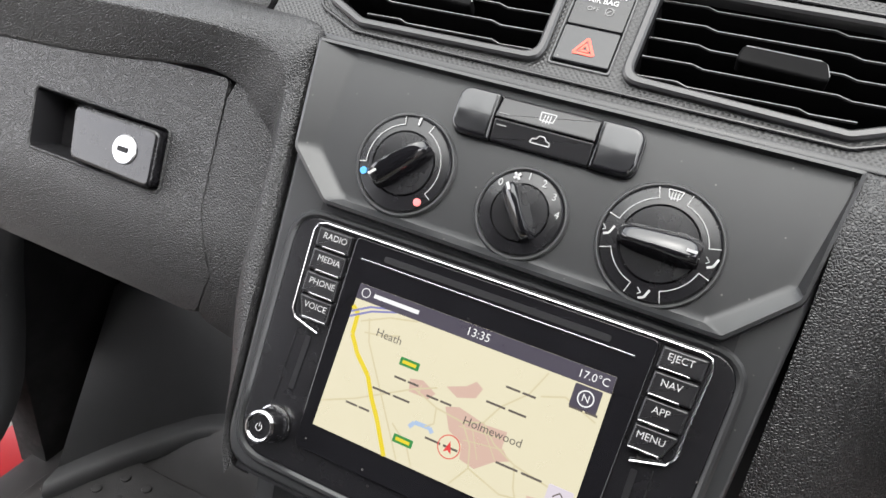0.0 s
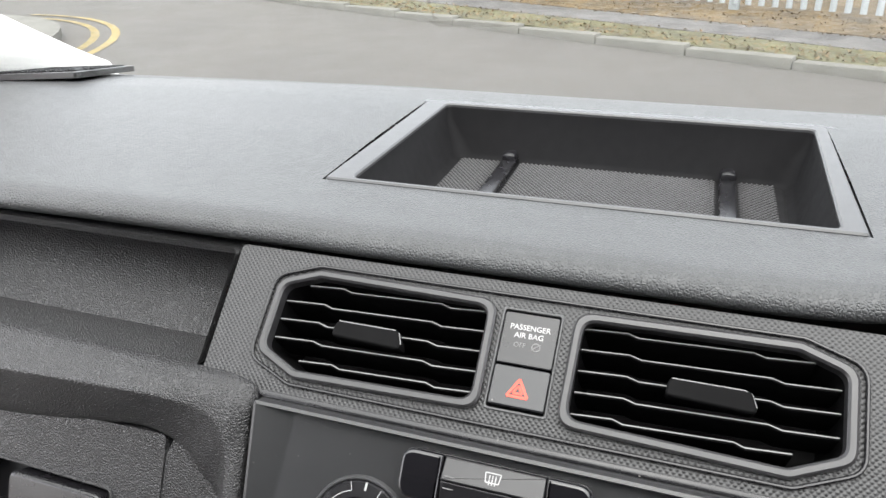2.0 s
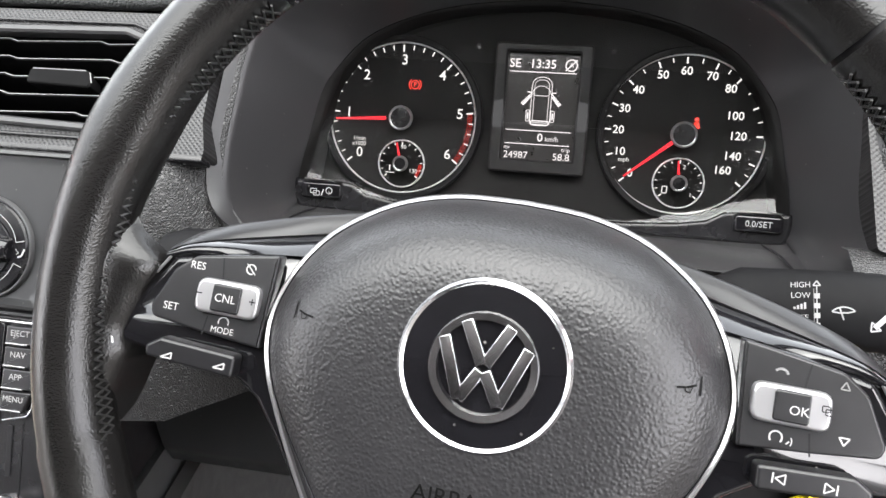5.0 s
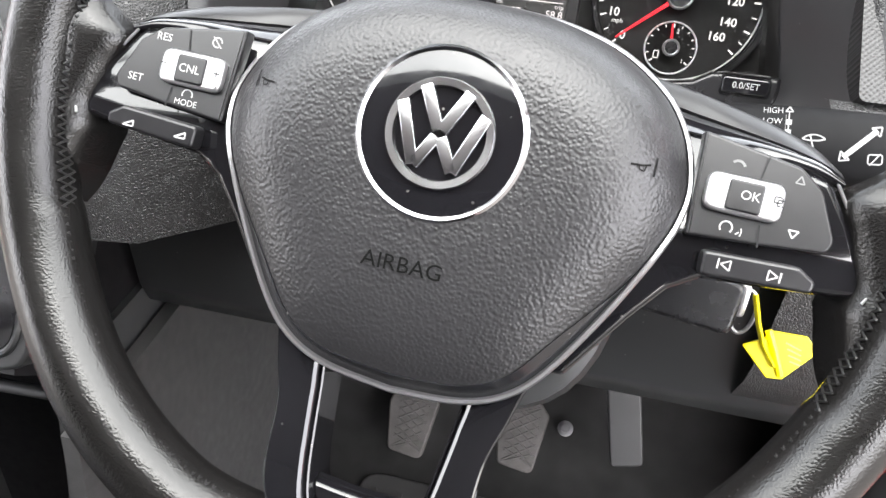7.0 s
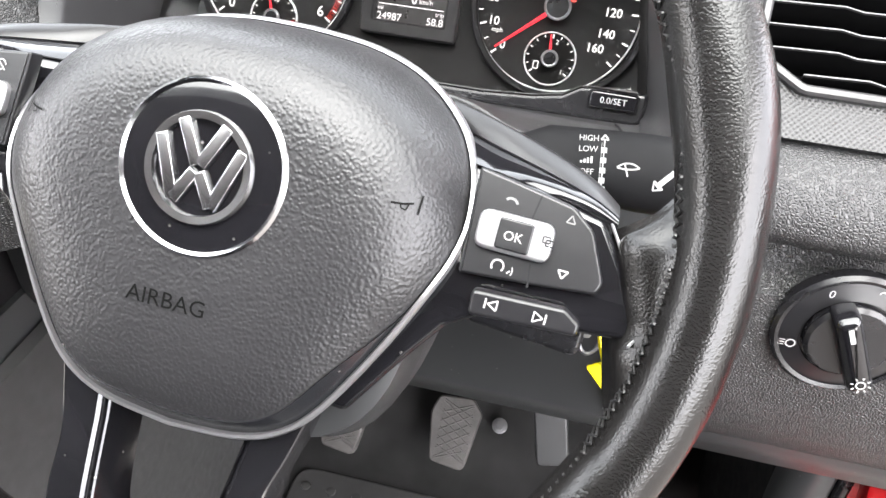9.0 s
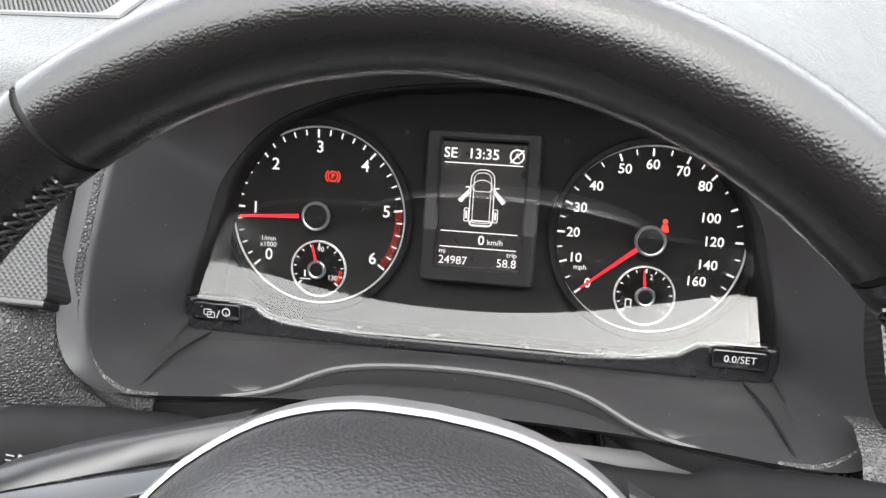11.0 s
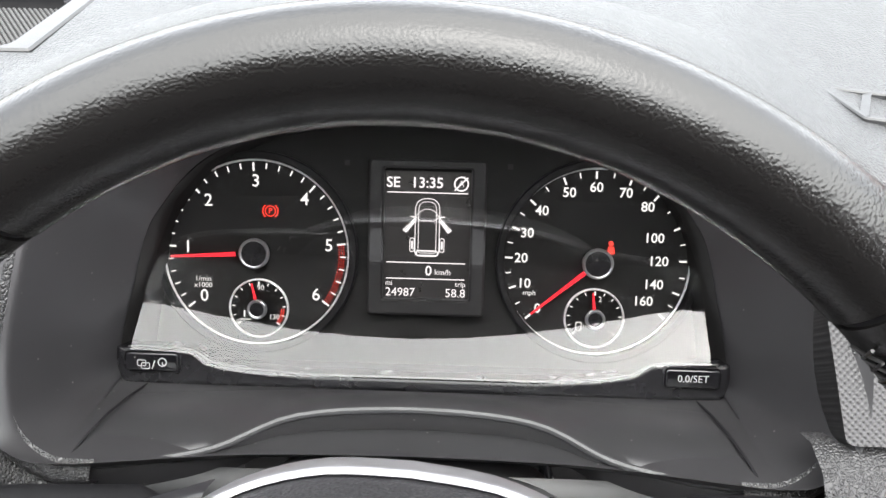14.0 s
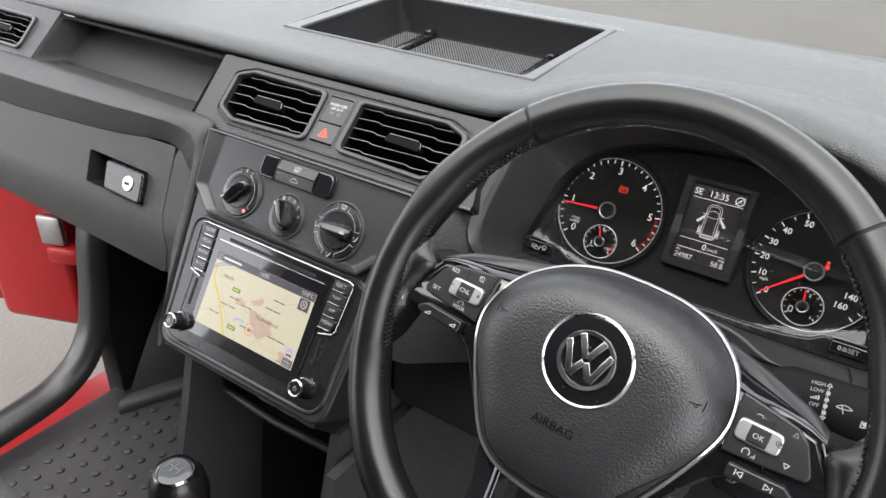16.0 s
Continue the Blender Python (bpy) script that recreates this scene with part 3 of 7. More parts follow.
# centre console panel with the heater dials
stack_outline = fillet([(-0.1475, 0.0), (0.1425, 0.0), (0.1335, -0.09), (0.121, -0.243), (-0.122, -0.243), (-0.1375, -0.09)], [0.004, 0.004, 0.03, 0.022, 0.022, 0.03], 6)
dash("stack_body", prism(stack_outline, -0.05, -0.004, 0.003), HARD, "satin grey centre panel", frame_of=STACK)
upper_out = fillet([(-0.146, -0.001), (0.141, -0.001), (0.1335, -0.066), (0.1055, -0.0935), (-0.109, -0.0915), (-0.1385, -0.066)], [0.003, 0.003, 0.01, 0.006, 0.008, 0.01], 5)
upper_in = fillet([(-0.1235, -0.005), (0.1385, -0.005), (0.1275, -0.061), (0.0975, -0.0872), (-0.1015, -0.0852), (-0.1255, -0.063)], [0.004, 0.003, 0.01, 0.006, 0.008, 0.01], 5)
dash("dial_panel", rings([[(x, y, -0.0045) for x, y in upper_out], [(x, y, 0.0035) for x, y in inset(upper_out, 0.0012)], [(x, y, 0.0042) for x, y in inset(upper_out, 0.003)],
                          [(x, y, -0.0005) for x, y in upper_in], [(x, y, -0.0012) for x, y in inset(upper_in, 0.004)]]), HARD, "satin grey dished heater panel", frame_of=STACK)


def heater_dial(name, cx, cy, r, turn, label, marks):
    """A heater dial: chamfered ring, printed rim, inner cap and a blade grip."""
    root = thing(name, STACK @ pose(cx, cy, 0), label, "control dial", "heater dials")
    part("ring", lathe([(r + 0.0015, -0.003), (r + 0.0015, 0.0), (r + 0.0005, 0.0014), (r - 0.0002, 0.0014), (r - 0.0008, 0.0005)], 64, cap=False), GREY, root, "grey dial ring")
    part("scale_face", lathe([(r - 0.0008, 0.0006), (r - 0.002, 0.0022), (r * 0.66, 0.0032), (r * 0.655, 0.001)], 64), BLACK, root, "black printed scale")
    part("cap", lathe([(r * 0.635, 0.0), (r * 0.635, 0.0030), (r * 0.62, 0.0036), (r * 0.2, 0.0040)], 64), BLACK, root, "black inner cap")
    rows = []
    for k in range(25):
        s = -1 + 2 * k / 24
        w = r * (0.205 - 0.035 * s) * (1 - 0.30 * s ** 4)
        h = 0.0158 - 0.0022 * s * s - 0.0040 * s ** 8
        x = s * r * 0.66
        rows.append([(x, q * w, z * h if z else 0.003) for q, z in ((-1.3, 0), (-1.2, 0.35), (-1.05, 0.6), (-0.85, 0.76), (-0.6, 0.87), (-0.3, 0.94), (0.0, 0.98), (0.3, 1.0), (0.48, 1.0), (0.62, 0.96), (0.85, 0.76), (1.1, 0.42), (1.3, 0))])
    bm = sheet(rows)
    for row in (rows[0], rows[-1]):
        bm.faces.new([bm.verts.new(p) for p in row])
    bmesh.ops.remove_doubles(bm, verts=bm.verts, dist=1e-6)
    grip = part("grip", bm, GLOSS, root, "glossy black grip", m=pose(0, 0, 0, 0, 0, turn))
    part("pointer", box(-r * 0.52, 0, 0.0142, r * 0.17, 0.0014, 0.0012), WHITE, grip, "white pointer line")
    marks(root, r)
    return root


def temperature_marks(root, r):
    rr, h = r * 0.78, 0.0034
    bm = stroke(bmesh.new(), arc(0, 0, rr, 106, 192), 0.00042, h)
    stroke(bm, [(rr * math.cos(radians(192)), rr * math.sin(radians(192))), (r * 0.93 * math.cos(radians(192)), r * 0.93 * math.sin(radians(192)))], 0.00042, h)
    stroke(bm, arc(0, 0, rr, -35, 66), 0.00042, h)
    stroke(bm, [(rr * math.cos(radians(-35)), rr * math.sin(radians(-35))), (r * 0.93 * math.cos(radians(-35)), r * 0.93 * math.sin(radians(-35)))], 0.00042, h)
    for a in (106, 66):
        stroke(bm, [(rr * math.cos(radians(a)), rr * math.sin(radians(a))), (r * 0.95 * math.cos(radians(a)), r * 0.95 * math.sin(radians(a)))], 0.00042, h)
    stroke(bm, [(r * 0.8 * math.cos(radians(86)), r * 0.8 * math.sin(radians(86))), (r * 0.96 * math.cos(radians(86)), r * 0.96 * math.sin(radians(86)))], 0.0012, h)
    part("scale_marks", bm, WHITE, root, "white scale marks")
    for a, mat, name in ((205, BLUEDOT, "cold_dot"), (-50, REDDOT, "hot_dot")):
        part(name, prism(circle(0.0021, r * 0.84 * math.cos(radians(a)), r * 0.84 * math.sin(radians(a)), 16), 0.002, 0.0034), mat, root)


def fan_marks(root, r):
    for a, s in ((140, "0"), (92, "1"), (66, "2"), (40, "3"), (12, "4")):
        words(s, 0.0052, WHITE, root, r * 0.82 * math.cos(radians(a)), r * 0.82 * math.sin(radians(a)), 0.0034, turn=0)
    bm = bmesh.new()
    for k in range(4):
        a = 112
        cx, cy = r * 0.82 * math.cos(radians(a)), r * 0.82 * math.sin(radians(a))
        d = radians(45 + 90 * k)
        stroke(bm, [(cx, cy), (cx + 0.0022 * math.cos(d), cy + 0.0022 * math.sin(d))], 0.0014, 0.0034)
    part("fan_symbol", bm, WHITE, root)


def air_marks(root, r):
    rr, h = r * 0.76, 0.0034
    bm = bmesh.new()
    for a0, a1 in ((107, 163), (12, 73), (200, 252), (288, 340)):
        stroke(bm, arc(0, 0, rr, a0, a1), 0.00042, h)
        for a in (a0, a1):
            stroke(bm, [(rr * math.cos(radians(a)), rr * math.sin(radians(a))), (r * 0.95 * math.cos(radians(a)), r * 0.95 * math.sin(radians(a)))], 0.00042, h)
    part("scale_marks", bm, WHITE, root, "white scale marks")
    for a in (90, 181, 270, -4):
        bm = bmesh.new()
        cx, cy = r * 0.85 * math.cos(radians(a)), r * 0.85 * math.sin(radians(a))
        if a == 90:
            stroke(bm, [(cx - 0.0035, cy + 0.0018), (cx + 0.0035, cy + 0.0018), (cx + 0.0024, cy - 0.002), (cx - 0.0024, cy - 0.002)], 0.0005, h, True)
            for d in (-0.0014, 0, 0.0014):
                stroke(bm, [(cx + d, cy + 0.001), (cx + d, cy - 0.003)], 0.0005, h)
        else:
            stroke(bm, [(cx - 0.003, cy + 0.0025), (cx - 0.001, cy + 0.0005), (cx - 0.0024, cy - 0.0005)], 0.00042, h)
            stroke(bm, [(cx + 0.0026, cy + 0.0028), (cx + 0.001, cy - 0.0012), (cx - 0.0015, cy - 0.0022)], 0.0011, h)
        part("air_symbol", bm, WHITE, root)


heater_dial("temperature_dial", -0.0712, -0.0572, 0.0272, 44, "black temperature dial with blue and red dots", temperature_marks)
heater_dial("fan_dial", -0.0025, -0.0640, 0.0228, -55, "black fan speed dial numbered 0 to 4", fan_marks)
heater_dial("air_direction_dial", 0.0660, -0.0590, 0.0290, 180, "black air direction dial with white symbols", air_marks)

strip = thing("heater_button_strip", STACK @ pose(-0.004, -0.021, 0), "black strip of heater buttons and two blanks", "button strip")


def tilted(bm, y0, slope):
    """Leans a flat key's face about a line across it."""
    for v in bm.verts:
        if v.co.z > 0.001:
            v.co.z += (v.co.y - y0) * slope
    return bm


part("bezel", prism(rrect(0.0985, 0.0252, 0.007), -0.003, 0.0006, 0.0006), BLACK, strip)
for q in (-1, 1):
    end = [(-0.0488, -0.0122), (-0.0266, -0.0122), (-0.0266, 0.0122), (-0.0488, 0.0122)]
    end = end if q < 0 else [(-x, y) for x, y in end[::-1]]
    part("blank", prism(fillet(end, [0.0075, 0.001, 0.001, 0.0075] if q < 0 else [0.0075, 0.001, 0.001, 0.0075][::-1], 6), 0, 0.0056, 0.0022, 5), GLOSS, strip, "rounded black blank")
k1 = part("rear_heater_button", tilted(prism(rrect(0.0525, 0.0118, 0.0008, 0, 0.0060), 0, 0.0046, 0.001), 0.006, -0.36), BUTTON, strip)
k2 = part("recirculation_button", tilted(prism(rrect(0.0525, 0.0116, 0.0008, 0, -0.0060), 0, 0.0044, 0.001), -0.006, 0.20), BUTTON, strip)
bm = stroke(bmesh.new(), [(-0.004, 0.0085), (0.004, 0.0085), (0.0034, 0.004), (-0.0034, 0.004)], 0.0005, 0.0048, True)
for d in (-0.0016, 0, 0.0016):
    stroke(bm, [(d, 0.0075), (d, 0.0028)], 0.0005, 0.0048)
part("symbol", tilted(bm, 0.006, -0.36), WHITE, k1)
bm = stroke(bmesh.new(), [(-0.005, -0.0078), (-0.0045, -0.0058), (-0.0022, -0.0055), (-0.001, -0.0038), (0.0018, -0.0038), (0.003, -0.0055), (0.005, -0.0062), (0.005, -0.0078)], 0.0006, 0.0046, True)
part("symbol", tilted(bm, -0.006, 0.20), WHITE, k2)
for kb, vy, hh in ((k1, 0.0025, 0.0062), (k2, -0.0035, 0.0053)):
    part("lamp_mark", bar(bmesh.new(), -0.0245, vy, -0.019, vy, 0.0006, hh), FADED, kb)


# ---- infotainment unit ----
UNIT = STACK @ pose(-0.003, 0, -0.003)
radio = thing("infotainment_unit", UNIT, "black car infotainment unit with a lit map screen", "car radio")
unit_out = fillet([(-0.1205, -0.0985), (0.1215, -0.0985), (0.114, -0.2325), (-0.1115, -0.2325)], [0.016, 0.016, 0.02, 0.02], 6)
part("recess", surround(inset(unit_out, -0.0045), unit_out, -0.006, 0.0015, 0.0015), HARD, radio, "satin grey rounded recess")
part("fascia", prism(unit_out, -0.012, 0.0, 0.001), BLACK, radio, "satin black fascia")
gloss_out = fillet([(-0.0815, -0.1015), (0.0835, -0.1015), (0.0795, -0.2185), (-0.0775, -0.2185)], 0.003, 3)
part("screen_surround", prism(gloss_out, -0.004, 0.0022, 0.0008), GLOSS, radio, "glossy black screen surround")
part("disc_slot", prism(rrect(0.124, 0.0035, 0.0015, 0, -0.1085), 0.001, 0.0024), DARK, radio)
part("disc_slot_edge", prism(rrect(0.15, 0.0012, 0.0005, 0, -0.1125), 0.001, 0.0027, 0.0003), CHROME, radio)
SW, SH, SCX, SCY, SZ = 0.1405, 0.0795, 0.0, -0.1643, 0.0026
MAPBASE = glowing("lit map ground", (1.0, 0.92, 0.66), 0.72)
screen = part("screen", prism(rrect(SW, SH, 0.0005, SCX, SCY), 0.0018, SZ), MAPBASE, radio, "lit cream road map")


def on_map(px, py):
    """A place on the map from shares of its width and height, from the upper left."""
    return SCX + (px - 0.5) * SW, SCY + (0.5 - py) * SH


def map_line(name, pts, w, mat, h):
    return part(name, stroke(bmesh.new(), [on_map(*p) for p in pts], w, h), mat, screen)


def map_patch(name, pts, mat, h):
    bm = bmesh.new()
    bm.faces.new([bm.verts.new((*on_map(*p), h)) for p in pts])
    return part(name, bm, mat, screen)


TOWN = glowing("lit map town", (0.9, 0.62, 0.5), 0.68)
LAKE = glowing("lit map water", (0.55, 0.72, 0.98), 0.7)
ROADY = glowing("lit map main road", (1.0, 0.78, 0.02), 0.75)
ROADP = glowing("lit map motorway", (0.36, 0.36, 0.75), 0.6)
ROADW = glowing("lit map minor road", (0.93, 0.82, 0.52), 0.66)
MAPINK = glowing("dark map lettering", (0.22, 0.18, 0.15), 0.5)
MAPBAR = glowing("dark screen bar", (0.10, 0.085, 0.13), 0.55)
MAPWHITE = glowing("white screen lettering", (1, 1, 1), 0.85)
MAPGREEN = glowing("green road plate", (0.03, 0.4, 0.08), 0.6)
MAPRED = glowing("red position mark", (0.9, 0.05, 0.05), 0.8)
MAPLILAC = glowing("pale lilac screen key", (0.88, 0.8, 0.88), 0.75)
map_patch("status_bar", [(0, 0), (1, 0), (1, 0.105), (0, 0.105)], MAPBAR, SZ + 0.0003)
map_patch("town_area", [(0.45, 0.43), (0.52, 0.38), (0.55, 0.33), (0.58, 0.36), (0.565, 0.43), (0.5, 0.47)], TOWN, SZ + 0.0001)
map_patch("town_area", [(0.31, 0.47), (0.36, 0.45), (0.42, 0.5), (0.4, 0.55), (0.32, 0.55)], TOWN, SZ + 0.0001)
map_patch("town_area", [(0.47, 0.55), (0.52, 0.52), (0.63, 0.56), (0.71, 0.55), (0.71, 0.65), (0.75, 0.71), (0.7, 0.75), (0.64, 0.84), (0.58, 0.82), (0.57, 0.73), (0.51, 0.68)], TOWN, SZ + 0.0001)
map_patch("town_area", [(0.84, 0.86), (0.93, 0.83), (0.98, 0.9), (0.98, 0.99), (0.88, 0.97)], TOWN, SZ + 0.0001)
map_line("lake", [(0.365, 0.76), (0.38, 0.72), (0.44, 0.715), (0.455, 0.74)], 0.0022, LAKE, SZ + 0.00012)
main = [(0.0, 0.16), (0.03, 0.2), (0.035, 0.34), (0.08, 0.45), (0.15, 0.56), (0.19, 0.68), (0.24, 0.8), (0.31, 1.0)]
map_line("main_road", main, 0.0024, ROADY, SZ + 0.00018)
for line in ([(0.0, 0.2), (0.07, 0.13), (0.14, 0.1)], [(0.0, 0.235), (0.08, 0.155), (0.18, 0.1)]):
    map_line("motorway", line, 0.0011, ROADP, SZ + 0.0002)
for line in ([(0.05, 0.24), (0.16, 0.15), (0.27, 0.11)], [(0.08, 0.2), (0.11, 0.35), (0.2, 0.58), (0.36, 0.99)], [(0.0, 0.83), (0.13, 0.73), (0.24, 0.62), (0.34, 0.52), (0.42, 0.46)],
             [(0.34, 0.52), (0.44, 0.58), (0.55, 0.6), (0.62, 0.55), (0.66, 0.42), (0.74, 0.28), (0.78, 0.12)], [(0.62, 0.55), (0.68, 0.65), (0.77, 0.72), (0.87, 0.75), (0.96, 0.78)],
             [(0.78, 0.27), (0.86, 0.22), (0.98, 0.3)], [(0.3, 0.78), (0.38, 0.88), (0.42, 0.99)], [(0.55, 0.6), (0.6, 0.72), (0.62, 0.85), (0.57, 0.99)], [(0.62, 0.85), (0.75, 0.92), (0.9, 0.88)],
             [(0.77, 0.72), (0.79, 0.85), (0.83, 0.98)], [(0.08, 0.3), (0.15, 0.28), (0.22, 0.24)], [(0.44, 0.58), (0.45, 0.68), (0.42, 0.72)]):
    map_line("minor_road", line, 0.0008, ROADW, SZ + 0.00015)
for line in ([(0.58, 0.58), (0.64, 0.78)], [(0.62, 0.57), (0.7, 0.74)], [(0.54, 0.63), (0.7, 0.6)], [(0.57, 0.7), (0.72, 0.66)], [(0.36, 0.48), (0.36, 0.55)]):
    map_line("street", line, 0.0005, ROADW, SZ + 0.00016)


def map_words(body, px, py, size, mat=None, align="CENTER", h=0.0004):
    x, y = on_map(px, py)
    return words(body, size, mat or MAPINK, screen, x, y, SZ + h, align=align)


map_words("Heath", 0.18, 0.27, 0.0062)
map_words("Holmewood", 0.66, 0.585, 0.0062)
map_words("13:35", 0.5, 0.052, 0.006, MAPWHITE)
map_words("17.0°C", 0.985, 0.052, 0.0056, MAPWHITE, "RIGHT")
# road names are left as plain bars
for px, py, w in ((0.3, 0.495, 0.1), (0.26, 0.615, 0.155), (0.44, 0.53, 0.1), (0.68, 0.42, 0.15), (0.71, 0.29, 0.11), (0.93, 0.26, 0.1), (0.15, 0.77, 0.1), (0.5, 0.78, 0.13), (0.79, 0.745, 0.17), (0.9, 0.97, 0.1)):
    a, b = on_map(px - w / 2, py), on_map(px + w / 2, py)
    c, d = on_map(px - w * 0.02, py), on_map(px + w * 0.06, py)
    part("name_bar", bar(bmesh.new(), *a, *c, 0.0011, SZ + 0.0003), MAPINK, screen)
    part("name_bar", bar(bmesh.new(), *d, *b, 0.0011, SZ + 0.0003), MAPINK, screen)
a, b = on_map(0.07, 0.052), on_map(0.26, 0.052)
part("title_bar", bar(bmesh.new(), *a, *b, 0.0022, SZ + 0.0004), MAPWHITE, screen)
part("info_symbol", stroke(bmesh.new(), arc(*on_map(0.035, 0.052), 0.0024, 0, 360, 18), 0.0005, SZ + 0.0004), MAPWHITE, screen)
for px, py in ((0.29, 0.385), (0.36, 0.86)):
    x, y = on_map(px, py)
    part("road_plate", prism(rrect(0.011, 0.0042, 0.0005, x, y), SZ, SZ + 0.0003), MAPGREEN, screen)
    part("plate_bar", bar(bmesh.new(), x - 0.004, y, x + 0.004, y, 0.0018, SZ + 0.0005), ROADY, screen)
x, y = on_map(0.53, 0.775)
part("position_ring", stroke(bmesh.new(), arc(x, y, 0.0058, 0, 360, 30), 0.0005, SZ + 0.0005), MAPRED, screen)
bm = bmesh.new()
bm.faces.new([bm.verts.new((x + a, y + b, SZ + 0.0006)) for a, b in ((-0.0022, -0.0032), (0, -0.0018), (0.0022, -0.0032), (0, 0.003))])
part("position_arrow", bm, MAPRED, screen)
x, y = on_map(0.925, 0.185)
part("north_key", prism(rrect(0.0135, 0.0115, 0.0008, x, y), SZ, SZ + 0.0003), MAPBAR, screen)
part("north_ring", stroke(bmesh.new(), arc(x, y, 0.0038, 0, 360, 24), 0.0007, SZ + 0.0005), MAPWHITE, screen)
words("N", 0.0052, MAPWHITE, screen, x, y, SZ + 0.0005)
x, y = on_map(0.945, 0.80)
part("height_key", prism(rrect(0.0125, 0.0105, 0.0008, x, y), SZ, SZ + 0.0003), MAPLILAC, screen)
part("height_symbol", stroke(bmesh.new(), [(x - 0.003, y), (x, y + 0.0028), (x + 0.003, y)], 0.0006, SZ + 0.0005), MAPINK, screen)
part("height_bar", bar(bmesh.new(), x - 0.0035, y - 0.0032, x + 0.0035, y - 0.0032, 0.002, SZ + 0.0005), MAPINK, screen)
x, y = on_map(0.95, 0.94)
part("scale_key", prism(rrect(0.0125, 0.0078, 0.0008, x, y), SZ, SZ + 0.0003), MAPBAR, screen)
words("400yd", 0.0042, MAPWHITE, screen, x, y + 0.001, SZ + 0.0005)
part("scale_rule", stroke(bmesh.new(), [(x - 0.004, y - 0.0012), (x - 0.004, y - 0.0024), (x + 0.004, y - 0.0024), (x + 0.004, y - 0.0012)], 0.0004, SZ + 0.0005), MAPWHITE, screen)


def key_bank(side, labels, x_in, x_out):
    """Four keys beside the screen in a chrome bracket."""
    s = -1 if side == "left" else 1
    ys_ = [-0.1025, -0.1145, -0.1275, -0.1405, -0.1535]
    for k, label in enumerate(labels):
        t, b = ys_[k] - 0.0005, ys_[k + 1] + 0.0008
        ws = 0.0006 * k
        pts = [(s * (x_out - ws), t), (s * (x_in - ws * 0.6), t), (s * (x_in - ws * 0.6 - 0.0006), b), (s * (x_out - ws - 0.0006), b)]
        if k == 3:
            pts[3] = (s * (x_out - 0.0065), b + 0.0005)
        key = part("key", prism(fillet(pts if s > 0 else pts[::-1], 0.0012, 3), 0, 0.0032, 0.0012), BUTTON, radio, "black key with white lettering")
        words(label, 0.0049, WHITE, key, s * (x_in + x_out) / 2 - s * 0.0012 - s * ws, (t + b) / 2 + 0.0012, 0.0034)
        part("key_bar", prism(rrect(0.0145, 0.0012, 0.0005, s * (x_in + 0.0078 - ws), b + 0.0003), 0, 0.0042, 0.0004), CHROME, key)
    xo, xi = x_out + 0.0022, x_in - 0.001
    path = [(s * xi, -0.1005), (s * (xo - 0.006), -0.1005), (s * (xo - 0.0015), -0.102), (s * xo, -0.106), (s * (xo - 0.003), -0.150), (s * (xo - 0.006), -0.1545), (s * (x_in + 0.0015), -0.1585)]
    return path


bracket_l = key_bank("left", ("RADIO", "MEDIA", "PHONE", "VOICE"), 0.0835, 0.1045)
bracket_r = key_bank("right", ("EJECT", "NAV", "APP", "MENU"), 0.0855, 0.1065)
path = [(x, y, 0.0028) for x, y in bracket_l[::-1] + bracket_r]
part("chrome_bracket", tube(path, 0.0008, 8), CHROME, radio, "chrome bracket round the keys")
for s in (-1, 1):
    part("card_slot", prism(rrect(0.0032, 0.03, 0.0008, s * 0.0905, -0.177), 0, 0.0006), DARK, radio)
    part("groove", prism(rrect(0.0006, 0.055, 0.0002, s * 0.0985, -0.187), 0, 0.0004), DARK, radio)
    knob = part("knob", lathe([(0.0098, 0.0), (0.0098, 0.003), (0.0088, 0.0035), (0.0086, 0.0145), (0.0075, 0.016)], 40), BLACK, radio, "knurled black knob", m=pose(s * 0.0925, -0.213, 0))
    part("chrome_edge", lathe([(0.0087, 0.0146), (0.0086, 0.0162), (0.0074, 0.0170), (0.0064, 0.0163)], 40, cap=False), CHROME, knob)
    part("foot_ring", lathe([(0.0105, 0.0), (0.0105, 0.0022), (0.0092, 0.0026)], 40, cap=False), CHROME, knob)
    bm = stroke(bmesh.new(), arc(0, 0, 0.0018, 120, 420, 18), 0.0005, 0.0168)
    stroke(bm, [(0, 0.0004), (0, 0.0026)], 0.0005, 0.0168)
    part("power_symbol", bm, WHITE, knob)
    for k in range(36):
        a = 2 * math.pi * k / 36
        part("knurl", box(0, 0, 0, 0.0004, 0.0009, 0.0095) if k == 0 and s == -1 else KNURL_MESH, BLACK, knob, m=pose(0.0088 * math.cos(a), 0.0088 * math.sin(a), 0.0088, 0, 0, math.degrees(a)))
        if k == 0 and s == -1:
            KNURL_MESH = bpy.data.objects["knurl"].data


# ---- passenger side: open shelf, knee roll and glovebox ----
def plane_point(m, x, y, h=0.0):
    return m @ Vector((x, y, h))


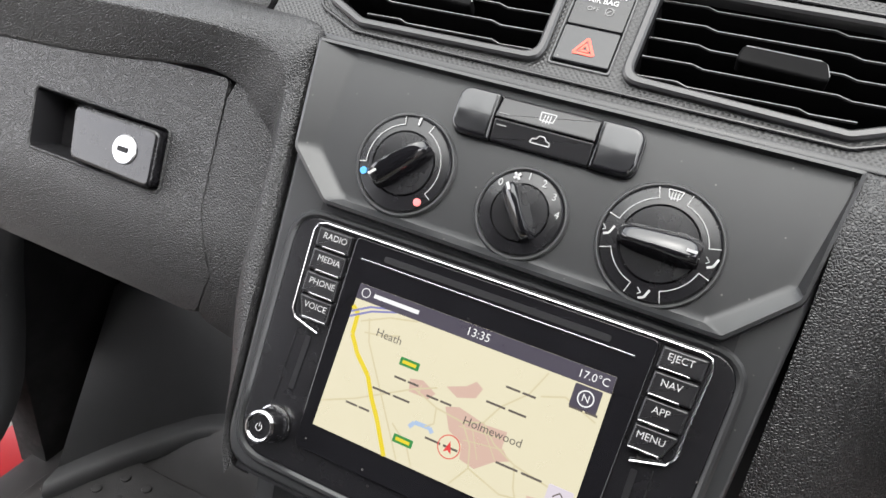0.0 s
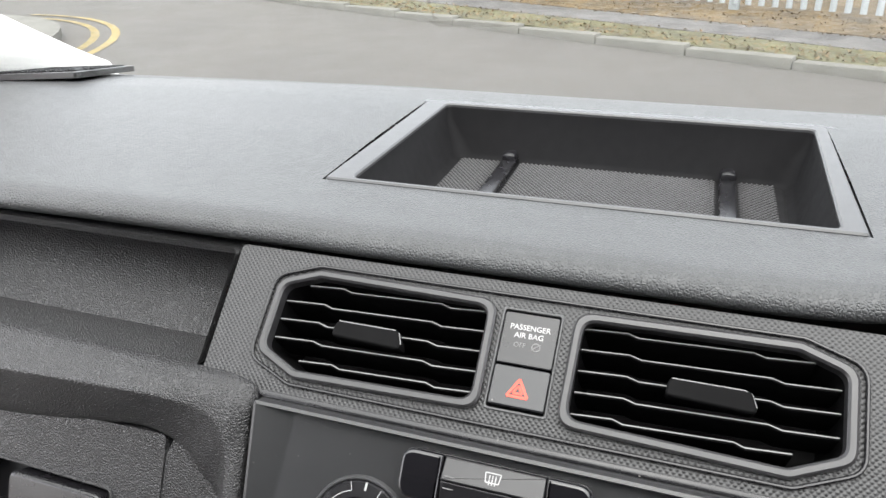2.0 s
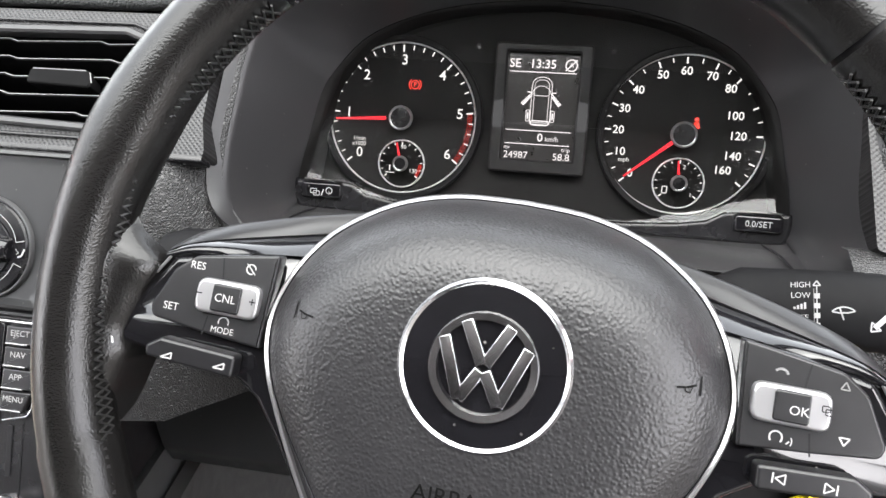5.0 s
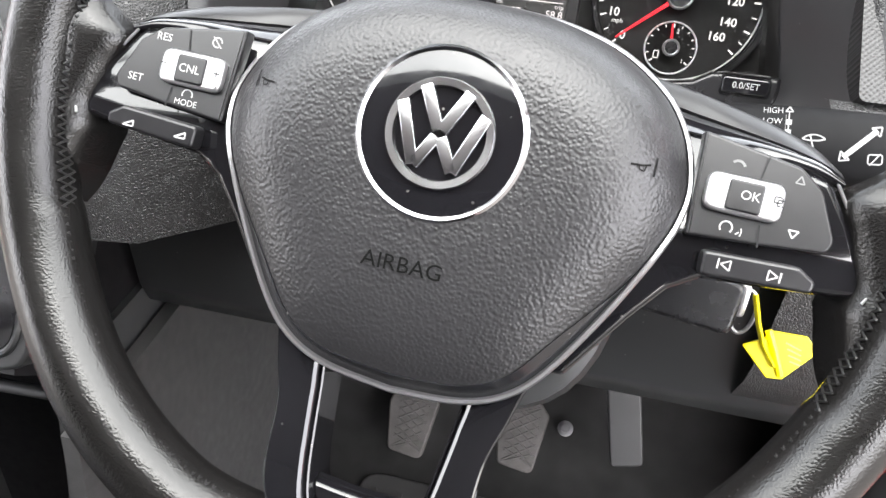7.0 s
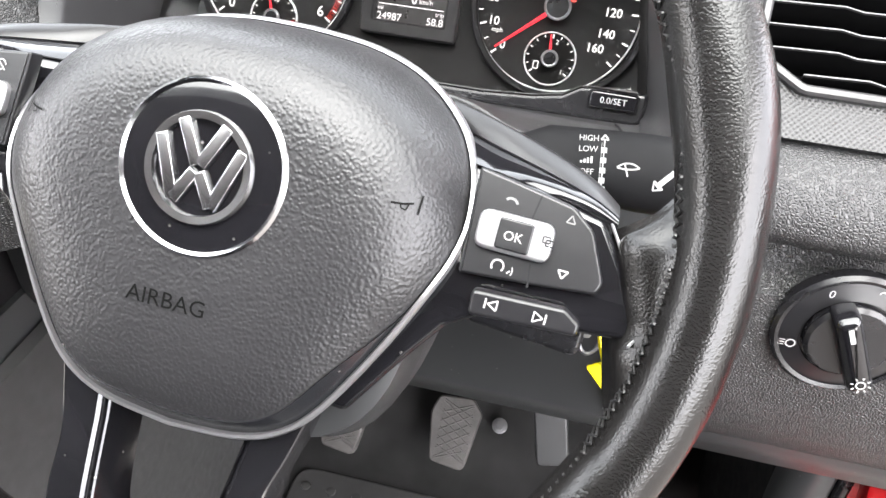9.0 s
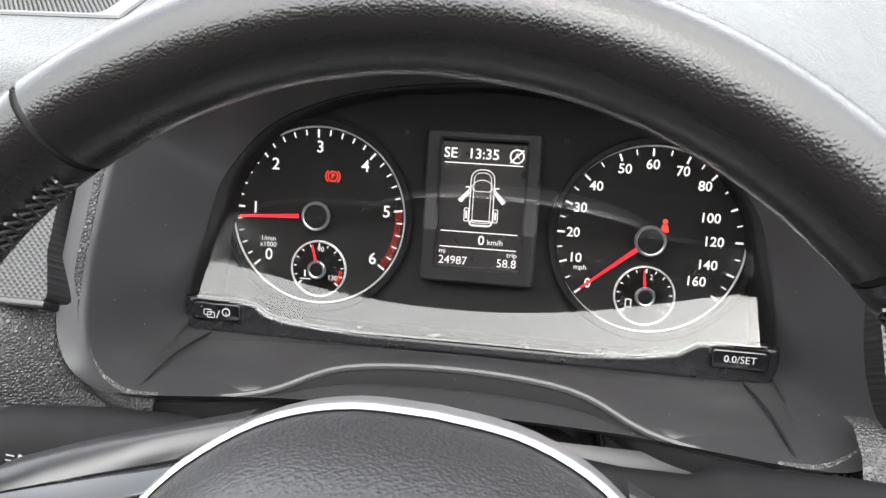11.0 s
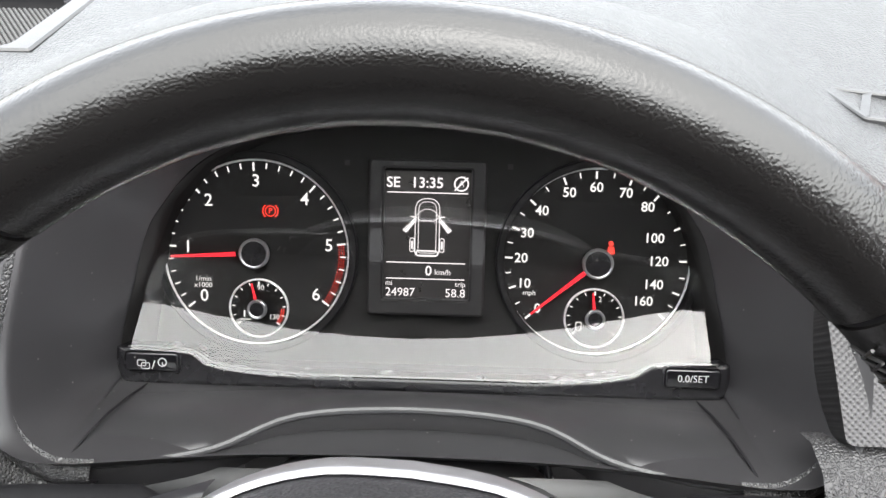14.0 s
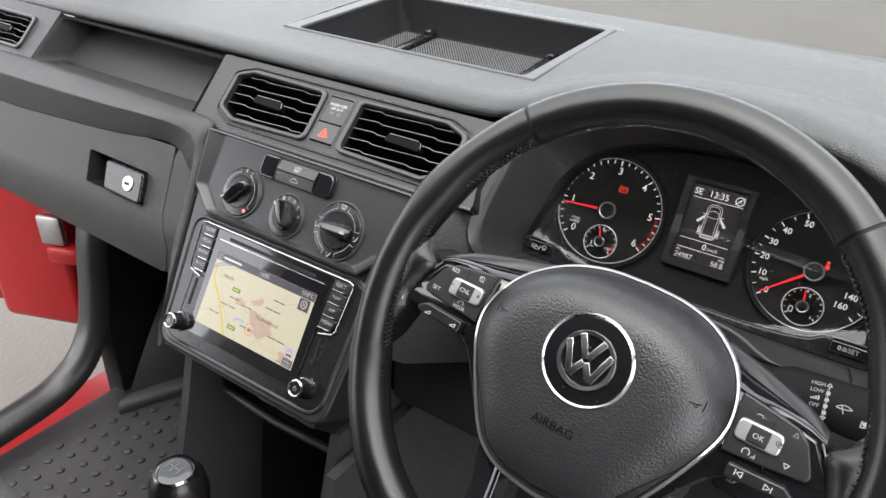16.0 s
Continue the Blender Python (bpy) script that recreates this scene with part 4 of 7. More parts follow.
shelf = fillet([(-0.530, -0.022), (-0.1935, -0.022), (-0.1955, 0.056), (-0.526, 0.056)], [0.012, 0.004, 0.004, 0.012], 5)
back = fillet([(-0.50, -0.010), (-0.205, -0.010), (-0.205, 0.035), (-0.50, 0.035)], [0.02, 0.01, 0.01, 0.02], 5)
loops = [[tuple(plane_point(VENTS, x, y, 0.001)) for x, y in shelf], [tuple(plane_point(VENTS, x, y, -0.004)) for x, y in inset(shelf, 0.002)]]
loops.append([(p[0] * 0.985 - 0.011, 0.02 + 0.02 * k / 24, 1.218 + 0.075 * (0 if k < 12 else 1)) for k, p in enumerate([plane_point(VENTS, x, y) for x, y in shelf])])
deep = []
for x, y in shelf:
    t = (y + 0.022) / 0.078
    deep.append((MID + x * 0.985 - 0.003, -0.078 + 0.083 * t, 1.221 + 0.066 * t))
loops[2] = deep
dash("open_shelf", rings(loops), KNEE, "dark grained open dash shelf")

# the roll that runs under the shelf and turns down beside the centre panel
outer = [(-1.13, -0.128, 1.229), (-1.0, -0.128, 1.231), (-0.9, -0.129, 1.232), (-0.8, -0.130, 1.232), (-0.7, -0.130, 1.232), (-0.62, -0.131, 1.232), (-0.57, -0.132, 1.232), (-0.535, -0.134, 1.232), (-0.5205, -0.138, 1.228)]
outer += [tuple(plane_point(STACK, x, y, -0.002)) for x, y in ((-0.1475, -0.02), (-0.1455, -0.05), (-0.1425, -0.08), (-0.139, -0.11), (-0.135, -0.15), (-0.130, -0.19), (-0.1245, -0.228), (-0.115, -0.25))]
inner = [(-1.13, -0.155, 1.166), (-1.0, -0.154, 1.169), (-0.9, -0.153, 1.171), (-0.8, -0.150, 1.176), (-0.7, -0.147, 1.182), (-0.63, -0.144, 1.190), (-0.595, -0.143, 1.193), (-0.568, -0.146, 1.188), (-0.552, -0.152, 1.177)]
def tuck(y):
    """How far the glovebox front curls under towards its foot."""
    return -6.0 * max(0.0, -0.025 - y) ** 2


def curl(bm):
    for k in range(9):
        bmesh.ops.bisect_plane(bm, geom=bm.verts[:] + bm.edges[:] + bm.faces[:], plane_co=(0, -0.025 - 0.009 * k, 0), plane_no=(0, 1, 0))
    for v in bm.verts:
        v.co.z += tuck(v.co.y)
    return bm


inner += [tuple(plane_point(GLOVE, x, y, tuck(y))) for x, y in ((0.099, 0.036), (0.1045, 0.018), (0.105, 0.0), (0.104, -0.022), (0.102, -0.05), (0.103, -0.085), (0.107, -0.12), (0.115, -0.15))]
o, i_ = spline(outer, 90), spline(inner, 90)
rows = []
for a, b in zip(o, i_):
    d = b - a
    out = Vector((0, -0.85, 0.5))
    side = smooth(-0.60, -0.53, a.x)
    lift = (0.008 + 0.22 * d.length) * (1 - side) + 0.010 * side
    row = [a + Vector((0, 0.02, -0.02)), a + Vector((0, 0.006, 0.0015)), a]
    ridge = a + d * 0.42 + out * lift
    for t in (0.06, 0.3, 0.7, 0.93, 0.985):
        row.append(a.lerp(ridge, t) + out * 0.002 * math.sin(math.pi * t))
    for t in (0.015, 0.07, 0.35, 0.7, 0.95):
        row.append(ridge.lerp(b, t) + out * 0.001 * math.sin(math.pi * t))
    row += [b, b + Vector((0, 0.03, -0.004))]
    rows.append(row)
dash("knee_roll", sheet(rows), KNEE, "dark grained knee roll", 75)

glovebox = thing("glovebox", GLOVE, "dark grained glovebox lid with a lock", "glovebox")
lid = fillet([(-0.44, -0.088), (0.055, -0.098), (0.075, -0.062), (0.062, -0.02), (0.0595, 0.062), (-0.44, 0.05)], [0.03, 0.02, 0.01, 0.02, 0.004, 0.01], 5)
latch_hole = fillet([(-0.0905, -0.0195), (0.0265, -0.0205), (0.0245, 0.020), (-0.0945, 0.0215)], 0.004, 4)
part("lid", curl(holed(lid, [latch_hole], -0.03, 0.0)), KNEE, glovebox, "dark grained plastic lid")
edge = inset(lid, 0.0)
part("lid_roll", curl(rings([[(x, y, -0.0002) for x, y in inset(lid, 0.0005)], [(x, y, -0.003) for x, y in inset(lid, -0.001)], [(x, y, -0.05) for x, y in inset(lid, -0.001)]], cap_last=False)), KNEE, glovebox)
part("handle_recess", rings([[(x, y, 0.0002) for x, y in latch_hole], [(x, y, -0.022) for x, y in inset(latch_hole, 0.004)]]), DARK, glovebox, "black finger recess")
part("recess_edge", surround(inset(latch_hole, -0.002), latch_hole, -0.002, 0.0012, 0.0008), KNEE, glovebox)
handle = part("handle", prism(fillet([(-0.046, -0.0175), (0.0255, -0.0195), (0.0235, 0.0185), (-0.0505, 0.0185)], 0.006, 4), -0.012, 0.0075, 0.0028, 3), BLACK, glovebox, "black lift handle")
part("lock", lathe([(0.0098, 0.004), (0.0098, 0.0082), (0.009, 0.0092), (0.0035, 0.0096)], 36), SATIN, handle, "silver lock barrel")
part("key_slit", box(0, 0, 0.0098, 0.0082, 0.0034, 0.0008), DARK, handle)

# fixed trim beside the lid and the box under it
trim = fillet([(0.0605, 0.05), (0.061, -0.02), (0.074, -0.062), (0.054, -0.100), (0.13, -0.125), (0.115, 0.0), (0.10, 0.05), (0.07, 0.075)], 0.01, 4)
dash("stack_trim", curl(prism(trim, -0.03, -0.0005, 0.001)), KNEE, frame_of=GLOVE)
bm = box(-0.83, 0.06, 1.06, 0.62, 0.36, 0.11, 0.03, seg=3)
dash("glovebox_housing", bm, CONSOLE)

# flanks and lower console
def wall_prism(pts, x0, x1):
    """A block of side view pts (y, z) between two x."""
    bm = bmesh.new()
    a = [bm.verts.new((x0, y, z)) for y, z in pts]
    b = [bm.verts.new((x1, y, z)) for y, z in pts]
    for i in range(len(pts)):
        bm.faces.new((a[i - 1], a[i], b[i], b[i - 1]))
    bm.faces.new(a[::-1])
    bm.faces.new(b)
    return bm


dash("stack_core", wall_prism([(-0.265, 1.02), (-0.16, 1.19), (0.1, 1.22), (0.1, 0.95), (-0.2, 0.95)], MID - 0.112, MID + 0.112), DARK)
console = thing("lower_console", pose(MID, -0.2, 0.53), "dark grey lower console with a slot under the radio", "console")
CON_IN = console.matrix_world.inverted()
cheek = [(-0.236, 0.992), (-0.255, 0.92), (-0.278, 0.845), (-0.300, 0.74), (-0.33, 0.56), (0.10, 0.56), (0.05, 0.985)]
for x0 in (MID - 0.118, MID + 0.106):
    part("side_cheek", wall_prism(cheek, x0, x0 + 0.012), CONSOLE, console, "grey console side", m=CON_IN)
part("cubby_back", wall_prism([(-0.12, 0.985), (-0.16, 0.74), (-0.18, 0.56), (0.05, 0.56), (0.05, 0.985)], MID - 0.106, MID + 0.106), DARK, console, "black back of the open cubby", m=CON_IN)
part("ledge", box(MID, -0.160, 0.925, 0.212, 0.10, 0.012, 0.003), DARK, console, "black ledge under the radio", m=CON_IN)
part("ledge_lip", tube([(MID - 0.106, -0.205, 0.940), (MID - 0.090, -0.214, 0.932), (MID, -0.218, 0.931), (MID + 0.090, -0.214, 0.932), (MID + 0.106, -0.205, 0.940)], 0.0046, 10), GREY, console, "worn pale lip of the ledge", m=CON_IN)
LEDGE = face((MID + 0.02, -0.204, 0.946), 38)
for k in range(3):
    key = part("small_button", prism(rrect(0.026, 0.014, 0.002, -0.040 + 0.030 * k, 0.0), -0.02, 0.002, 0.0012), BUTTON, console, m=CON_IN @ LEDGE)
    part("button_mark", stroke(bmesh.new(), arc(-0.040 + 0.030 * k, 0.0, 0.003, 20, 320, 12), 0.0007, 0.0023), FADED, key)
part("driver_side_panel", wall_prism([(-0.262, 0.96), (0.1, 0.96), (0.1, 0.46), (-0.36, 0.46), (-0.31, 0.74)], MID + 0.121, MID + 0.133), TOE, console, "grey moulded side panel", m=CON_IN)
part("tunnel", wall_prism([(-0.30, 0.74), (-0.34, 0.70), (-0.9, 0.66), (-0.9, 0.54), (-0.30, 0.54)], MID - 0.11, MID + 0.11), CONSOLE, console, m=CON_IN)

gear = thing("gear_lever", pose(-0.365, -0.352, 0.80), "black gear lever with a chrome-ringed glossy knob", "gear lever")
part("gaiter", lathe([(0.062, -0.10), (0.055, -0.06), (0.036, -0.01), (0.02, 0.045), (0.013, 0.07)], 32), LEATHER, gear, "black leather gaiter")
part("stem", tube([(0, 0, 0.03), (0, 0.0, 0.125)], 0.007, 12), BLACK, gear)
part("knob", lathe([(0.012, 0.098), (0.02, 0.105), (0.0275, 0.125), (0.0295, 0.145), (0.0265, 0.162), (0.02, 0.171), (0.0185, 0.1715)], 40), LEATHER, gear, "black gear knob")
part("knob_cap", lathe([(0.019, 0.170), (0.0188, 0.1735), (0.012, 0.1762)], 40), GLOSS, gear, "glossy cap with pale shift marks")
part("knob_ring", lathe([(0.0198, 0.1695), (0.0206, 0.1722), (0.0192, 0.1742)], 40, cap=False), CHROME, gear, "chrome ring")
bm = stroke(bmesh.new(), [(-0.008, 0.006), (-0.008, -0.006)], 0.0009, 0.1768)
for x in (0, 0.008):
    stroke(bm, [(x, 0.006), (x, -0.006)], 0.0009, 0.1768)
stroke(bm, [(-0.008, 0), (0.008, 0)], 0.0009, 0.1768)
part("shift_marks", bm, FADED, gear)

# ---- driver's side: hood, dial surround and lower panels ----
rim_out = [(0.0, -0.046, 1.330), (-0.05, -0.046, 1.328), (-0.10, -0.047, 1.319), (-0.135, -0.05, 1.304), (-0.162, -0.0565, 1.287), (-0.169, -0.07, 1.27), (-0.173, -0.09, 1.245), (-0.176, -0.11, 1.218), (-0.172, -0.127, 1.196),
           (-0.158, -0.136, 1.184), (-0.135, -0.138, 1.182), (-0.07, -0.125, 1.176), (0.0, -0.122, 1.175)]
rim_in = [(0.0, 0.080, 0.022), (-0.05, 0.0755, 0.022), (-0.09, 0.0655, 0.023), (-0.12, 0.050, 0.025), (-0.14, 0.026, 0.028), (-0.147, 0.010, 0.031), (-0.151, -0.015, 0.034), (-0.155, -0.035, 0.037), (-0.158, -0.052, 0.040),
          (-0.156, -0.060, 0.040), (-0.148, -0.064, 0.040), (-0.07, -0.0645, 0.040), (0.0, -0.0645, 0.040)]
half_o = spline(rim_out, 49)
half_i = spline([tuple(plane_point(DIALS, *p)) for p in rim_in], 49)
full_o = half_o + [Vector((-p.x + 0.004, p.y, p.z)) for p in half_o[-2:0:-1]]
full_i = half_i + [Vector((-p.x, p.y, p.z)) for p in half_i[-2:0:-1]]
loops = []
for t in (-0.25, 0.0, 0.06, 0.35, 0.7, 1.0):
    loops.append([tuple(a.lerp(b, max(t, 0)) + (Vector((a.x * 0.05, -0.004, 0.006)) if t < 0 else Vector())) for a, b in zip(full_o, full_i)])
dash("dial_hood", rings(loops, cap_last=False), HOODLINE, "smooth dark dial hood lining", 60)

# grained bead round the hood's mouth, left and right of the dials
for s in (-1, 1):
    bead = []
    for k in range(13, 41):
        p, d = half_o[k], half_o[k + 1] - half_o[k - 1]
        n = Vector((-d.z, 0, d.x)).normalized()
        n = n if n.dot(Vector((p.x, 0, p.z - 1.25))) > 0 else -n
        if p.z > 1.284:
            continue
        row = []
        for off, y in ((0.0, 0.004), (0.0012, -0.0015), (0.004, -0.0035), (0.008, -0.003), (0.0115, 0.0005), (0.0135, 0.006), (0.015, 0.03)):
            q = p + n * off
            row.append((q.x if s < 0 else -q.x + 0.004, q.y + y, q.z))
        bead.append(row)
    dash("hood_bead", sheet(bead), KNEE, "dark grained bead beside the dials", 60)

# grained side between the centre panel and the dial hood
rows = []
for x, prof in ((-0.236, [(-0.105, 1.2275), (-0.126, 1.227), (-0.140, 1.225), (-0.151, 1.212), (-0.162, 1.195), (-0.172, 1.17), (-0.185, 1.13), (-0.2, 1.08)]),
                (-0.205, [(-0.105, 1.2275), (-0.124, 1.227), (-0.136, 1.224), (-0.148, 1.212), (-0.158, 1.195), (-0.168, 1.17), (-0.180, 1.13), (-0.195, 1.08)]),
                (-0.187, [(-0.100, 1.226), (-0.112, 1.225), (-0.120, 1.221), (-0.131, 1.208), (-0.140, 1.192), (-0.152, 1.17), (-0.166, 1.13), (-0.18, 1.08)]),
                (-0.174, [(-0.100, 1.170), (-0.112, 1.172), (-0.120, 1.174), (-0.128, 1.176), (-0.137, 1.174), (-0.146, 1.162), (-0.158, 1.13), (-0.17, 1.08)]),
                (-0.150, [(-0.105, 1.168), (-0.130, 1.168), (-0.136, 1.168), (-0.140, 1.167), (-0.143, 1.165), (-0.147, 1.155), (-0.150, 1.13), (-0.15, 1.08)])):
    rows.append([(x, y, z) for y, z in prof])
dash("driver_side_cheek", sheet(rows), KNEE, "dark grained side panel by the wheel", 70)

# curved trim plate between the dials and the steering column
top_edge = spline([(-0.141, -0.0660, 0.0405), (-0.07, -0.0655, 0.0405), (0.0, -0.0655, 0.0405), (0.07, -0.0655, 0.0405), (0.141, -0.0660, 0.0405)], 41)
top_edge = [plane_point(DIALS, *p) for p in top_edge]
low_edge = spline([(-0.147, -0.134, 1.178), (-0.120, -0.129, 1.176), (-0.088, -0.121, 1.177), (-0.054, -0.103, 1.180), (0.0, -0.098, 1.181), (0.054, -0.103, 1.180), (0.088, -0.121, 1.177), (0.120, -0.129, 1.176), (0.150, -0.134, 1.178)], 41)
rows = [[a.lerp(b, t) + Vector((0, 0, 0.004 * math.sin(math.pi * t))) for a, b in zip(top_edge, low_edge)] for t in (0, 0.3, 0.6, 0.85, 1.0)]
rows.append([b + Vector((0, -0.003, -0.004)) for b in low_edge])
rows.append([b + Vector((0, -0.002, -0.016)) for b in low_edge])
dash("column_trim", sheet(rows), HOODLINE, "satin grey trim over the steering column", 60)
# bead in a lighter plastic than the trim, painting the edge's highlight
dash("trim_edge", tube([b + Vector((0, -0.001, 0.0002)) for b in low_edge], 0.0018, 8), CONSOLE, "rounded lower trim edge, paler for its highlight")
for s in (-1, 1):
    p, q = plane_point(DIALS, s * 0.142, -0.0655, 0.0412), Vector((s * 0.1485, -0.1345, 1.1795))
    dash("trim_seam", tube([p.lerp(q, t) + Vector((0, 0, 0.0042 * math.sin(math.pi * t) + 0.0004)) for t in (0, 0.25, 0.5, 0.75, 1.0)], 0.0007, 6), DARK)

column = thing("steering_column", pose(0, -0.15, 1.15), "dark grey steering column cowl", "steering column")
COL_IN = column.matrix_world.inverted()
loops = []
for d, w, hu, hd in ((-0.22, 0.07, 0.035, 0.105), (-0.15, 0.076, 0.04, 0.108), (-0.10, 0.079, 0.045, 0.106), (-0.06, 0.080, 0.046, 0.102), (-0.042, 0.076, 0.044, 0.096), (-0.037, 0.066, 0.038, 0.084)):
    loop = []
    for k in range(40):
        a = 2 * math.pi * k / 40
        c, s_ = math.cos(a), math.sin(a)
        e = 0.55
        x, y = math.copysign(abs(c) ** e, c) * w, math.copysign(abs(s_) ** e, s_) * (hu if s_ > 0 else hd)
        p = WHEEL @ Vector((x, y, d))
        loop.append(tuple(p))
    loops.append(loop)
part("cowl", rings(loops, cap_first=True), CONSOLE, column, m=COL_IN)

# panels under the dials
dash("knee_panel", sheet([[(x, -0.135 - dy, z) for x in (-0.25, -0.18, -0.1, 0.0, 0.1, 0.18, 0.26, 0.36, 0.44)] for dy, z in ((-0.012, 1.166), (0.002, 1.158), (0.009, 1.14), (0.015, 1.06), (0.017, 1.0), (0.012, 0.980), (-0.01, 0.970), (-0.14, 0.965))]), HARD, "dark grey knee panel", 60)

# driver's outer panel: vent, roll, switch panel
RV = face((0.305, -0.098, 1.236), 46)
rv_panel = fillet([(-0.128, -0.047), (0.13, -0.047), (0.13, 0.058), (-0.135, 0.058)], 0.004, 3)
rv_shape = [(-0.075, 0.043), (-0.108, 0.034), (-0.110, -0.010), (-0.085, -0.0255), (0.06, -0.0255), (0.075, 0.0), (0.07, 0.043)]
rv_shape = rv_shape[::-1]
dash("side_panel", holed(rv_panel, [fillet(inset(rv_shape, 0.001), 0.006, 4)], -0.02, 0), HONEY, "black side vent panel with a fine pimple texture", frame_of=RV)
air_vent(RV, [rv_shape[k] for k in range(len(rv_shape))], -0.01, "black side air vent with stepped blades", "side air vents")
prof = [(-0.118, 1.196), (-0.128, 1.2005), (-0.142, 1.198), (-0.156, 1.186), (-0.163, 1.172), (-0.160, 1.162), (-0.148, 1.156)]
dash("side_roll", sheet([[(x, y - 0.01 * smooth(0.3, 0.45, x), z) for y, z in prof] for x in (0.165, 0.19, 0.22, 0.26, 0.30, 0.36, 0.44)]), KNEE, "dark grained side roll", 60)
prof = [(-0.142, 1.160), (-0.145, 1.15), (-0.150, 1.135), (-0.163, 1.132), (-0.166, 1.12), (-0.168, 1.06), (-0.163, 1.03), (-0.15, 1.0), (-0.12, 0.975), (-0.05, 0.955), (0.1, 0.95)]
dash("switch_panel", sheet([[(x, y, z) for y, z in prof] for x in (0.17, 0.2, 0.24, 0.28, 0.32, 0.38, 0.44)]), KNEE, "dark grained light switch panel", 60)

SWP = face((0.2705, -0.168, 1.120), 8, 0)
lamp = thing("light_switch", SWP, "black rotary headlight switch with white symbols", "control dial")
r = 0.0335
part("ring", lathe([(r + 0.002, -0.006), (r + 0.002, 0.0005), (r, 0.0022), (r - 0.002, 0.0015)], 64, cap=False), BLACK, lamp, "black outer ring")
part("scale_face", lathe([(r - 0.001, 0.0005), (r * 0.66, 0.003), (r * 0.64, 0.001)], 64), BUTTON, lamp, "black printed scale")
part("cap", lathe([(r * 0.62, 0), (r * 0.62, 0.006), (r * 0.56, 0.008)], 64), BLACK, lamp)
part("grip", prism(rrect(0.0125, 0.045, 0.004), 0.004, 0.02, 0.005), GLOSS, lamp, "glossy black grip", m=pose(0, 0, 0, 0, 0, 27))
part("pointer", box(0, 0.014, 0.0202, 0.0022, 0.008, 0.0006), WHITE, lamp, m=pose(0, 0, 0, 0, 0, 27))
words("0", 0.0062, WHITE, lamp, -0.0155, 0.0235, 0.0034)
bm = stroke(bmesh.new(), arc(-0.0245, -0.009, 0.0022, 0, 360, 16), 0.0007, 0.0034)
for d in (-0.0015, 0, 0.0015):
    stroke(bm, [(-0.0302, -0.009 + d), (-0.0274, -0.009 + d)], 0.0005, 0.0034)
part("fog_symbol", bm, WHITE, lamp)
bm = stroke(bmesh.new(), arc(0.0072, -0.0142, 0.0021, 0, 360, 16), 0.0008, 0.0204)
for k in range(8):
    a = math.pi * k / 4
    stroke(bm, [(0.0072 + 0.0033 * math.cos(a), -0.0142 + 0.0033 * math.sin(a)), (0.0072 + 0.0048 * math.cos(a), -0.0142 + 0.0048 * math.sin(a))], 0.0008, 0.0204)
part("brightness_symbol", bm, WHITE, lamp)
bm = stroke(bmesh.new(), [(0.0075, 0.0283), (0.0105, 0.0283)], 0.0007, 0.0034)
for sx in (-1, 1):
    stroke(bm, arc(0.009 + sx * 0.003, 0.0283, 0.0015, -90 * sx - 90, -90 * sx + 90, 8), 0.0006, 0.0034)
part("side_light_symbol", bm, WHITE, lamp)
bm = stroke(bmesh.new(), arc(0.0225, 0.0215, 0.0026, -90, 90, 10), 0.0007, 0.0034, True)
for d in (-0.002, -0.0007, 0.0007, 0.002):
    stroke(bm, [(0.0185, 0.0215 + d), (0.0212, 0.0215 + d)], 0.0005, 0.0034)
part("headlight_symbol", bm, WHITE, lamp)

# demister grille and speaker on the dash top
for s in (1, -1):
    gx, gy = MID + s * 0.577, 0.040
    gz = dash_height(gx + s * 0.05, gy - 0.03)
    grille = thing("demister_grille", pose(gx, gy, gz + 0.0045, 2, 0, -18 * s), "black slotted side window demister grille", "grille", "demister grilles")
    gl = fillet([(0, 0), (0.021, -0.038), (0.15, -0.038), (0.15, 0)], 0.003, 3)
    gl = gl if s > 0 else [(-x, y) for x, y in gl][::-1]
    part("frame", surround(gl, inset(gl, 0.004), -0.012, 0.001, 0.0008), CONSOLE, grille)
    # no depth here: a black plate paints the shade between the fins
    part("well", prism(inset(gl, 0.0035), -0.012, -0.0024), TRAYWALL, grille, "flat black plate for the shaded gaps")
    for k in range(8):
        part("fin", box(0, 0, -0.0010, 0.0042, 0.033, 0.0030), CONSOLE, grille, m=pose(s * (0.0235 + 0.0162 * k), -0.019, 0, 0, s * -14, s * -8))
for s in (1, -1):
    sx, sy = MID + s * 0.70, 0.275
    sp = thing("speaker_grille", pose(sx, sy, dash_height(sx - s * 0.05, sy) + 0.004, -5, s * 3, s * -10), "grey ribbed dash speaker cover", "speaker", "dash speakers")
    part("cover", prism(rrect(0.17, 0.12, 0.008), -0.006, 0.001, 0.001), HARD, sp)
    for k in range(23):
        part("rib", box(-0.074 + 0.0066 * k, 0, 0.0018, 0.0026, 0.104, 0.0018), DARK, sp)

LV = face((-0.998, -0.110, 1.246), 46)
lv_shape = [(0.055, 0.043), (-0.075, 0.043), (-0.075, -0.012), (0.058, -0.012)]
dash("side_panel", holed(fillet([(-0.13, -0.0265), (0.092, -0.0265), (0.096, 0.060), (-0.13, 0.060)], 0.003, 3), [fillet(inset(lv_shape, 0.001), 0.005, 4)], -0.03, 0), HONEY, "black side vent panel with a fine pimple texture", frame_of=LV)
air_vent(LV, lv_shape, -0.01, "black side air vent with stepped blades", "side air vents")


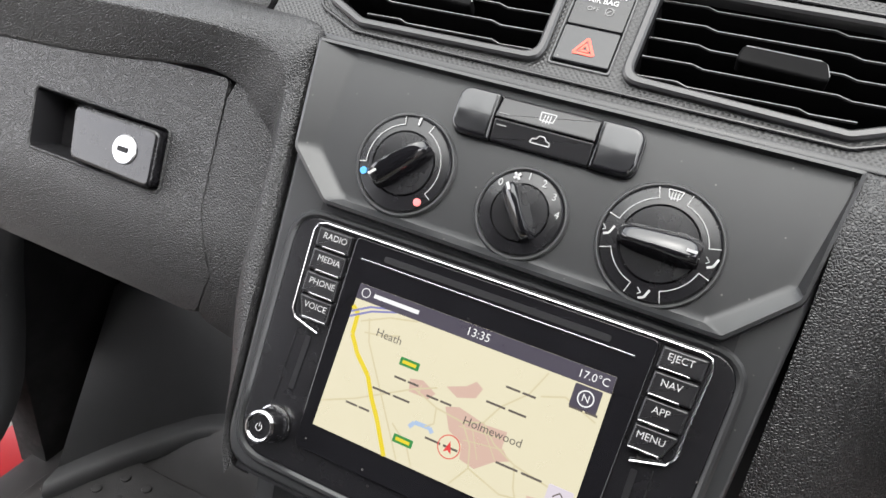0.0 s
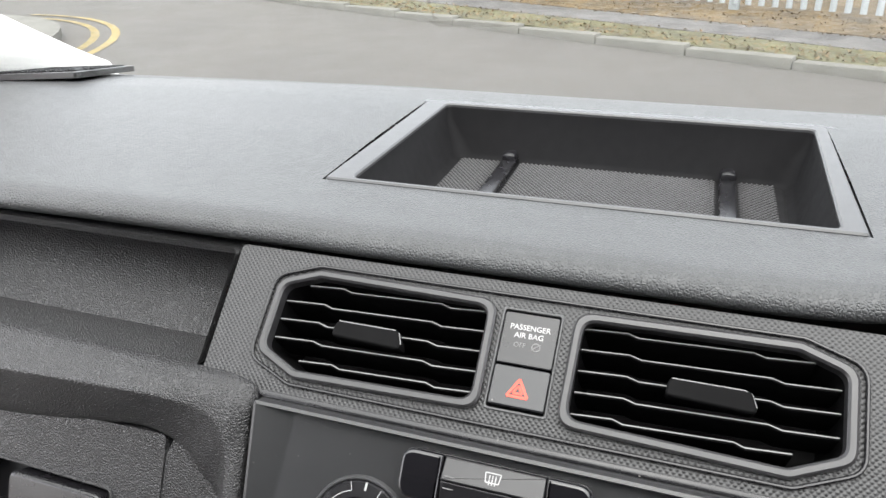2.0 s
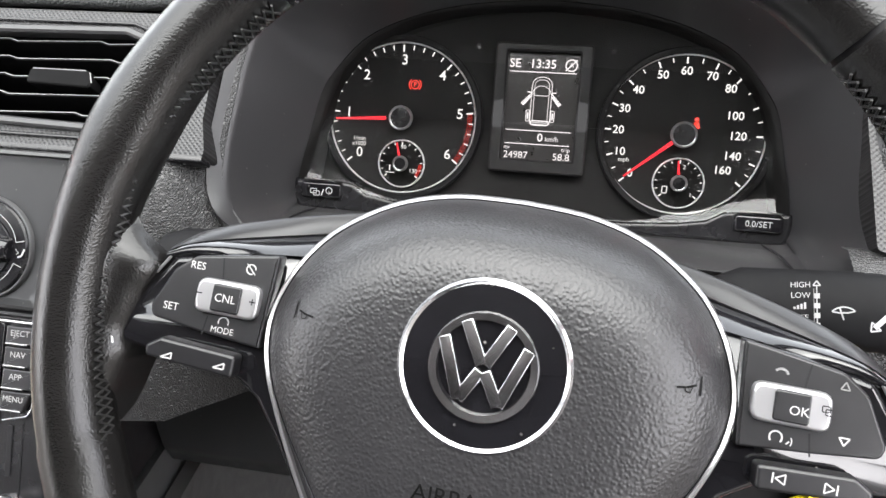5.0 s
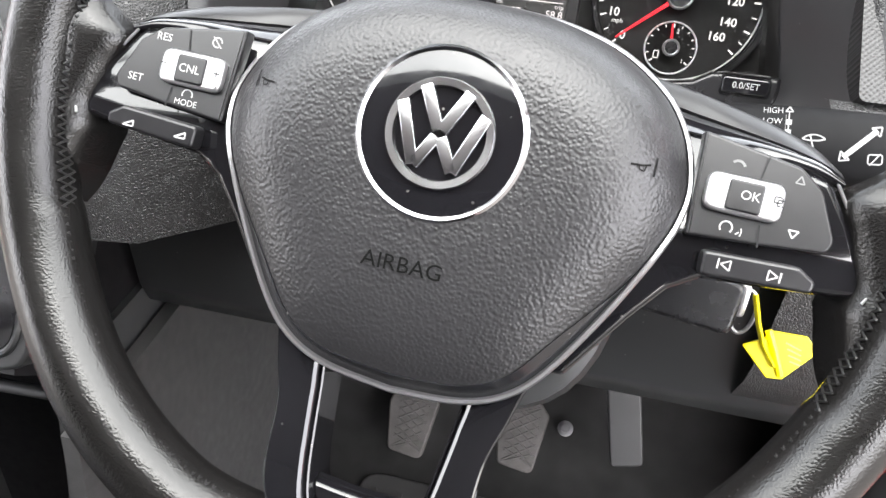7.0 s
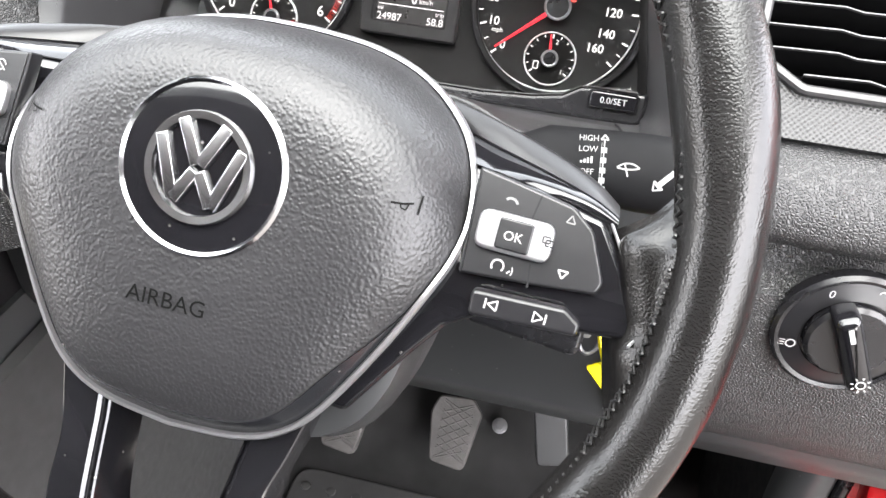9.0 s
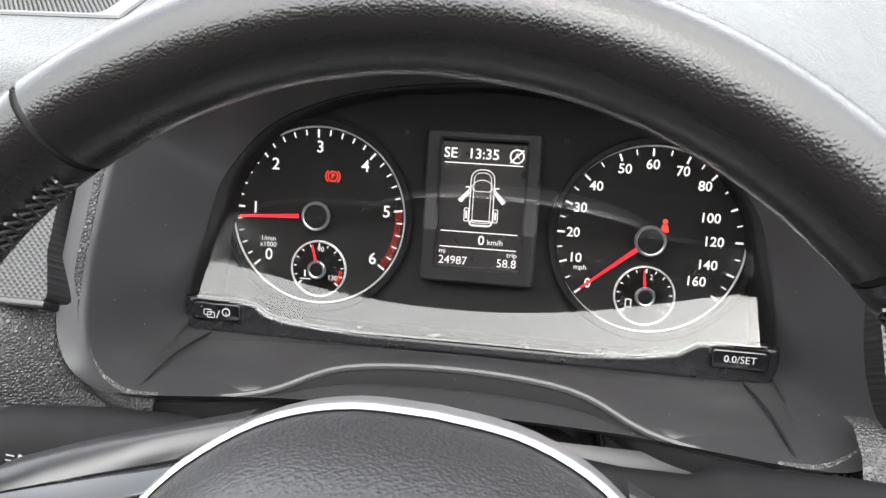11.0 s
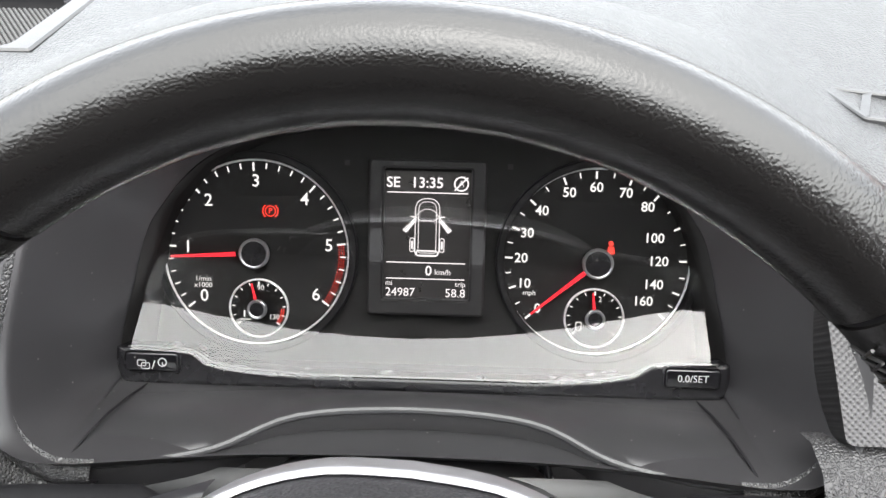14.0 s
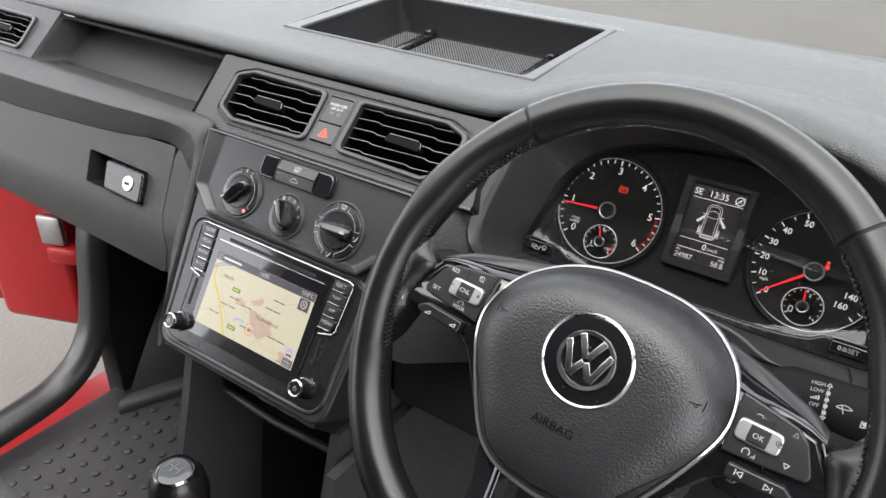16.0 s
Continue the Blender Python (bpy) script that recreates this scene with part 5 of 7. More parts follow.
# ---- instrument cluster ----
cluster = thing("instrument_cluster", DIALS, "black instrument cluster with two lit round dials", "instrument cluster")
half = [(0.0, 0.0795), (0.05, 0.075), (0.09, 0.065), (0.12, 0.0495), (0.14, 0.0255), (0.147, 0.0095), (0.151, -0.0155), (0.155, -0.0355), (0.158, -0.055)]
contour = [(p.x, p.y) for p in spline([(a, b, 0) for a, b in half], 40)]
contour = contour + fillet([(0.158, -0.056), (0.157, -0.0645), (0.148, -0.0645)], 0.004, 3)[4:10] + [(0.1, -0.0645), (0.05, -0.0645), (0.0, -0.0645)]
outline = [(-x, y) for x, y in contour[::-1]][:-1] + contour[:-1]
outline = outline[::-1]
part("back_plate", prism(outline, -0.012, -0.0015), DIAL, cluster, "matt black dial carrier")
part("side_wall", rings([[(x * 1.0, y, 0.022 + 0.018 * smooth(0.07, -0.05, y)) for x, y in outline], [(x * 0.985, y * 0.97, -0.002) for x, y in outline]], cap_last=False), DIAL, cluster)
for s in (-1, 1):
    part("dial_shroud", surround(circle(0.0575, s * 0.0965, 0, 64), circle(0.0531, s * 0.0965, 0, 64), -0.002, 0.004, 0.0008), DARK, cluster)


def tick(bm, cx, cy, r0, r1, a, w, h):
    c, s = math.cos(radians(a)), math.sin(radians(a))
    bar(bm, cx + r0 * c, cy + r0 * s, cx + r1 * c, cy + r1 * s, w, h)


def needle(root, cx, cy, a, r0, r1, w, h):
    c, s = math.cos(radians(a)), math.sin(radians(a))
    loops = []
    for t in (0.0, 0.5, 1.0):
        rr, ww = r0 + (r1 - r0) * t, w * (1 - 0.55 * t) / 2
        x, y = cx + rr * c, cy + rr * s
        loops.append([(x - s * ww, y + c * ww, h - 0.001), (x - s * ww * 0.4, y + c * ww * 0.4, h), (x + s * ww * 0.4, y - c * ww * 0.4, h), (x + s * ww, y - c * ww, h - 0.001)])
    return part("needle", rings(loops, cap_first=True), LITRED, root, "lit red needle")


def gauge(cx, cy, r, label):
    root = part("gauge", lathe([(r, -0.001), (r, 0.0)], 72, cx, cy), DIAL, cluster, label)
    part("chrome_ring", lathe([(r + 0.0001, 0.0), (r, 0.0018), (r - 0.0005, 0.0021), (r - 0.0010, 0.0012)], 72, cx, cy, cap=False), RINGS, root)
    return root


def hub(root, cx, cy, r, h):
    part("hub_cap", lathe([(r, 0.0), (r, h), (r * 0.85, h + 0.0008)], 40, cx, cy), BLACK, root)
    part("hub_ring", lathe([(r + 0.0008, h - 0.001), (r + 0.0008, h + 0.0006), (r, h + 0.0012), (r - 0.0008, h + 0.0008)], 40, cx, cy, cap=False), SATIN, root)


tx, sx, R = -0.0965, 0.0950, 0.0528
tacho = gauge(tx, 0, R, "rev counter numbered 0 to 6")
bm = bmesh.new()
ang = lambda v: 219.5 - v * (255.0 / 6)
for k in range(31):
    v = k * 0.2
    big = k % 5 == 0
    if k % 1 == 0:
        tick(bm, tx, 0, R - (0.0068 if big else 0.0052), R - 0.002, ang(v), 0.0011 if big else 0.0008, 0.0006)
part("scale_marks", bm, LIT, tacho, "lit white scale marks")
for v, s in enumerate("0123456"):
    a = radians(ang(v))
    words(s, 0.0098, LIT, tacho, tx + 0.001 + (R - 0.0124) * math.cos(a), (R - 0.0124) * math.sin(a), 0.0006, name="figure", bold=0.00008)
bm = bmesh.new()
for k in range(36):
    for q in range(3):
        a = radians(ang(5.02 + 0.96 * k / 35)) + (0.5 * (k % 2 if q % 2 else 0)) * 0.012
        rr = R - 0.0058 + 0.0013 * q
        x, y = tx + rr * math.cos(a), rr * math.sin(a)
        bm.faces.new([bm.verts.new((x + dx, y + dy, 0.0006)) for dx, dy in ((-0.0003, 0), (0, -0.0003), (0.0003, 0), (0, 0.0003))])
part("red_zone", bm, WARNRED, tacho, "lit red dotted zone")
words("1/min", 0.0042, LIT, tacho, tx - 0.0308, -0.0158, 0.0006, name="unit")
words("x1000", 0.0042, LIT, tacho, tx - 0.0308, -0.0195, 0.0006, name="unit")
needle(tacho, tx, 0, 183.5, 0.0108, 0.0472, 0.0026, 0.006)
hub(tacho, tx, 0, 0.0078, 0.006)
bm = stroke(bmesh.new(), arc(tx + 0.0078, 0.0238, 0.0029, 0, 360, 24), 0.0006, 0.0006)
stroke(bm, arc(tx + 0.0078, 0.0238, 0.0043, -50, 50, 10), 0.0007, 0.0006)
stroke(bm, arc(tx + 0.0078, 0.0238, 0.0043, 130, 230, 10), 0.0007, 0.0006)
part("park_brake_lamp", bm, WARNRED, tacho, "lit red parking brake lamp")
words("P", 0.0042, WARNRED, tacho, tx + 0.0078, 0.0238, 0.0006, name="lamp_letter", bold=0.0001)

speed = gauge(sx, 0, R, "speedometer numbered 0 to 160")
bm = bmesh.new()


def speed_angle(v):
    return lerp([(0, 221), (10, 198.5), (20, 178.5), (30, 158.5), (40, 138), (50, 113), (60, 92), (70, 69), (80, 49), (100, 24), (120, 2), (140, -20), (160, -38)], v)


for k in range(0, 165, 5):
    if k > 80 and k % 10:
        continue
    big = (k % 10 == 0) if k <= 80 else (k % 20 == 0)
    tick(bm, sx, 0, R - (0.0062 if big else 0.005), R - 0.002, speed_angle(k), 0.0011 if big else 0.0007, 0.0006)
part("scale_marks", bm, LIT, speed, "lit white scale marks")
for v in (0, 10, 20, 30, 40, 50, 60, 70, 80, 100, 120, 140, 160):
    a = radians(speed_angle(v))
    rr = R - (0.0110 if v < 100 else 0.0178)
    words(str(v), 0.0076, LIT, speed, sx + rr * math.cos(a), rr * math.sin(a), 0.0006, name="figure", bold=0.0001)
words("mph", 0.0042, LIT, speed, sx - 0.0365, -0.0185, 0.0006, name="unit")
needle(speed, sx, 0, 219.5, 0.0085, 0.0465, 0.0026, 0.007)
hub(speed, sx, 0, 0.0078, 0.008)
bm = prism(circle(0.0014, sx + 0.0082, 0.0108, 14), 0, 0.0006)
prism(fillet([(sx + 0.0062, 0.0048), (sx + 0.0106, 0.0048), (sx + 0.0098, 0.009), (sx + 0.0068, 0.009)], 0.0008, 3), 0, 0.0006, bm=bm)
part("seat_belt_lamp", bm, WARNRED, speed, "lit red seat belt lamp")


def small_gauge(cx, cy, needle_at, texts, label):
    r = 0.0170
    root = gauge(cx, cy, r, label)
    bm = bmesh.new()
    for k in range(13):
        a = 218 - k * 256 / 12
        tick(bm, cx, cy, r - (0.004 if k % 6 == 0 else 0.0033), r - 0.0015, a, 0.0009 if k % 6 == 0 else 0.0006, 0.0012)
    part("scale_marks", bm, LIT, root)
    for s, dx, dy in texts:
        words(s, 0.0042, LIT, root, cx + dx, cy + dy, 0.0012, name="figure")
    needle(root, cx, cy, needle_at, 0.0058, 0.0150, 0.0018, 0.005)
    hub(root, cx, cy, 0.0048, 0.005)
    return root


temp = small_gauge(-0.0952, -0.0319, 103, (("90", 0.001, 0.0118), ("130", 0.0088, -0.005)), "small coolant temperature gauge")
bm = bmesh.new()
for k in range(12):
    for q in range(2):
        a = radians(-2 - 34 * k / 11)
        rr = 0.0130 + 0.0013 * q
        x, y = -0.0952 + rr * math.cos(a), -0.0319 + rr * math.sin(a)
        bm.faces.new([bm.verts.new((x + dx, y + dy, 0.0012)) for dx, dy in ((-0.0004, 0), (0, -0.0004), (0.0004, 0), (0, 0.0004))])
part("red_zone", bm, WARNRED, temp)
bm = stroke(bmesh.new(), [(-0.1035, -0.0372), (-0.1035, -0.0332)], 0.0009, 0.0012)
stroke(bm, [(-0.1065, -0.0385), (-0.1, -0.0385)], 0.0006, 0.0012)
part("coolant_symbol", bm, LIT, temp)
fuel = small_gauge(0.0955, -0.0319, 96, (("2", 0.003, 0.0108), ("1", 0.0085, -0.0075)), "small fuel gauge")
bm = stroke(bmesh.new(), [(0.0855, -0.039), (0.0885, -0.039), (0.0885, -0.0345), (0.0855, -0.0345)], 0.0006, 0.0012, True)
part("fuel_symbol", bm, LIT, fuel)

# display between the dials
display = part("display", prism(rrect(0.0485, 0.073, 0.0012, 0.0, 0.0155), -0.001, 0.0004), LCDBACK, cluster, "small lit trip display")
part("display_frame", surround(rrect(0.0655, 0.087, 0.003, 0.0, 0.0113), rrect(0.0485, 0.073, 0.0012, 0.0, 0.0133), -0.001, 0.007, 0.0012, drop=0.0002), FRAME, cluster, "black bevelled display frame")
display.location.y -= 0.0038
H = 0.0008
words("SE", 0.0082, LCDWHITE, display, -0.0195, 0.0455, H, bold=0.0001)
words("13:35", 0.0082, LCDWHITE, display, -0.0005, 0.0455, H, bold=0.0001)
bm = stroke(bmesh.new(), arc(0.0185, 0.0455, 0.0038, 0, 360, 24), 0.0009, H)
stroke(bm, [(0.0148, 0.0418), (0.0222, 0.0492)], 0.0008, H)
part("stop_start_symbol", bm, LCDWHITE, display)
words("A", 0.0048, LCDWHITE, display, 0.0185, 0.0455, H)
bm = bmesh.new()
for y, x0, x1 in ((0.0402, -0.0228, 0.0224), (0.0007, -0.0228, 0.0218), (-0.0085, -0.0228, 0.0216)):
    bar(bm, x0, y, x1, y, 0.0006, H)
part("rules", bm, LCDWHITE, display)
words("0", 0.0078, LCDWHITE, display, 0.0012, -0.0040, H, bold=0.0001)
words("km/h", 0.0046, LCDWHITE, display, 0.0092, -0.0046, H)
words("mi", 0.0042, LCDWHITE, display, -0.0232, -0.0112, H, align="LEFT")
words("trip", 0.0042, LCDWHITE, display, 0.0224, -0.0112, H, align="RIGHT")
words("24987", 0.0068, LCDWHITE, display, -0.0232, -0.0165, H, align="LEFT")
words("58.8", 0.0068, LCDWHITE, display, 0.0224, -0.0165, H, align="RIGHT")
bm = bmesh.new()
car = fillet([(-0.0068, 0.0045), (0.0068, 0.0045), (0.0068, 0.037), (-0.0068, 0.037)], [0.003, 0.003, 0.0068, 0.0068], 6)
stroke(bm, car, 0.0005, H, True)
stroke(bm, inset(car, 0.0018), 0.0004, H, True)
stroke(bm, [(-0.0062, 0.0265), (-0.004, 0.0245), (0.004, 0.0245), (0.0062, 0.0265)], 0.0004, H)
stroke(bm, arc(0, 0.0245, 0.0066, 20, 160, 12), 0.0004, H)
for s in (-1, 1):
    stroke(bm, [(s * 0.0068, 0.026), (s * 0.0135, 0.0192), (s * 0.0118, 0.0178), (s * 0.0066, 0.0245)], 0.0006, H, True)
    stroke(bm, [(s * 0.0125, 0.0185), (s * 0.0075, 0.024)], 0.0012, H)
    stroke(bm, [(s * 0.007, 0.0265), (s * 0.0098, 0.0268)], 0.0008, H)
    stroke(bm, rrect(0.0024, 0.0075, 0.0006, s * 0.0084, 0.0108), 0.0005, H, True)
    stroke(bm, [(s * 0.0084, 0.0085), (s * 0.0084, 0.013)], 0.001, H)
stroke(bm, rrect(0.012, 0.0026, 0.001, 0, 0.0062), 0.0008, H, True)
part("open_doors_symbol", bm, LCDWHITE, display, "lit outline of a van with open doors")
for s in (-1, 1):
    part("indicator_arrow", stroke(bmesh.new(), [(s * 0.044, 0.052), (s * 0.047, 0.052)], 0.003, 0.0002), BUTTON, cluster)

# front bezel with its two keys, and the clear lens
gl = [(0.0, -0.0575), (0.06, -0.0575), (0.09, -0.0555), (0.108, -0.0525), (0.118, -0.0465), (0.127, -0.0455), (0.1515, -0.0455)]
low_in = [(-x, y) for x, y in gl[::-1]][:-1] + gl
low_out = spline([(-0.1585, -0.0455, 0), (-0.1585, -0.055, 0), (-0.155, -0.0645, 0), (-0.14, -0.0655, 0), (-0.07, -0.0655, 0), (0.0, -0.0655, 0), (0.07, -0.0655, 0), (0.14, -0.0655, 0), (0.155, -0.0645, 0), (0.1585, -0.055, 0), (0.1585, -0.0455, 0)], 61)
loop = [(p.x, p.y) for p in low_out] + low_in[::-1]
part("bezel", prism(loop[::-1], 0.030, 0.043, 0.0030, 3), BLACK, cluster, "satin black lower bezel")
part("bezel_edge", tube([(x, y, 0.0425) for x, y in low_in], 0.0005, 6), GREY, cluster)
for s in (-1, 1):
    key = part("set_key", prism(rrect(0.0275, 0.0098, 0.0022, s * 0.1385, -0.0526), 0.04, 0.0455, 0.0012), GLOSS, cluster, "glossy black key")
    part("key_frame", surround(rrect(0.0295, 0.0118, 0.003, s * 0.1385, -0.0526), rrect(0.0277, 0.01, 0.0022, s * 0.1385, -0.0526), 0.04, 0.0442, 0.0004), BLACK, key)
    if s > 0:
        words("0.0/SET", 0.0052, WHITE, key, 0.1385, -0.0526, 0.0457)
    else:
        bm = stroke(bmesh.new(), rrect(0.0042, 0.003, 0.0006, -0.1435, -0.0532), 0.0005, 0.0457, True)
        stroke(bm, rrect(0.0042, 0.003, 0.0006, -0.1415, -0.0546), 0.0005, 0.0457, True)
        stroke(bm, [(-0.1382, -0.0562), (-0.1366, -0.0518)], 0.0006, 0.0457)
        stroke(bm, arc(-0.1328, -0.0526, 0.0021, 0, 360, 18), 0.0006, 0.0457)
        stroke(bm, [(-0.1328, -0.0525), (-0.1328, -0.054), (-0.1315, -0.054)], 0.0004, 0.0457)
        part("symbol", bm, WHITE, key)
LENS_FOLD = 0.0004


def lens_height(x, y):
    """A lens that lies back steeply over the lower edge and leans forward a little over the dials."""
    return 0.047 + 0.4283 * x * x - 0.0169 * x - (0.7503 - 5.116 * x * x - 0.2517 * x) * (min(y, LENS_FOLD) + 0.0565) + 0.13 * max(0.0, y - LENS_FOLD)


rows = []
for y in [-0.0565 + k / 24 * (LENS_FOLD + 0.0565) for k in range(25)] + [LENS_FOLD + k / 30 * (0.0775 - LENS_FOLD) for k in range(1, 31)]:
    wide = lerp([(-0.0565, 0.075), (-0.0555, 0.092), (-0.0525, 0.108), (-0.0465, 0.118), (-0.0448, 0.147), (0.0, 0.146), (0.03, 0.134), (0.05, 0.117), (0.066, 0.088), (0.075, 0.05), (0.0785, 0.01)], y)
    rows.append([(wide * (q / 16 - 1), y, lens_height(wide * (q / 16 - 1), y)) for q in range(33)])
lens = facing(part("lens", sheet(rows), LENS, cluster, "clear tilted lens", 15), (0, 0, 1))
lens.visible_shadow = False


# ---- steering wheel ----
wheel = thing("steering_wheel", WHEEL, "black leather steering wheel with silver-edged airbag cover", "steering wheel")
RIM_R, RIM_H = 0.1695, -0.021


def rim_point(a, r=RIM_R):
    """A place on the rim's middle line: round, with a flattened foot."""
    x, y = r * math.cos(a), r * math.sin(a)
    y *= 1.055 if y > 0 else 1.0
    low = -0.164 * r / RIM_R
    if y < low + 0.012:
        y = low + 0.012 * math.exp((y - low - 0.012) / 0.012) if y > low - 0.05 else low
    return Vector((x, y, RIM_H + 0.009 * smooth(-0.06, -0.15, y)))


def rim_span(a0, a1, n, name, mat, grow=0.0, label=""):
    loops = []
    for k in range(n + 1):
        a = radians(a0 + (a1 - a0) * k / n)
        p, q = rim_point(a), rim_point(a + 0.002)
        d = (q - p).normalized()
        side = d.cross(Vector((0, 0, 1))).normalized()
        deg = math.degrees(a) % 360
        # thumb swellings above the spokes and a thicker lower half
        fat = 0.0145 + 0.0012 * (1 if 200 < deg < 340 else 0)
        for c in (22, 158):
            fat += 0.0022 * math.exp(-((deg - c) / 9) ** 2)
        loops.append([p + (fat + grow) * math.cos(2 * math.pi * j / 28) * side + (0.0168 + grow) * math.sin(2 * math.pi * j / 28) * Vector((0, 0, 1)) for j in range(28)])
    return part(name, rings(loops, cap_first=True), mat, wheel, label, 60)


SEAMS = (50.2, 129.8)
rim_span(SEAMS[0] + 0.4, SEAMS[1] - 0.4, 60, "rim_cover", LEATHER, 0.0003, "smooth black leather top section")
rim_span(SEAMS[1] + 0.4, 269.6, 100, "rim_cover", LEATHER, 0, "smooth black leather section")
rim_span(270.4, 360 + SEAMS[0] - 0.4, 100, "rim_cover", LEATHER, 0, "smooth black leather section")
rim_span(0, 359.9, 200, "rim_core", DARK, -0.0012)
# cross stitching round the inside of the rim
rng_st = random.Random(9)
for side0, side1 in ((-82, SEAMS[0] - 2), (SEAMS[1] + 2, 262), (SEAMS[0] + 2, SEAMS[1] - 2)):
    bm = bmesh.new()
    n = int(abs(side1 - side0) / 1.3)
    for k in range(n):
        a = radians(side0 + (side1 - side0) * k / n)
        b = a + radians(1.3)
        if SEAMS[0] < (side0 + side1) / 2 < SEAMS[1]:
            continue
        for u, v in ((0, 1), (1, 0)):
            pa, pb = rim_point(a, RIM_R - 0.0142), rim_point(b, RIM_R - 0.0142)
            p0, p1 = pa + Vector((0, 0, 0.0066 - 0.0088 * u + rng_st.uniform(-0.0008, 0.0008))), pb + Vector((0, 0, 0.0066 - 0.0088 * v + rng_st.uniform(-0.0008, 0.0008)))
            p0, p1 = p0 * 0.999, p1 * 0.999
            tube([p0, (p0 + p1) / 2 + (Vector((0, 0, RIM_H)) - p0).normalized() * 0.0003, p1], 0.0005, 5, bm=bm)
    if len(bm.verts):
        tagged(part("stitching", bm, STITCH, wheel, "black cross stitching"), kind="stuff")
    else:
        bm.free()

# airbag cover: a domed rounded triangle in a chrome edge
pad_pts = [(0.0, 0.0664), (0.0284, 0.0646), (0.0530, 0.0570), (0.0725, 0.0428), (0.0828, 0.0275), (0.0872, 0.0100), (0.0858, -0.0040), (0.0805, -0.0180), (0.0695, -0.0415), (0.0545, -0.0675), (0.042, -0.0805), (0.0255, -0.0872), (0.0, -0.0898)]
pad_half = [(p.x, p.y) for p in spline([(a, b, 0) for a, b in pad_pts], 53)]
pad_loop = pad_half + [(-x, y) for x, y in pad_half[-2:0:-1]]
pad_loop = pad_loop[::-1]
base_h = -0.016


def pad_fall(y):
    """How far the cover's edge lies back towards its top."""
    return 0.0544 * max(0.0, (y + 0.02) / 0.0865) ** 1.4


thin, broad = inset(pad_loop, 0.0016), inset(pad_loop, 0.0082)
shoulder, rim_h = [], []
for (x0, y0), (x1, y1) in zip(thin, broad):
    t = smooth(-0.02, -0.065, y0)
    shoulder.append((x0 + (x1 - x0) * t, y0 + (y1 - y0) * t))
    rim_h.append(base_h + 0.003 + 0.0065 * t - pad_fall(y0))
crest = base_h + 0.0172
loops = [[(x, y, h - 0.006) for (x, y), h in zip(inset(shoulder, 0.001), rim_h)], [(x, y, h) for (x, y), h in zip(shoulder, rim_h)]]
for k in (0.993, 0.985, 0.975, 0.965, 0.95, 0.935, 0.915, 0.89, 0.86, 0.82, 0.76, 0.68, 0.58, 0.46, 0.32, 0.16, 0.05):
    loops.append([(x * k, 0.002 + (y - 0.002) * k, crest - (crest - h) * k ** (6.0 + 0.8 * smooth(-0.01, 0.05, y))) for (x, y), h in zip(shoulder, rim_h)])
pad = part("airbag_cover", rings(loops), PAD, wheel, "grained black airbag cover", 70)
part("cover_bevel", rings([[(x, y, base_h + 0.0015 - pad_fall(y)) for x, y in inset(pad_loop, 0.0012)], [(x, y, h + 0.0003) for (x, y), h in zip(inset(shoulder, -0.0003), rim_h)],
                           [(x, y, h - 0.003) for (x, y), h in zip(inset(shoulder, 0.0012), rim_h)]], cap_last=False), BEVEL, wheel, "smooth black bevel under the cover's grain", 70)
edge = lambda d, h: [(x, y, base_h + h - pad_fall(y)) for x, y in inset(pad_loop, d)]
part("cover_edge", rings([edge(-0.0010, -0.006), edge(-0.0010, 0.0022), edge(-0.0002, 0.0034), edge(0.0010, 0.0034), edge(0.0016, 0.002), edge(0.0016, -0.003)], cap_last=False), SATIN, wheel, "silver edge round the airbag cover")
words("AIRBAG", 0.0080, INK, pad, -0.0028, -0.0415, base_h + 0.0176, turn=1.0, name="embossed_lettering", stretch=1.05)


def on_cover(bm):
    """Lays flat marks on the domed cover."""
    for v in bm.verts:
        a = math.atan2(v.co.y - 0.002, v.co.x)
        q = min(range(len(shoulder)), key=lambda i: abs(math.remainder(math.atan2(shoulder[i][1] - 0.002, shoulder[i][0]) - a, 2 * math.pi)))
        k = math.hypot(v.co.x, v.co.y - 0.002) / math.hypot(shoulder[q][0], shoulder[q][1] - 0.002)
        v.co.z += crest - (crest - rim_h[q]) * k ** (6.0 + 0.8 * smooth(-0.01, 0.05, shoulder[q][1]))
    return bm


for s in (-1, 1):
    h = 0.0004
    bm = stroke(bmesh.new(), [(s * 0.0722, 0.0142), (s * 0.0722, 0.0078)], 0.0006, h)
    stroke(bm, [(s * 0.0703, 0.0112), (s * 0.0672, 0.0104), (s * 0.0635, 0.0101)], 0.0007, h)
    stroke(bm, [(s * 0.0690, 0.0109), (s * 0.0684, 0.0086), (s * 0.0668, 0.0090), (s * 0.0664, 0.0102)], 0.0004, h)
    part("horn_symbol", on_cover(bm), INK, pad)
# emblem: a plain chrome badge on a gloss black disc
EY, EH = 0.0052, base_h + 0.0150
emblem = part("emblem", lathe([(0.0292, EH - 0.004), (0.0288, EH + 0.0022), (0.022, EH + 0.0032), (0.010, EH + 0.0036)], 72, 0, EY), GLOSS, wheel, "round gloss black and chrome badge")
part("outer_ring", lathe([(0.0302, EH - 0.002), (0.0300, EH + 0.0022), (0.0290, EH + 0.0032), (0.0279, EH + 0.0024)], 72, 0, EY, cap=False), CHROME, emblem, "chrome ring")
part("inner_ring", lathe([(0.0190, EH + 0.002), (0.0188, EH + 0.0048), (0.0184, EH + 0.0056), (0.0160, EH + 0.0054), (0.0156, EH + 0.003)], 72, 0, EY, cap=False), BADGE, emblem, "chrome ring")


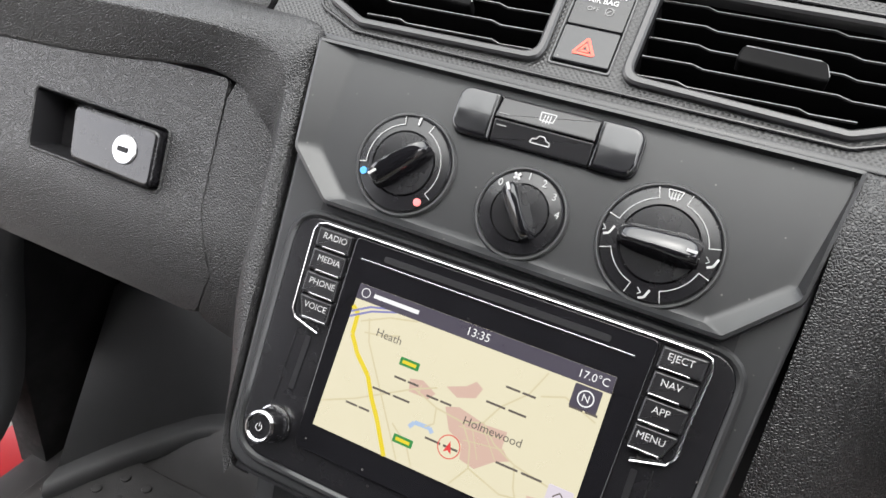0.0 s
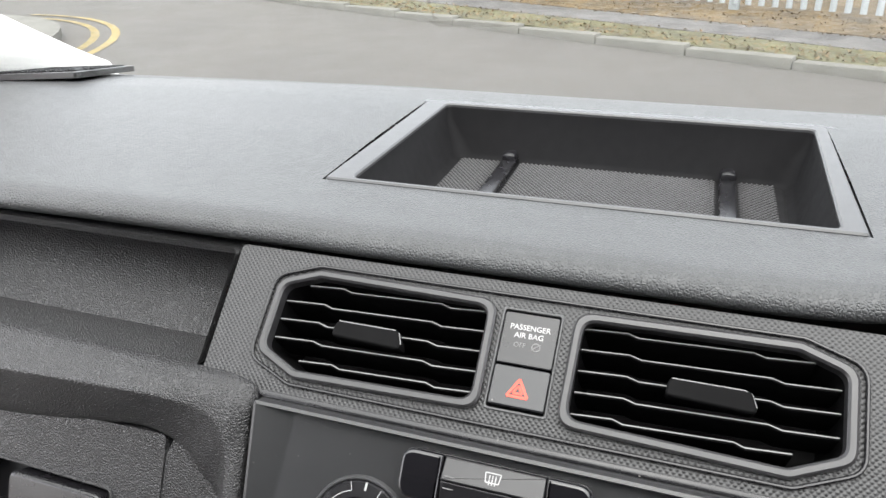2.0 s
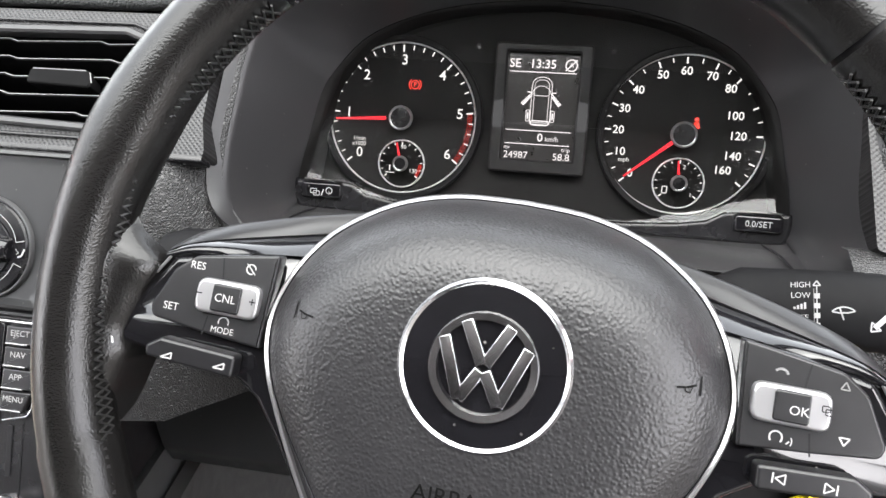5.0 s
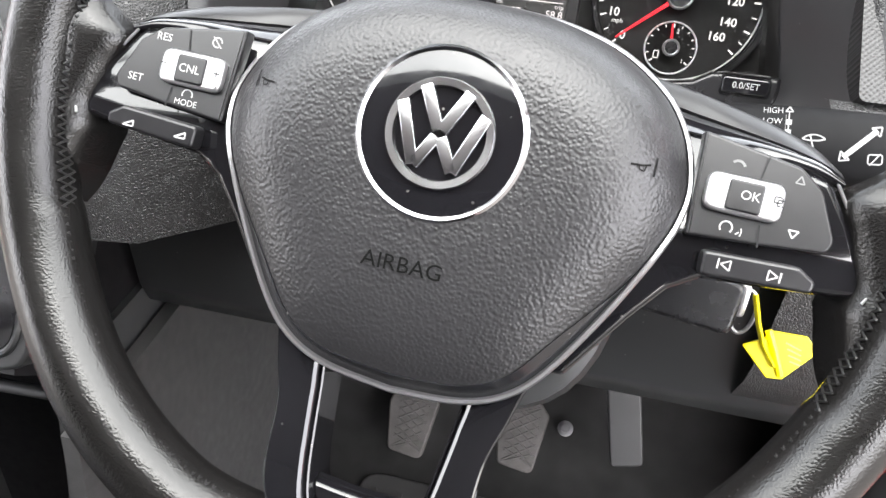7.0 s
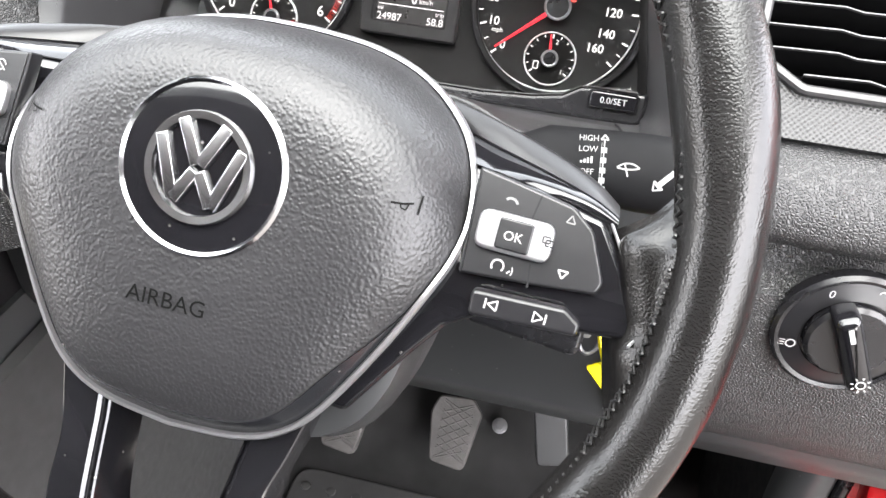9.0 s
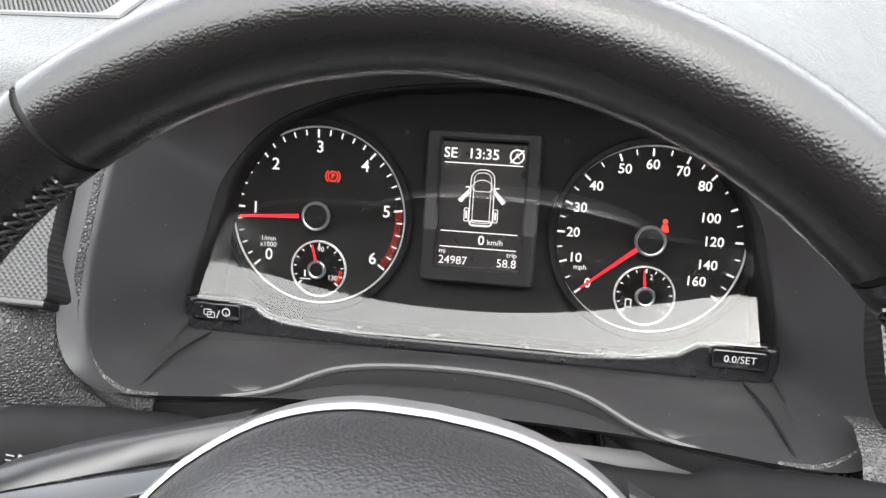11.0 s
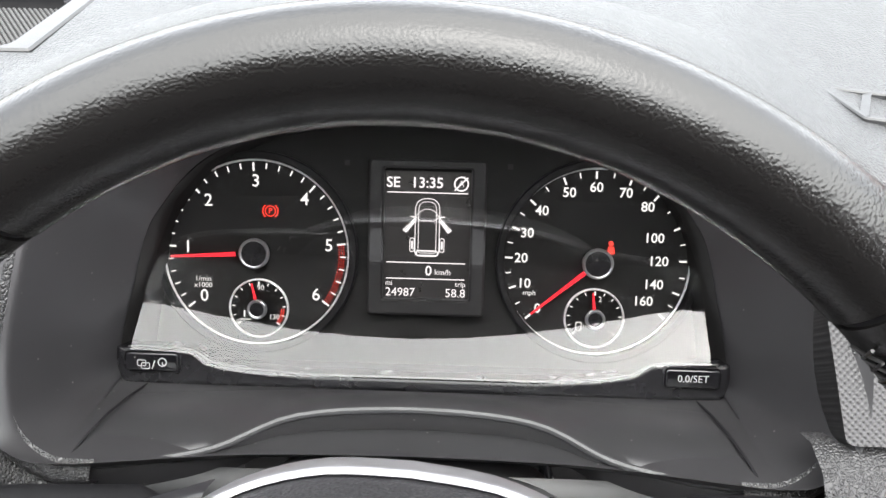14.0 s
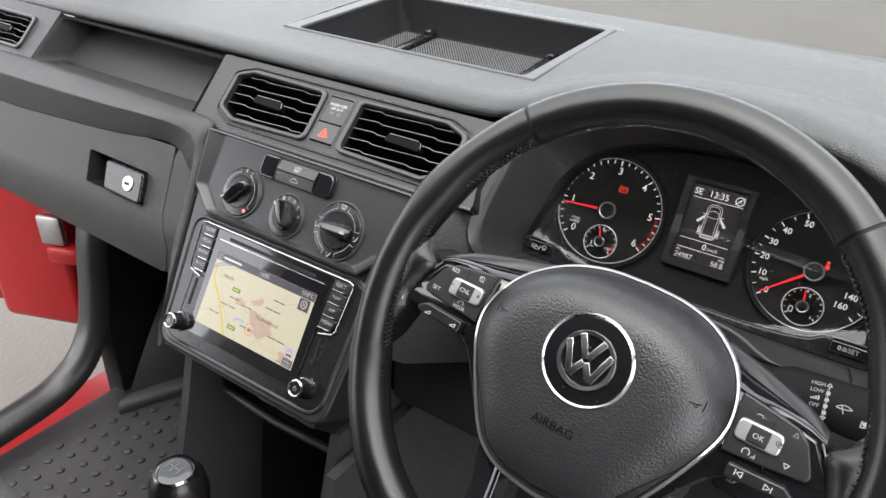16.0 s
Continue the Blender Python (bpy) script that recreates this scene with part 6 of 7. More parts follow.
def badge_bar(p, q, w=0.0042):
    d = (Vector(q) - Vector(p)).normalized()
    nrm = Vector((-d.y, d.x)) * (w / 2)
    pts = [Vector(p) + nrm, Vector(p) - nrm, Vector(q) - nrm, Vector(q) + nrm]
    part("badge_bar", prism([(v.x, v.y + EY) for v in pts], EH + 0.003, EH + 0.0056, 0.0004), BADGE, emblem)


for s in (-1, 1):
    badge_bar((s * 0.0078, 0.0150), (s * 0.0006, 0.0010))
    badge_bar((s * 0.0145, 0.0085), (s * 0.0068, -0.0118))
    badge_bar((s * 0.0068, -0.0118), (s * 0.0008, -0.0012))

# gloss spokes and the button pods

def laid_back(ob):
    """Tilts the upper part of a spoke's piece away from the driver, deepest under the cover."""
    bm = bmesh.new()
    bm.from_mesh(ob.data)
    m = ob.matrix_basis
    whole = ob.name.split(".")[0] != "spoke"
    if not whole:
        for y in (-0.006, -0.004):
            bmesh.ops.bisect_plane(bm, geom=bm.verts[:] + bm.edges[:] + bm.faces[:], plane_co=(0, y, 0), plane_no=(0, 1, 0))
        for x in (-0.100, -0.091, 0.091, 0.100):
            bmesh.ops.bisect_plane(bm, geom=bm.verts[:] + bm.edges[:] + bm.faces[:], plane_co=(x, 0, 0), plane_no=(1, 0, 0))
    back = m.inverted()
    for v in bm.verts:
        p = m @ v.co
        if whole:
            p.z -= 0.005 + 0.10 * (p.y + 0.006)
        else:
            p.z -= 0.005 + 0.10 * max(0.0, p.y + 0.006) + 0.011 * smooth(0.100, 0.084, abs(p.x)) * smooth(-0.006, 0.025, p.y)
        v.co = back @ p
    bm.to_mesh(ob.data)
    bm.free()


wing = [(0.060, 0.030), (0.085, 0.0283), (0.110, 0.0255), (0.1325, 0.0210), (0.142, 0.007), (0.1525, -0.0130), (0.1495, -0.0172), (0.1316, -0.0190), (0.0985, -0.0225), (0.0885, -0.0290), (0.0785, -0.0425), (0.0605, -0.0700), (0.050, -0.070), (0.055, 0.0)]
for s in (-1, 1):
    pts = [(s * x, y) for x, y in wing]
    pts = pts if s > 0 else pts[::-1]
    part("spoke", prism(fillet(pts[::-1], 0.004, 3), base_h - 0.022, base_h - 0.0015, 0.003), GLOSS, wheel, "gloss black side spoke")
    part("spoke_edge", tube([(s * x, y, h) for x, y, h in ((0.1345, 0.0205, base_h - 0.0100), (0.1432, 0.007, base_h - 0.0085), (0.1532, -0.0125, base_h - 0.0055), (0.1497, -0.0176, base_h - 0.0025))], 0.0006, 6), SATIN, wheel, "thin chrome outer edge")
    rows = []
    for k in range(33):
        y = -0.056 + 0.108 * k / 32
        xr = math.sqrt(RIM_R ** 2 - y * y)
        xw = lerp([(-0.056, 0.1605), (-0.048, 0.1555), (-0.040, 0.1525), (-0.030, 0.150), (-0.022, 0.1475), (-0.0125, 0.149), (0.006, 0.143), (0.0135, 0.1395), (0.018, 0.1405), (0.022, 0.1455), (0.028, 0.1520), (0.036, 0.1570), (0.045, 0.1600), (0.052, 0.1615)], y)
        rows.append([(s * x, y, h) for x, h in ((xw - 0.004, -0.045 + 0.019 * smooth(0.005, 0.032, y)), (xw - 0.002, -0.028 + 0.004 * smooth(0.005, 0.032, y)), (xw, -0.0205), (xw + 0.3 * (xr - xw), -0.0180), (xw + 0.55 * (xr - xw), -0.0140), (xr - 0.0095, -0.0088), (xr - 0.004, -0.0050), (xr, -0.0048))])
    part("spoke_root", sheet(rows), LEATHER, wheel, "smooth leather thumb rest", 70)
    lines = [spline([(s * x, y, h) for x, y, h in pts], 25) for pts in (
        ((0.072, 0.0302, -0.045), (0.085, 0.0286, -0.0365), (0.100, 0.0270, -0.0290), (0.1215, 0.0232, -0.0268), (0.1365, 0.0190, -0.0265)),
        ((0.066, 0.0425, -0.066), (0.085, 0.0375, -0.0535), (0.100, 0.0340, -0.0440), (0.115, 0.0303, -0.0345), (0.128, 0.0265, -0.0285), (0.1365, 0.0225, -0.0280)),
        ((0.064, 0.0520, -0.072), (0.085, 0.0465, -0.0580), (0.100, 0.0422, -0.0510), (0.115, 0.0372, -0.0430), (0.128, 0.0318, -0.0385), (0.1365, 0.0262, -0.0370)))]
    low_line, mid_line, high_line = lines
    band = [[a.lerp(b, t) + Vector((0, 0, 0.0020 * math.sin(math.pi * t))) for a, b in zip(low_line, mid_line)] for t in (0, 0.2, 0.4, 0.6, 0.8, 1.0)]
    band.insert(0, [p + Vector((0, 0.0005, -0.006)) for p in low_line])
    part("spoke_band", sheet(band), GLOSS, wheel, "gloss black upper band", 60)
    band = [[a.lerp(b, t) + Vector((0, 0, 0.0012 * math.sin(math.pi * t) + (0.0006 if t else -0.0008))) for a, b in zip(mid_line, high_line)] for t in (0, 0.06, 0.3, 0.6, 0.85, 0.97)]
    band.append([p + Vector((0, 0.0004, -0.0005)) for p in high_line])
    band.append([p + Vector((0, 0.0010, -0.010)) for p in high_line])
    part("spoke_trim", sheet(band), SATINDARK, wheel, "satin dark upper trim", 40)
    pod_pts = [(0.0868, 0.0284), (0.0985, 0.0266), (0.1210, 0.0228), (0.1292, 0.0165), (0.1365, 0.0005), (0.1350, -0.0038), (0.1130, -0.0063), (0.0885, -0.0084)]
    pod = part("button_pod", prism(fillet([(s * x, y) for x, y in (pod_pts if s < 0 else pod_pts[::-1])], [0.001, 0.004, 0.006, 0.006, 0.004, 0.004, 0.004, 0.001] if s < 0 else [0.001, 0.004, 0.004, 0.004, 0.006, 0.006, 0.004, 0.001], 5), base_h - 0.004, base_h + 0.0025, 0.0012), BUTTON, wheel, "black button pod")
    h = base_h + 0.0028
    part("split_line", stroke(stroke(bmesh.new(), [(s * 0.1095, 0.0238), (s * 0.1082, 0.0155)], 0.0006, h), [(s * 0.1115, 0.0005), (s * 0.1125, -0.0072)], 0.0006, h), DARK, pod)
    rocker = part("rocker", prism(rrect(0.0262, 0.0134, 0.0040, s * 0.1040, 0.0086), h - 0.001, h + 0.0028, 0.0015), SATIN, wheel, "silver rocker frame")
    key = part("centre_key", prism(rrect(0.0118, 0.0106, 0.0012, s * 0.1040, 0.0086), h, h + 0.0038, 0.0008), BUTTON, rocker)
    words("OK" if s > 0 else "CNL", 0.0044, WHITE, key, s * 0.1040, 0.0086, h + 0.0040, turn=0)
    low_pts = [(0.0950, -0.0118), (0.1265, -0.0102), (0.1325, -0.0140), (0.1322, -0.0182), (0.0955, -0.0207)]
    low = part("lower_key", prism(fillet([(s * x, y) for x, y in (low_pts if s < 0 else low_pts[::-1])], 0.002, 4), base_h - 0.004, base_h + 0.003, 0.0015), BUTTON, wheel, "black lower rocker key")
    h2 = base_h + 0.0032
    if s < 0:
        words("RES", 0.0042, WHITE, pod, -0.1195, 0.0190, h)
        words("SET", 0.0042, WHITE, pod, -0.1275, 0.0015, h)
        words("MODE", 0.0034, WHITE, pod, -0.1045, -0.0042, h)
        part("mode_symbol", stroke(bmesh.new(), arc(-0.1045, -0.0010, 0.0021, -20, 200, 10), 0.0005, h), WHITE, pod)
        bm = stroke(bmesh.new(), arc(-0.0975, 0.0212, 0.0019, 0, 300, 12), 0.0005, h)
        stroke(bm, [(-0.0995, 0.0232), (-0.0955, 0.0192)], 0.0004, h)
        part("limiter_symbol", bm, WHITE, pod)
        bm = stroke(bmesh.new(), [(-0.0945, 0.0092), (-0.0921, 0.0092)], 0.0005, h + 0.003)
        stroke(bm, [(-0.0933, 0.0080), (-0.0933, 0.0104)], 0.0005, h + 0.003)
        stroke(bm, [(-0.1165, 0.0092), (-0.1142, 0.0092)], 0.0005, h + 0.003)
        part("plus_minus", bm, BUTTON, rocker)
        for x in (-0.123, -0.101):
            bm = stroke(bmesh.new(), [(x - 0.0022, -0.0175), (x + 0.0022, -0.0175), (x + 0.0022, -0.0152)], 0.0006, h2, True)
            part("volume_symbol", bm, WHITE, low)
    else:
        part("phone_symbol", stroke(bmesh.new(), arc(0.100, 0.0180, 0.0024, 20, 140, 8), 0.0009, h), FADED, pod)
        bm = stroke(bmesh.new(), arc(0.1010, -0.0028, 0.0021, -40, 220, 12), 0.0006, h)
        stroke(bm, [(0.1045, -0.0045), (0.1055, -0.0035)], 0.0005, h)
        stroke(bm, arc(0.1035, -0.0035, 0.0028, -30, 30, 5), 0.0004, h)
        part("voice_symbol", bm, WHITE, pod)
        part("up_symbol", stroke(bmesh.new(), [(0.1195, 0.0172), (0.1225, 0.0172), (0.121, 0.0198)], 0.0005, h, True), FADED, pod)
        part("down_symbol", stroke(bmesh.new(), [(0.1210, 0.0012), (0.1244, 0.0012), (0.1227, -0.0014)], 0.0005, h, True), WHITE, pod)
        bm = stroke(bmesh.new(), rrect(0.0026, 0.002, 0.0003, 0.1148, 0.0100), 0.0004, h + 0.003, True)
        stroke(bm, rrect(0.0026, 0.002, 0.0003, 0.1160, 0.0090), 0.0004, h + 0.003, True)
        part("window_symbol", bm, BUTTON, rocker)
        for x, q in ((0.1025, -1), (0.1190, 1)):
            bm = stroke(bmesh.new(), [(x - q * 0.002, -0.0135), (x - q * 0.002, -0.0170), (x + q * 0.0012, -0.0152)], 0.0005, h2, True)
            stroke(bm, [(x + q * 0.002, -0.0135), (x + q * 0.002, -0.0170)], 0.0006, h2)
            part("skip_symbol", bm, WHITE, low)
for ob in wheel.children_recursive:
    if ob.name.split(".")[0] in ("spoke", "button_pod", "rocker", "split_line", "centre_key", "up_symbol", "down_symbol", "phone_symbol", "voice_symbol", "mode_symbol", "limiter_symbol", "plus_minus", "window_symbol") or (ob.name.startswith("lettering") and abs(ob.matrix_local.translation.x) > 0.09):
        laid_back(ob)


# lower spoke: a gloss frame round a dark opening
def half_loop(pts, n=40):
    """A closed loop, the same on both sides of the middle line."""
    right = [(p.x, p.y) for p in spline([(x, y, 0) for x, y in pts], n)]
    return (right + [(-x, y) for x, y in right[-2:0:-1]])[::-1]


def swept_up(bm):
    """Lifts the foot of the lower spoke with the rim."""
    for v in bm.verts:
        v.co.z += 0.011 * smooth(-0.075, -0.15, v.co.y)
    return bm


lo = half_loop([(0.0, -0.062), (0.030, -0.062), (0.0495, -0.066), (0.0470, -0.086), (0.0415, -0.106), (0.0400, -0.126), (0.0360, -0.1405), (0.0265, -0.1520), (0.012, -0.1565), (0.0, -0.1572)])
lo_in = half_loop([(0.0, -0.083), (0.020, -0.083), (0.0272, -0.085), (0.0262, -0.098), (0.0245, -0.112), (0.0222, -0.128), (0.0195, -0.1385), (0.0145, -0.1452), (0.007, -0.1472), (0.0, -0.1475)])
lip = inset(lo_in, -0.0022)
part("lower_spoke", swept_up(rings([[(x, y, base_h - 0.03) for x, y in lo], [(x, y, base_h - 0.0030) for x, y in lo], [(x, y, base_h - 0.0020) for x, y in inset(lo, 0.0003)], [(x, y, base_h - 0.0015) for x, y in inset(lo, 0.0010)],
                                    [(x, y, base_h - 0.0015) for x, y in inset(lip, -0.0012)], [(x, y, base_h - 0.0025) for x, y in lip], [(x, y, base_h - 0.006) for x, y in inset(lip, 0.0010)]], cap_last=False)), GLOSS, wheel, "gloss black lower spoke", 30)
part("spoke_lip", swept_up(surround(inset(lip, 0.0009), lo_in, base_h - 0.030, base_h - 0.0042, 0.0008)), GLOSS, wheel, "gloss black inner lip", 30)
rows = []
for k in range(13):
    t = k / 12
    y, h = -0.1330 - 0.0140 * t, base_h - 0.0120 + 0.0030 * t - (0.006 if k == 0 else 0.0006 if k == 1 else 0)
    half_w = lerp([(-0.1475, 0.006), (-0.1455, 0.0135), (-0.1385, 0.0190), (-0.133, 0.0208)], y)
    rows.append([(half_w * q / 8, y - 0.0012 * (1 - (q / 8) ** 2), h) for q in range(-8, 9)])
part("spoke_insert", swept_up(sheet(rows)), GLOSS, wheel, "gloss black curved foot of the opening", 60)
part("rim_foot", swept_up(tube([(p.x, p.y, base_h - 0.0065) for p in spline([(-0.040, -0.118, 0), (-0.0392, -0.134, 0), (-0.0325, -0.1480, 0), (-0.0200, -0.1565, 0), (0, -0.1590, 0), (0.0200, -0.1565, 0), (0.0325, -0.1480, 0), (0.0392, -0.134, 0), (0.040, -0.118, 0)], 40)], 0.0011, 6)), SATINDARK, wheel)
part("hub_boss", lathe([(0.052, -0.085), (0.050, -0.060), (0.045, -0.03)], 48), DARK, wheel, "black hub behind the spokes")

# ---- stalks, key, pedals ----
def stalk(name, a, b, label):
    a, b = Vector(a), Vector(b)
    root = thing(name, Matrix.Translation(a), label, "control stalk", "column stalks")
    d = b - a
    path = [d * t for t in (0, 0.12, 0.3, 0.38, 0.7, 0.92, 1.0)]
    part("arm", tube(path, [0.011, 0.010, 0.011, 0.0165, 0.0185, 0.018, 0.014], 24, flat=0.6, up=(0, -0.55, 0.83)), STALKBLACK, root, "satin black moulded lever")
    return root, d


wiper, d = stalk("wiper_stalk", (0.055, -0.165, 1.190), (0.192, -0.185, 1.205), "black wiper stalk with white symbols")
STF = Matrix.Translation(Vector((-0.055, 0.165, -1.190))) @ face((0.145, -0.1945, 1.2125), 34, -6)
pl = part("print", bar(bmesh.new(), -0.0135, -0.009, -0.0135, 0.009, 0.0004, 0.0), FADED, wiper, m=STF)
for s, y in (("HIGH", 0.0105), ("LOW", 0.0060), ("OFF", -0.0035), ("1x", -0.0080)):
    words(s, 0.0034, WHITE, pl, -0.019, y, 0.0006)
for k in range(4):
    part("interval_bar", bar(bmesh.new(), -0.0215 + 0.0014 * k, 0.0002, -0.0215 + 0.0014 * k, 0.0012 + 0.0006 * k, 0.0009, 0.0006), WHITE, pl)
bm = stroke(bmesh.new(), [(-0.0125, -0.010), (-0.0125, 0.0105)], 0.0005, 0.0006)
for y, q in ((0.0122, 1), (-0.0115, -1)):
    stroke(bm, [(-0.0140, y - q * 0.002), (-0.0110, y - q * 0.002), (-0.0125, y)], 0.0006, 0.0006, True)
for k in range(4):
    bar(bm, -0.0137, -0.0068 + 0.0042 * k, -0.0113, -0.0068 + 0.0042 * k, 0.0022, 0.0007)
part("speed_arrow", bm, WHITE, pl)
bm = stroke(bmesh.new(), arc(-0.002, -0.0055, 0.0065, 45, 135, 8) + [(-0.0038, -0.0015), (-0.0002, -0.0015)], 0.0006, 0.0006, True)
stroke(bm, [(-0.002, -0.0045), (-0.0035, 0.0005)], 0.0006, 0.0006)
part("wiper_symbol", bm, WHITE, pl)
bm = stroke(bmesh.new(), [(0.010, -0.008), (0.0225, 0.0035)], 0.0022, 0.0006)
for x, y, q in ((0.0242, 0.005, 1), (0.0085, -0.0095, -1)):
    stroke(bm, [(x, y), (x - q * 0.004, y - q * 0.0005), (x - q * 0.0005, y - q * 0.004)], 0.0006, 0.0006, True)
part("wash_arrow", bm, WHITE, pl)
bm = stroke(bmesh.new(), rrect(0.0055, 0.004, 0.001, 0.0225, -0.0085), 0.0005, 0.0006, True)
stroke(bm, [(0.0205, -0.011), (0.0245, -0.006)], 0.0005, 0.0006)
part("rear_wash_symbol", bm, WHITE, pl)
indicator, d = stalk("indicator_stalk", (-0.05, -0.165, 1.186), (-0.182, -0.185, 1.1955), "black indicator stalk with white symbols")
pl = part("print", bar(bmesh.new(), 0.02, -0.012, 0.022, -0.012, 0.0004, 0.0), FADED, indicator, m=Matrix.Translation(Vector((0.05, 0.165, -1.186))) @ face((-0.138, -0.1945, 1.2058), 34, 4))
bm = stroke(bmesh.new(), arc(-0.017, -0.003, 0.0028, -90, 90, 8), 0.0007, 0.0006, True)
for y in (-0.002, 0, 0.002):
    stroke(bm, [(-0.0225, -0.003 + y), (-0.019, -0.003 + y)], 0.0005, 0.0006)
part("beam_symbol", bm, WHITE, pl)
for q in (-1, 1):
    part("turn_arrow", stroke(bmesh.new(), [(0.004 + q * 0.001, -0.0065), (0.004 + q * 0.001, -0.0035), (0.004 + q * 0.003, -0.0035), (0.004 + q * 0.003, -0.002), (0.004 + q * 0.006, -0.005), (0.004 + q * 0.003, -0.008), (0.004 + q * 0.003, -0.0065)], 0.0005, 0.0006, True), WHITE, pl)

key = thing("ignition_key", face((0.112, -0.180, 1.105), 28, 5), "black flip car key in the ignition with a ring", "key")
part("key_head", prism(fillet([(-0.030, -0.0135), (0.032, -0.0165), (0.033, 0.013), (-0.018, 0.016), (-0.033, 0.004)], 0.006, 4), -0.006, 0.006, 0.003), BLACK, key, "black plastic key head")
part("badge", lathe([(0.005, 0.005), (0.005, 0.0064), (0.0043, 0.0066)], 24, -0.0185, 0.0005), STEEL, key, "small round silver badge")
part("ring_lug", box(0.033, 0.004, 0, 0.006, 0.018, 0.009, 0.002), SATIN, key)
part("key_ring", tube([(0.036 + 0.006 * math.cos(a), -0.002 + 0.012 * math.sin(a), 0) for a in [2 * math.pi * k / 24 for k in range(24)]], 0.0012, 8, closed=True), STEEL, key, "steel key ring")
for q in (-1, 1):
    part("badge_mark", stroke(bmesh.new(), [(-0.0185 + q * 0.003, 0.0035), (-0.0185 + q * 0.0014, -0.003), (-0.0185, 0.0005)], 0.0007, 0.0067), BLACK, key)
part("blade", box(-0.045, 0, -0.004, 0.05, 0.008, 0.0025), STEEL, key)
tag = thing("key_tag", face((0.162, -0.199, 1.096), 28, 8) @ Matrix.Scale(0.84, 4), "bright yellow plastic key tag", "key tag")
part("strap", tube([(-0.020, 0.026, 0), (-0.013, 0.010, 0.002), (-0.006, -0.002, 0.003), (0.004, -0.012, 0.002)], 0.0032, 10, flat=0.5), YELLOW, tag)
part("label", prism(fillet([(-0.017, -0.006), (0.003, -0.021), (0.012, -0.019), (0.026, 0.004), (0.017, 0.011), (-0.004, 0.008), (-0.006, 0.002)], 0.0015, 3), -0.001, 0.002, 0.0008), YELLOW, tag)
part("fold", tube([(-0.006, 0.008, 0.002), (0.002, -0.004, 0.0035), (0.010, -0.017, 0.002)], 0.0022, 8), YELLOW, tag)
for k in range(4):
    part("print_bar", bar(bmesh.new(), 0.006 + 0.002 * k, 0.004 - 0.0035 * k, 0.016 + 0.001 * k, 0.002 - 0.003 * k, 0.0008, 0.0023), FADED, tag)
module = thing("knee_socket_panel", face((0.188, -0.150, 1.112), 10), "black panel with a small lit slot", "switch panel")
part("body", prism(rrect(0.045, 0.03, 0.004), -0.02, 0.004, 0.002), BLACK, module)
part("slot", prism(rrect(0.022, 0.004, 0.001, 0.004, 0.006), 0, 0.0048), SATIN, module)

for px, py, pz in ((-0.112, 0.120, 0.545), (0.040, 0.128, 0.555)):
    pedal = thing("pedal", face((px, py, pz), 50), "worn ribbed rubber pedal pad", "pedal", "foot pedals")
    part("pad", prism(fillet([(-0.026, -0.044), (0.022, -0.05), (0.034, 0.03), (0.018, 0.048), (-0.028, 0.044), (-0.036, 0.02)], 0.01, 4), -0.012, 0.004, 0.003), PEDALRUBBER, pedal, "grey worn rubber pad")
    for k in range(-3, 4):
        for q in (-1, 1):
            p0, p1 = Vector((-0.024 + 0.004, 0.012 * k - q * 0.014, 0.0042)), Vector((0.022, 0.012 * k + q * 0.014, 0.0042))
            p0.y, p1.y = max(-0.04, min(0.04, p0.y)), max(-0.04, min(0.04, p1.y))
            part("rib", tube([p0, p1], 0.0014, 6), PEDALRUBBER, pedal)
    part("arm", tube([(0, 0.0, -0.01), (0.002, 0.06, -0.02), (0.005, 0.25, -0.1)], 0.009, 10), BLACK, pedal, "black steel arm")


# ---- cabin round the dashboard ----
def block(name, pts, x0, x1, mat, kind="structure", label="", category=""):
    return solid(name, wall_prism(pts, x0, x1), mat, label, category, kind=kind)


block("floor", [(-1.35, 0.44), (-1.35, 0.525), (0.03, 0.525), (0.12, 0.57), (0.22, 0.72), (0.26, 0.80), (0.30, 0.80), (0.30, 0.44)], -1.04, -0.24, TOE, label="grey cabin floor rising to the toe board", category="floor")
block("floor_driver", [(-1.35, 0.40), (-1.35, 0.455), (0.10, 0.455), (0.17, 0.50), (0.24, 0.62), (0.26, 0.80), (0.30, 0.80), (0.30, 0.40)], -0.24, 0.40, CARPET, label="black felt driver footwell floor", category="floor")
block("bulkhead", [(0.24, 0.78), (0.24, 1.24), (0.30, 1.24), (0.30, 0.78)], -1.08, 0.42, CARPET, label="dark felt bulkhead under the dash", category="wall")
# moulded toe panel on the passenger's side, with a rolled lower lip
low = spline([(-0.965, -0.075, 0.540), (-0.935, -0.01, 0.540), (-0.895, 0.06, 0.542), (-0.84, 0.115, 0.548), (-0.72, 0.150, 0.556), (-0.50, 0.160, 0.562)], 30)
high = spline([(-1.005, 0.095, 0.74), (-0.985, 0.135, 0.765), (-0.94, 0.175, 0.785), (-0.86, 0.20, 0.80), (-0.72, 0.215, 0.81), (-0.50, 0.22, 0.82)], 30)
rows = [[p + Vector((0.012, -0.022, -0.012)) for p in low], [p + Vector((0.010, -0.026, 0.004)) for p in low], [p + Vector((0.004, -0.016, 0.014)) for p in low]]
rows += [[p.lerp(q, t) + Vector((0.012, -0.016, 0.0)) * math.sin(math.pi * t) for p, q in zip(low, high)] for t in (0.08, 0.2, 0.4, 0.6, 0.8, 1.0)]
solid("toe_panel", sheet(rows), GREY, "smooth grey moulded toe panel with a rolled lip", "trim", kind="structure", sharp=60)
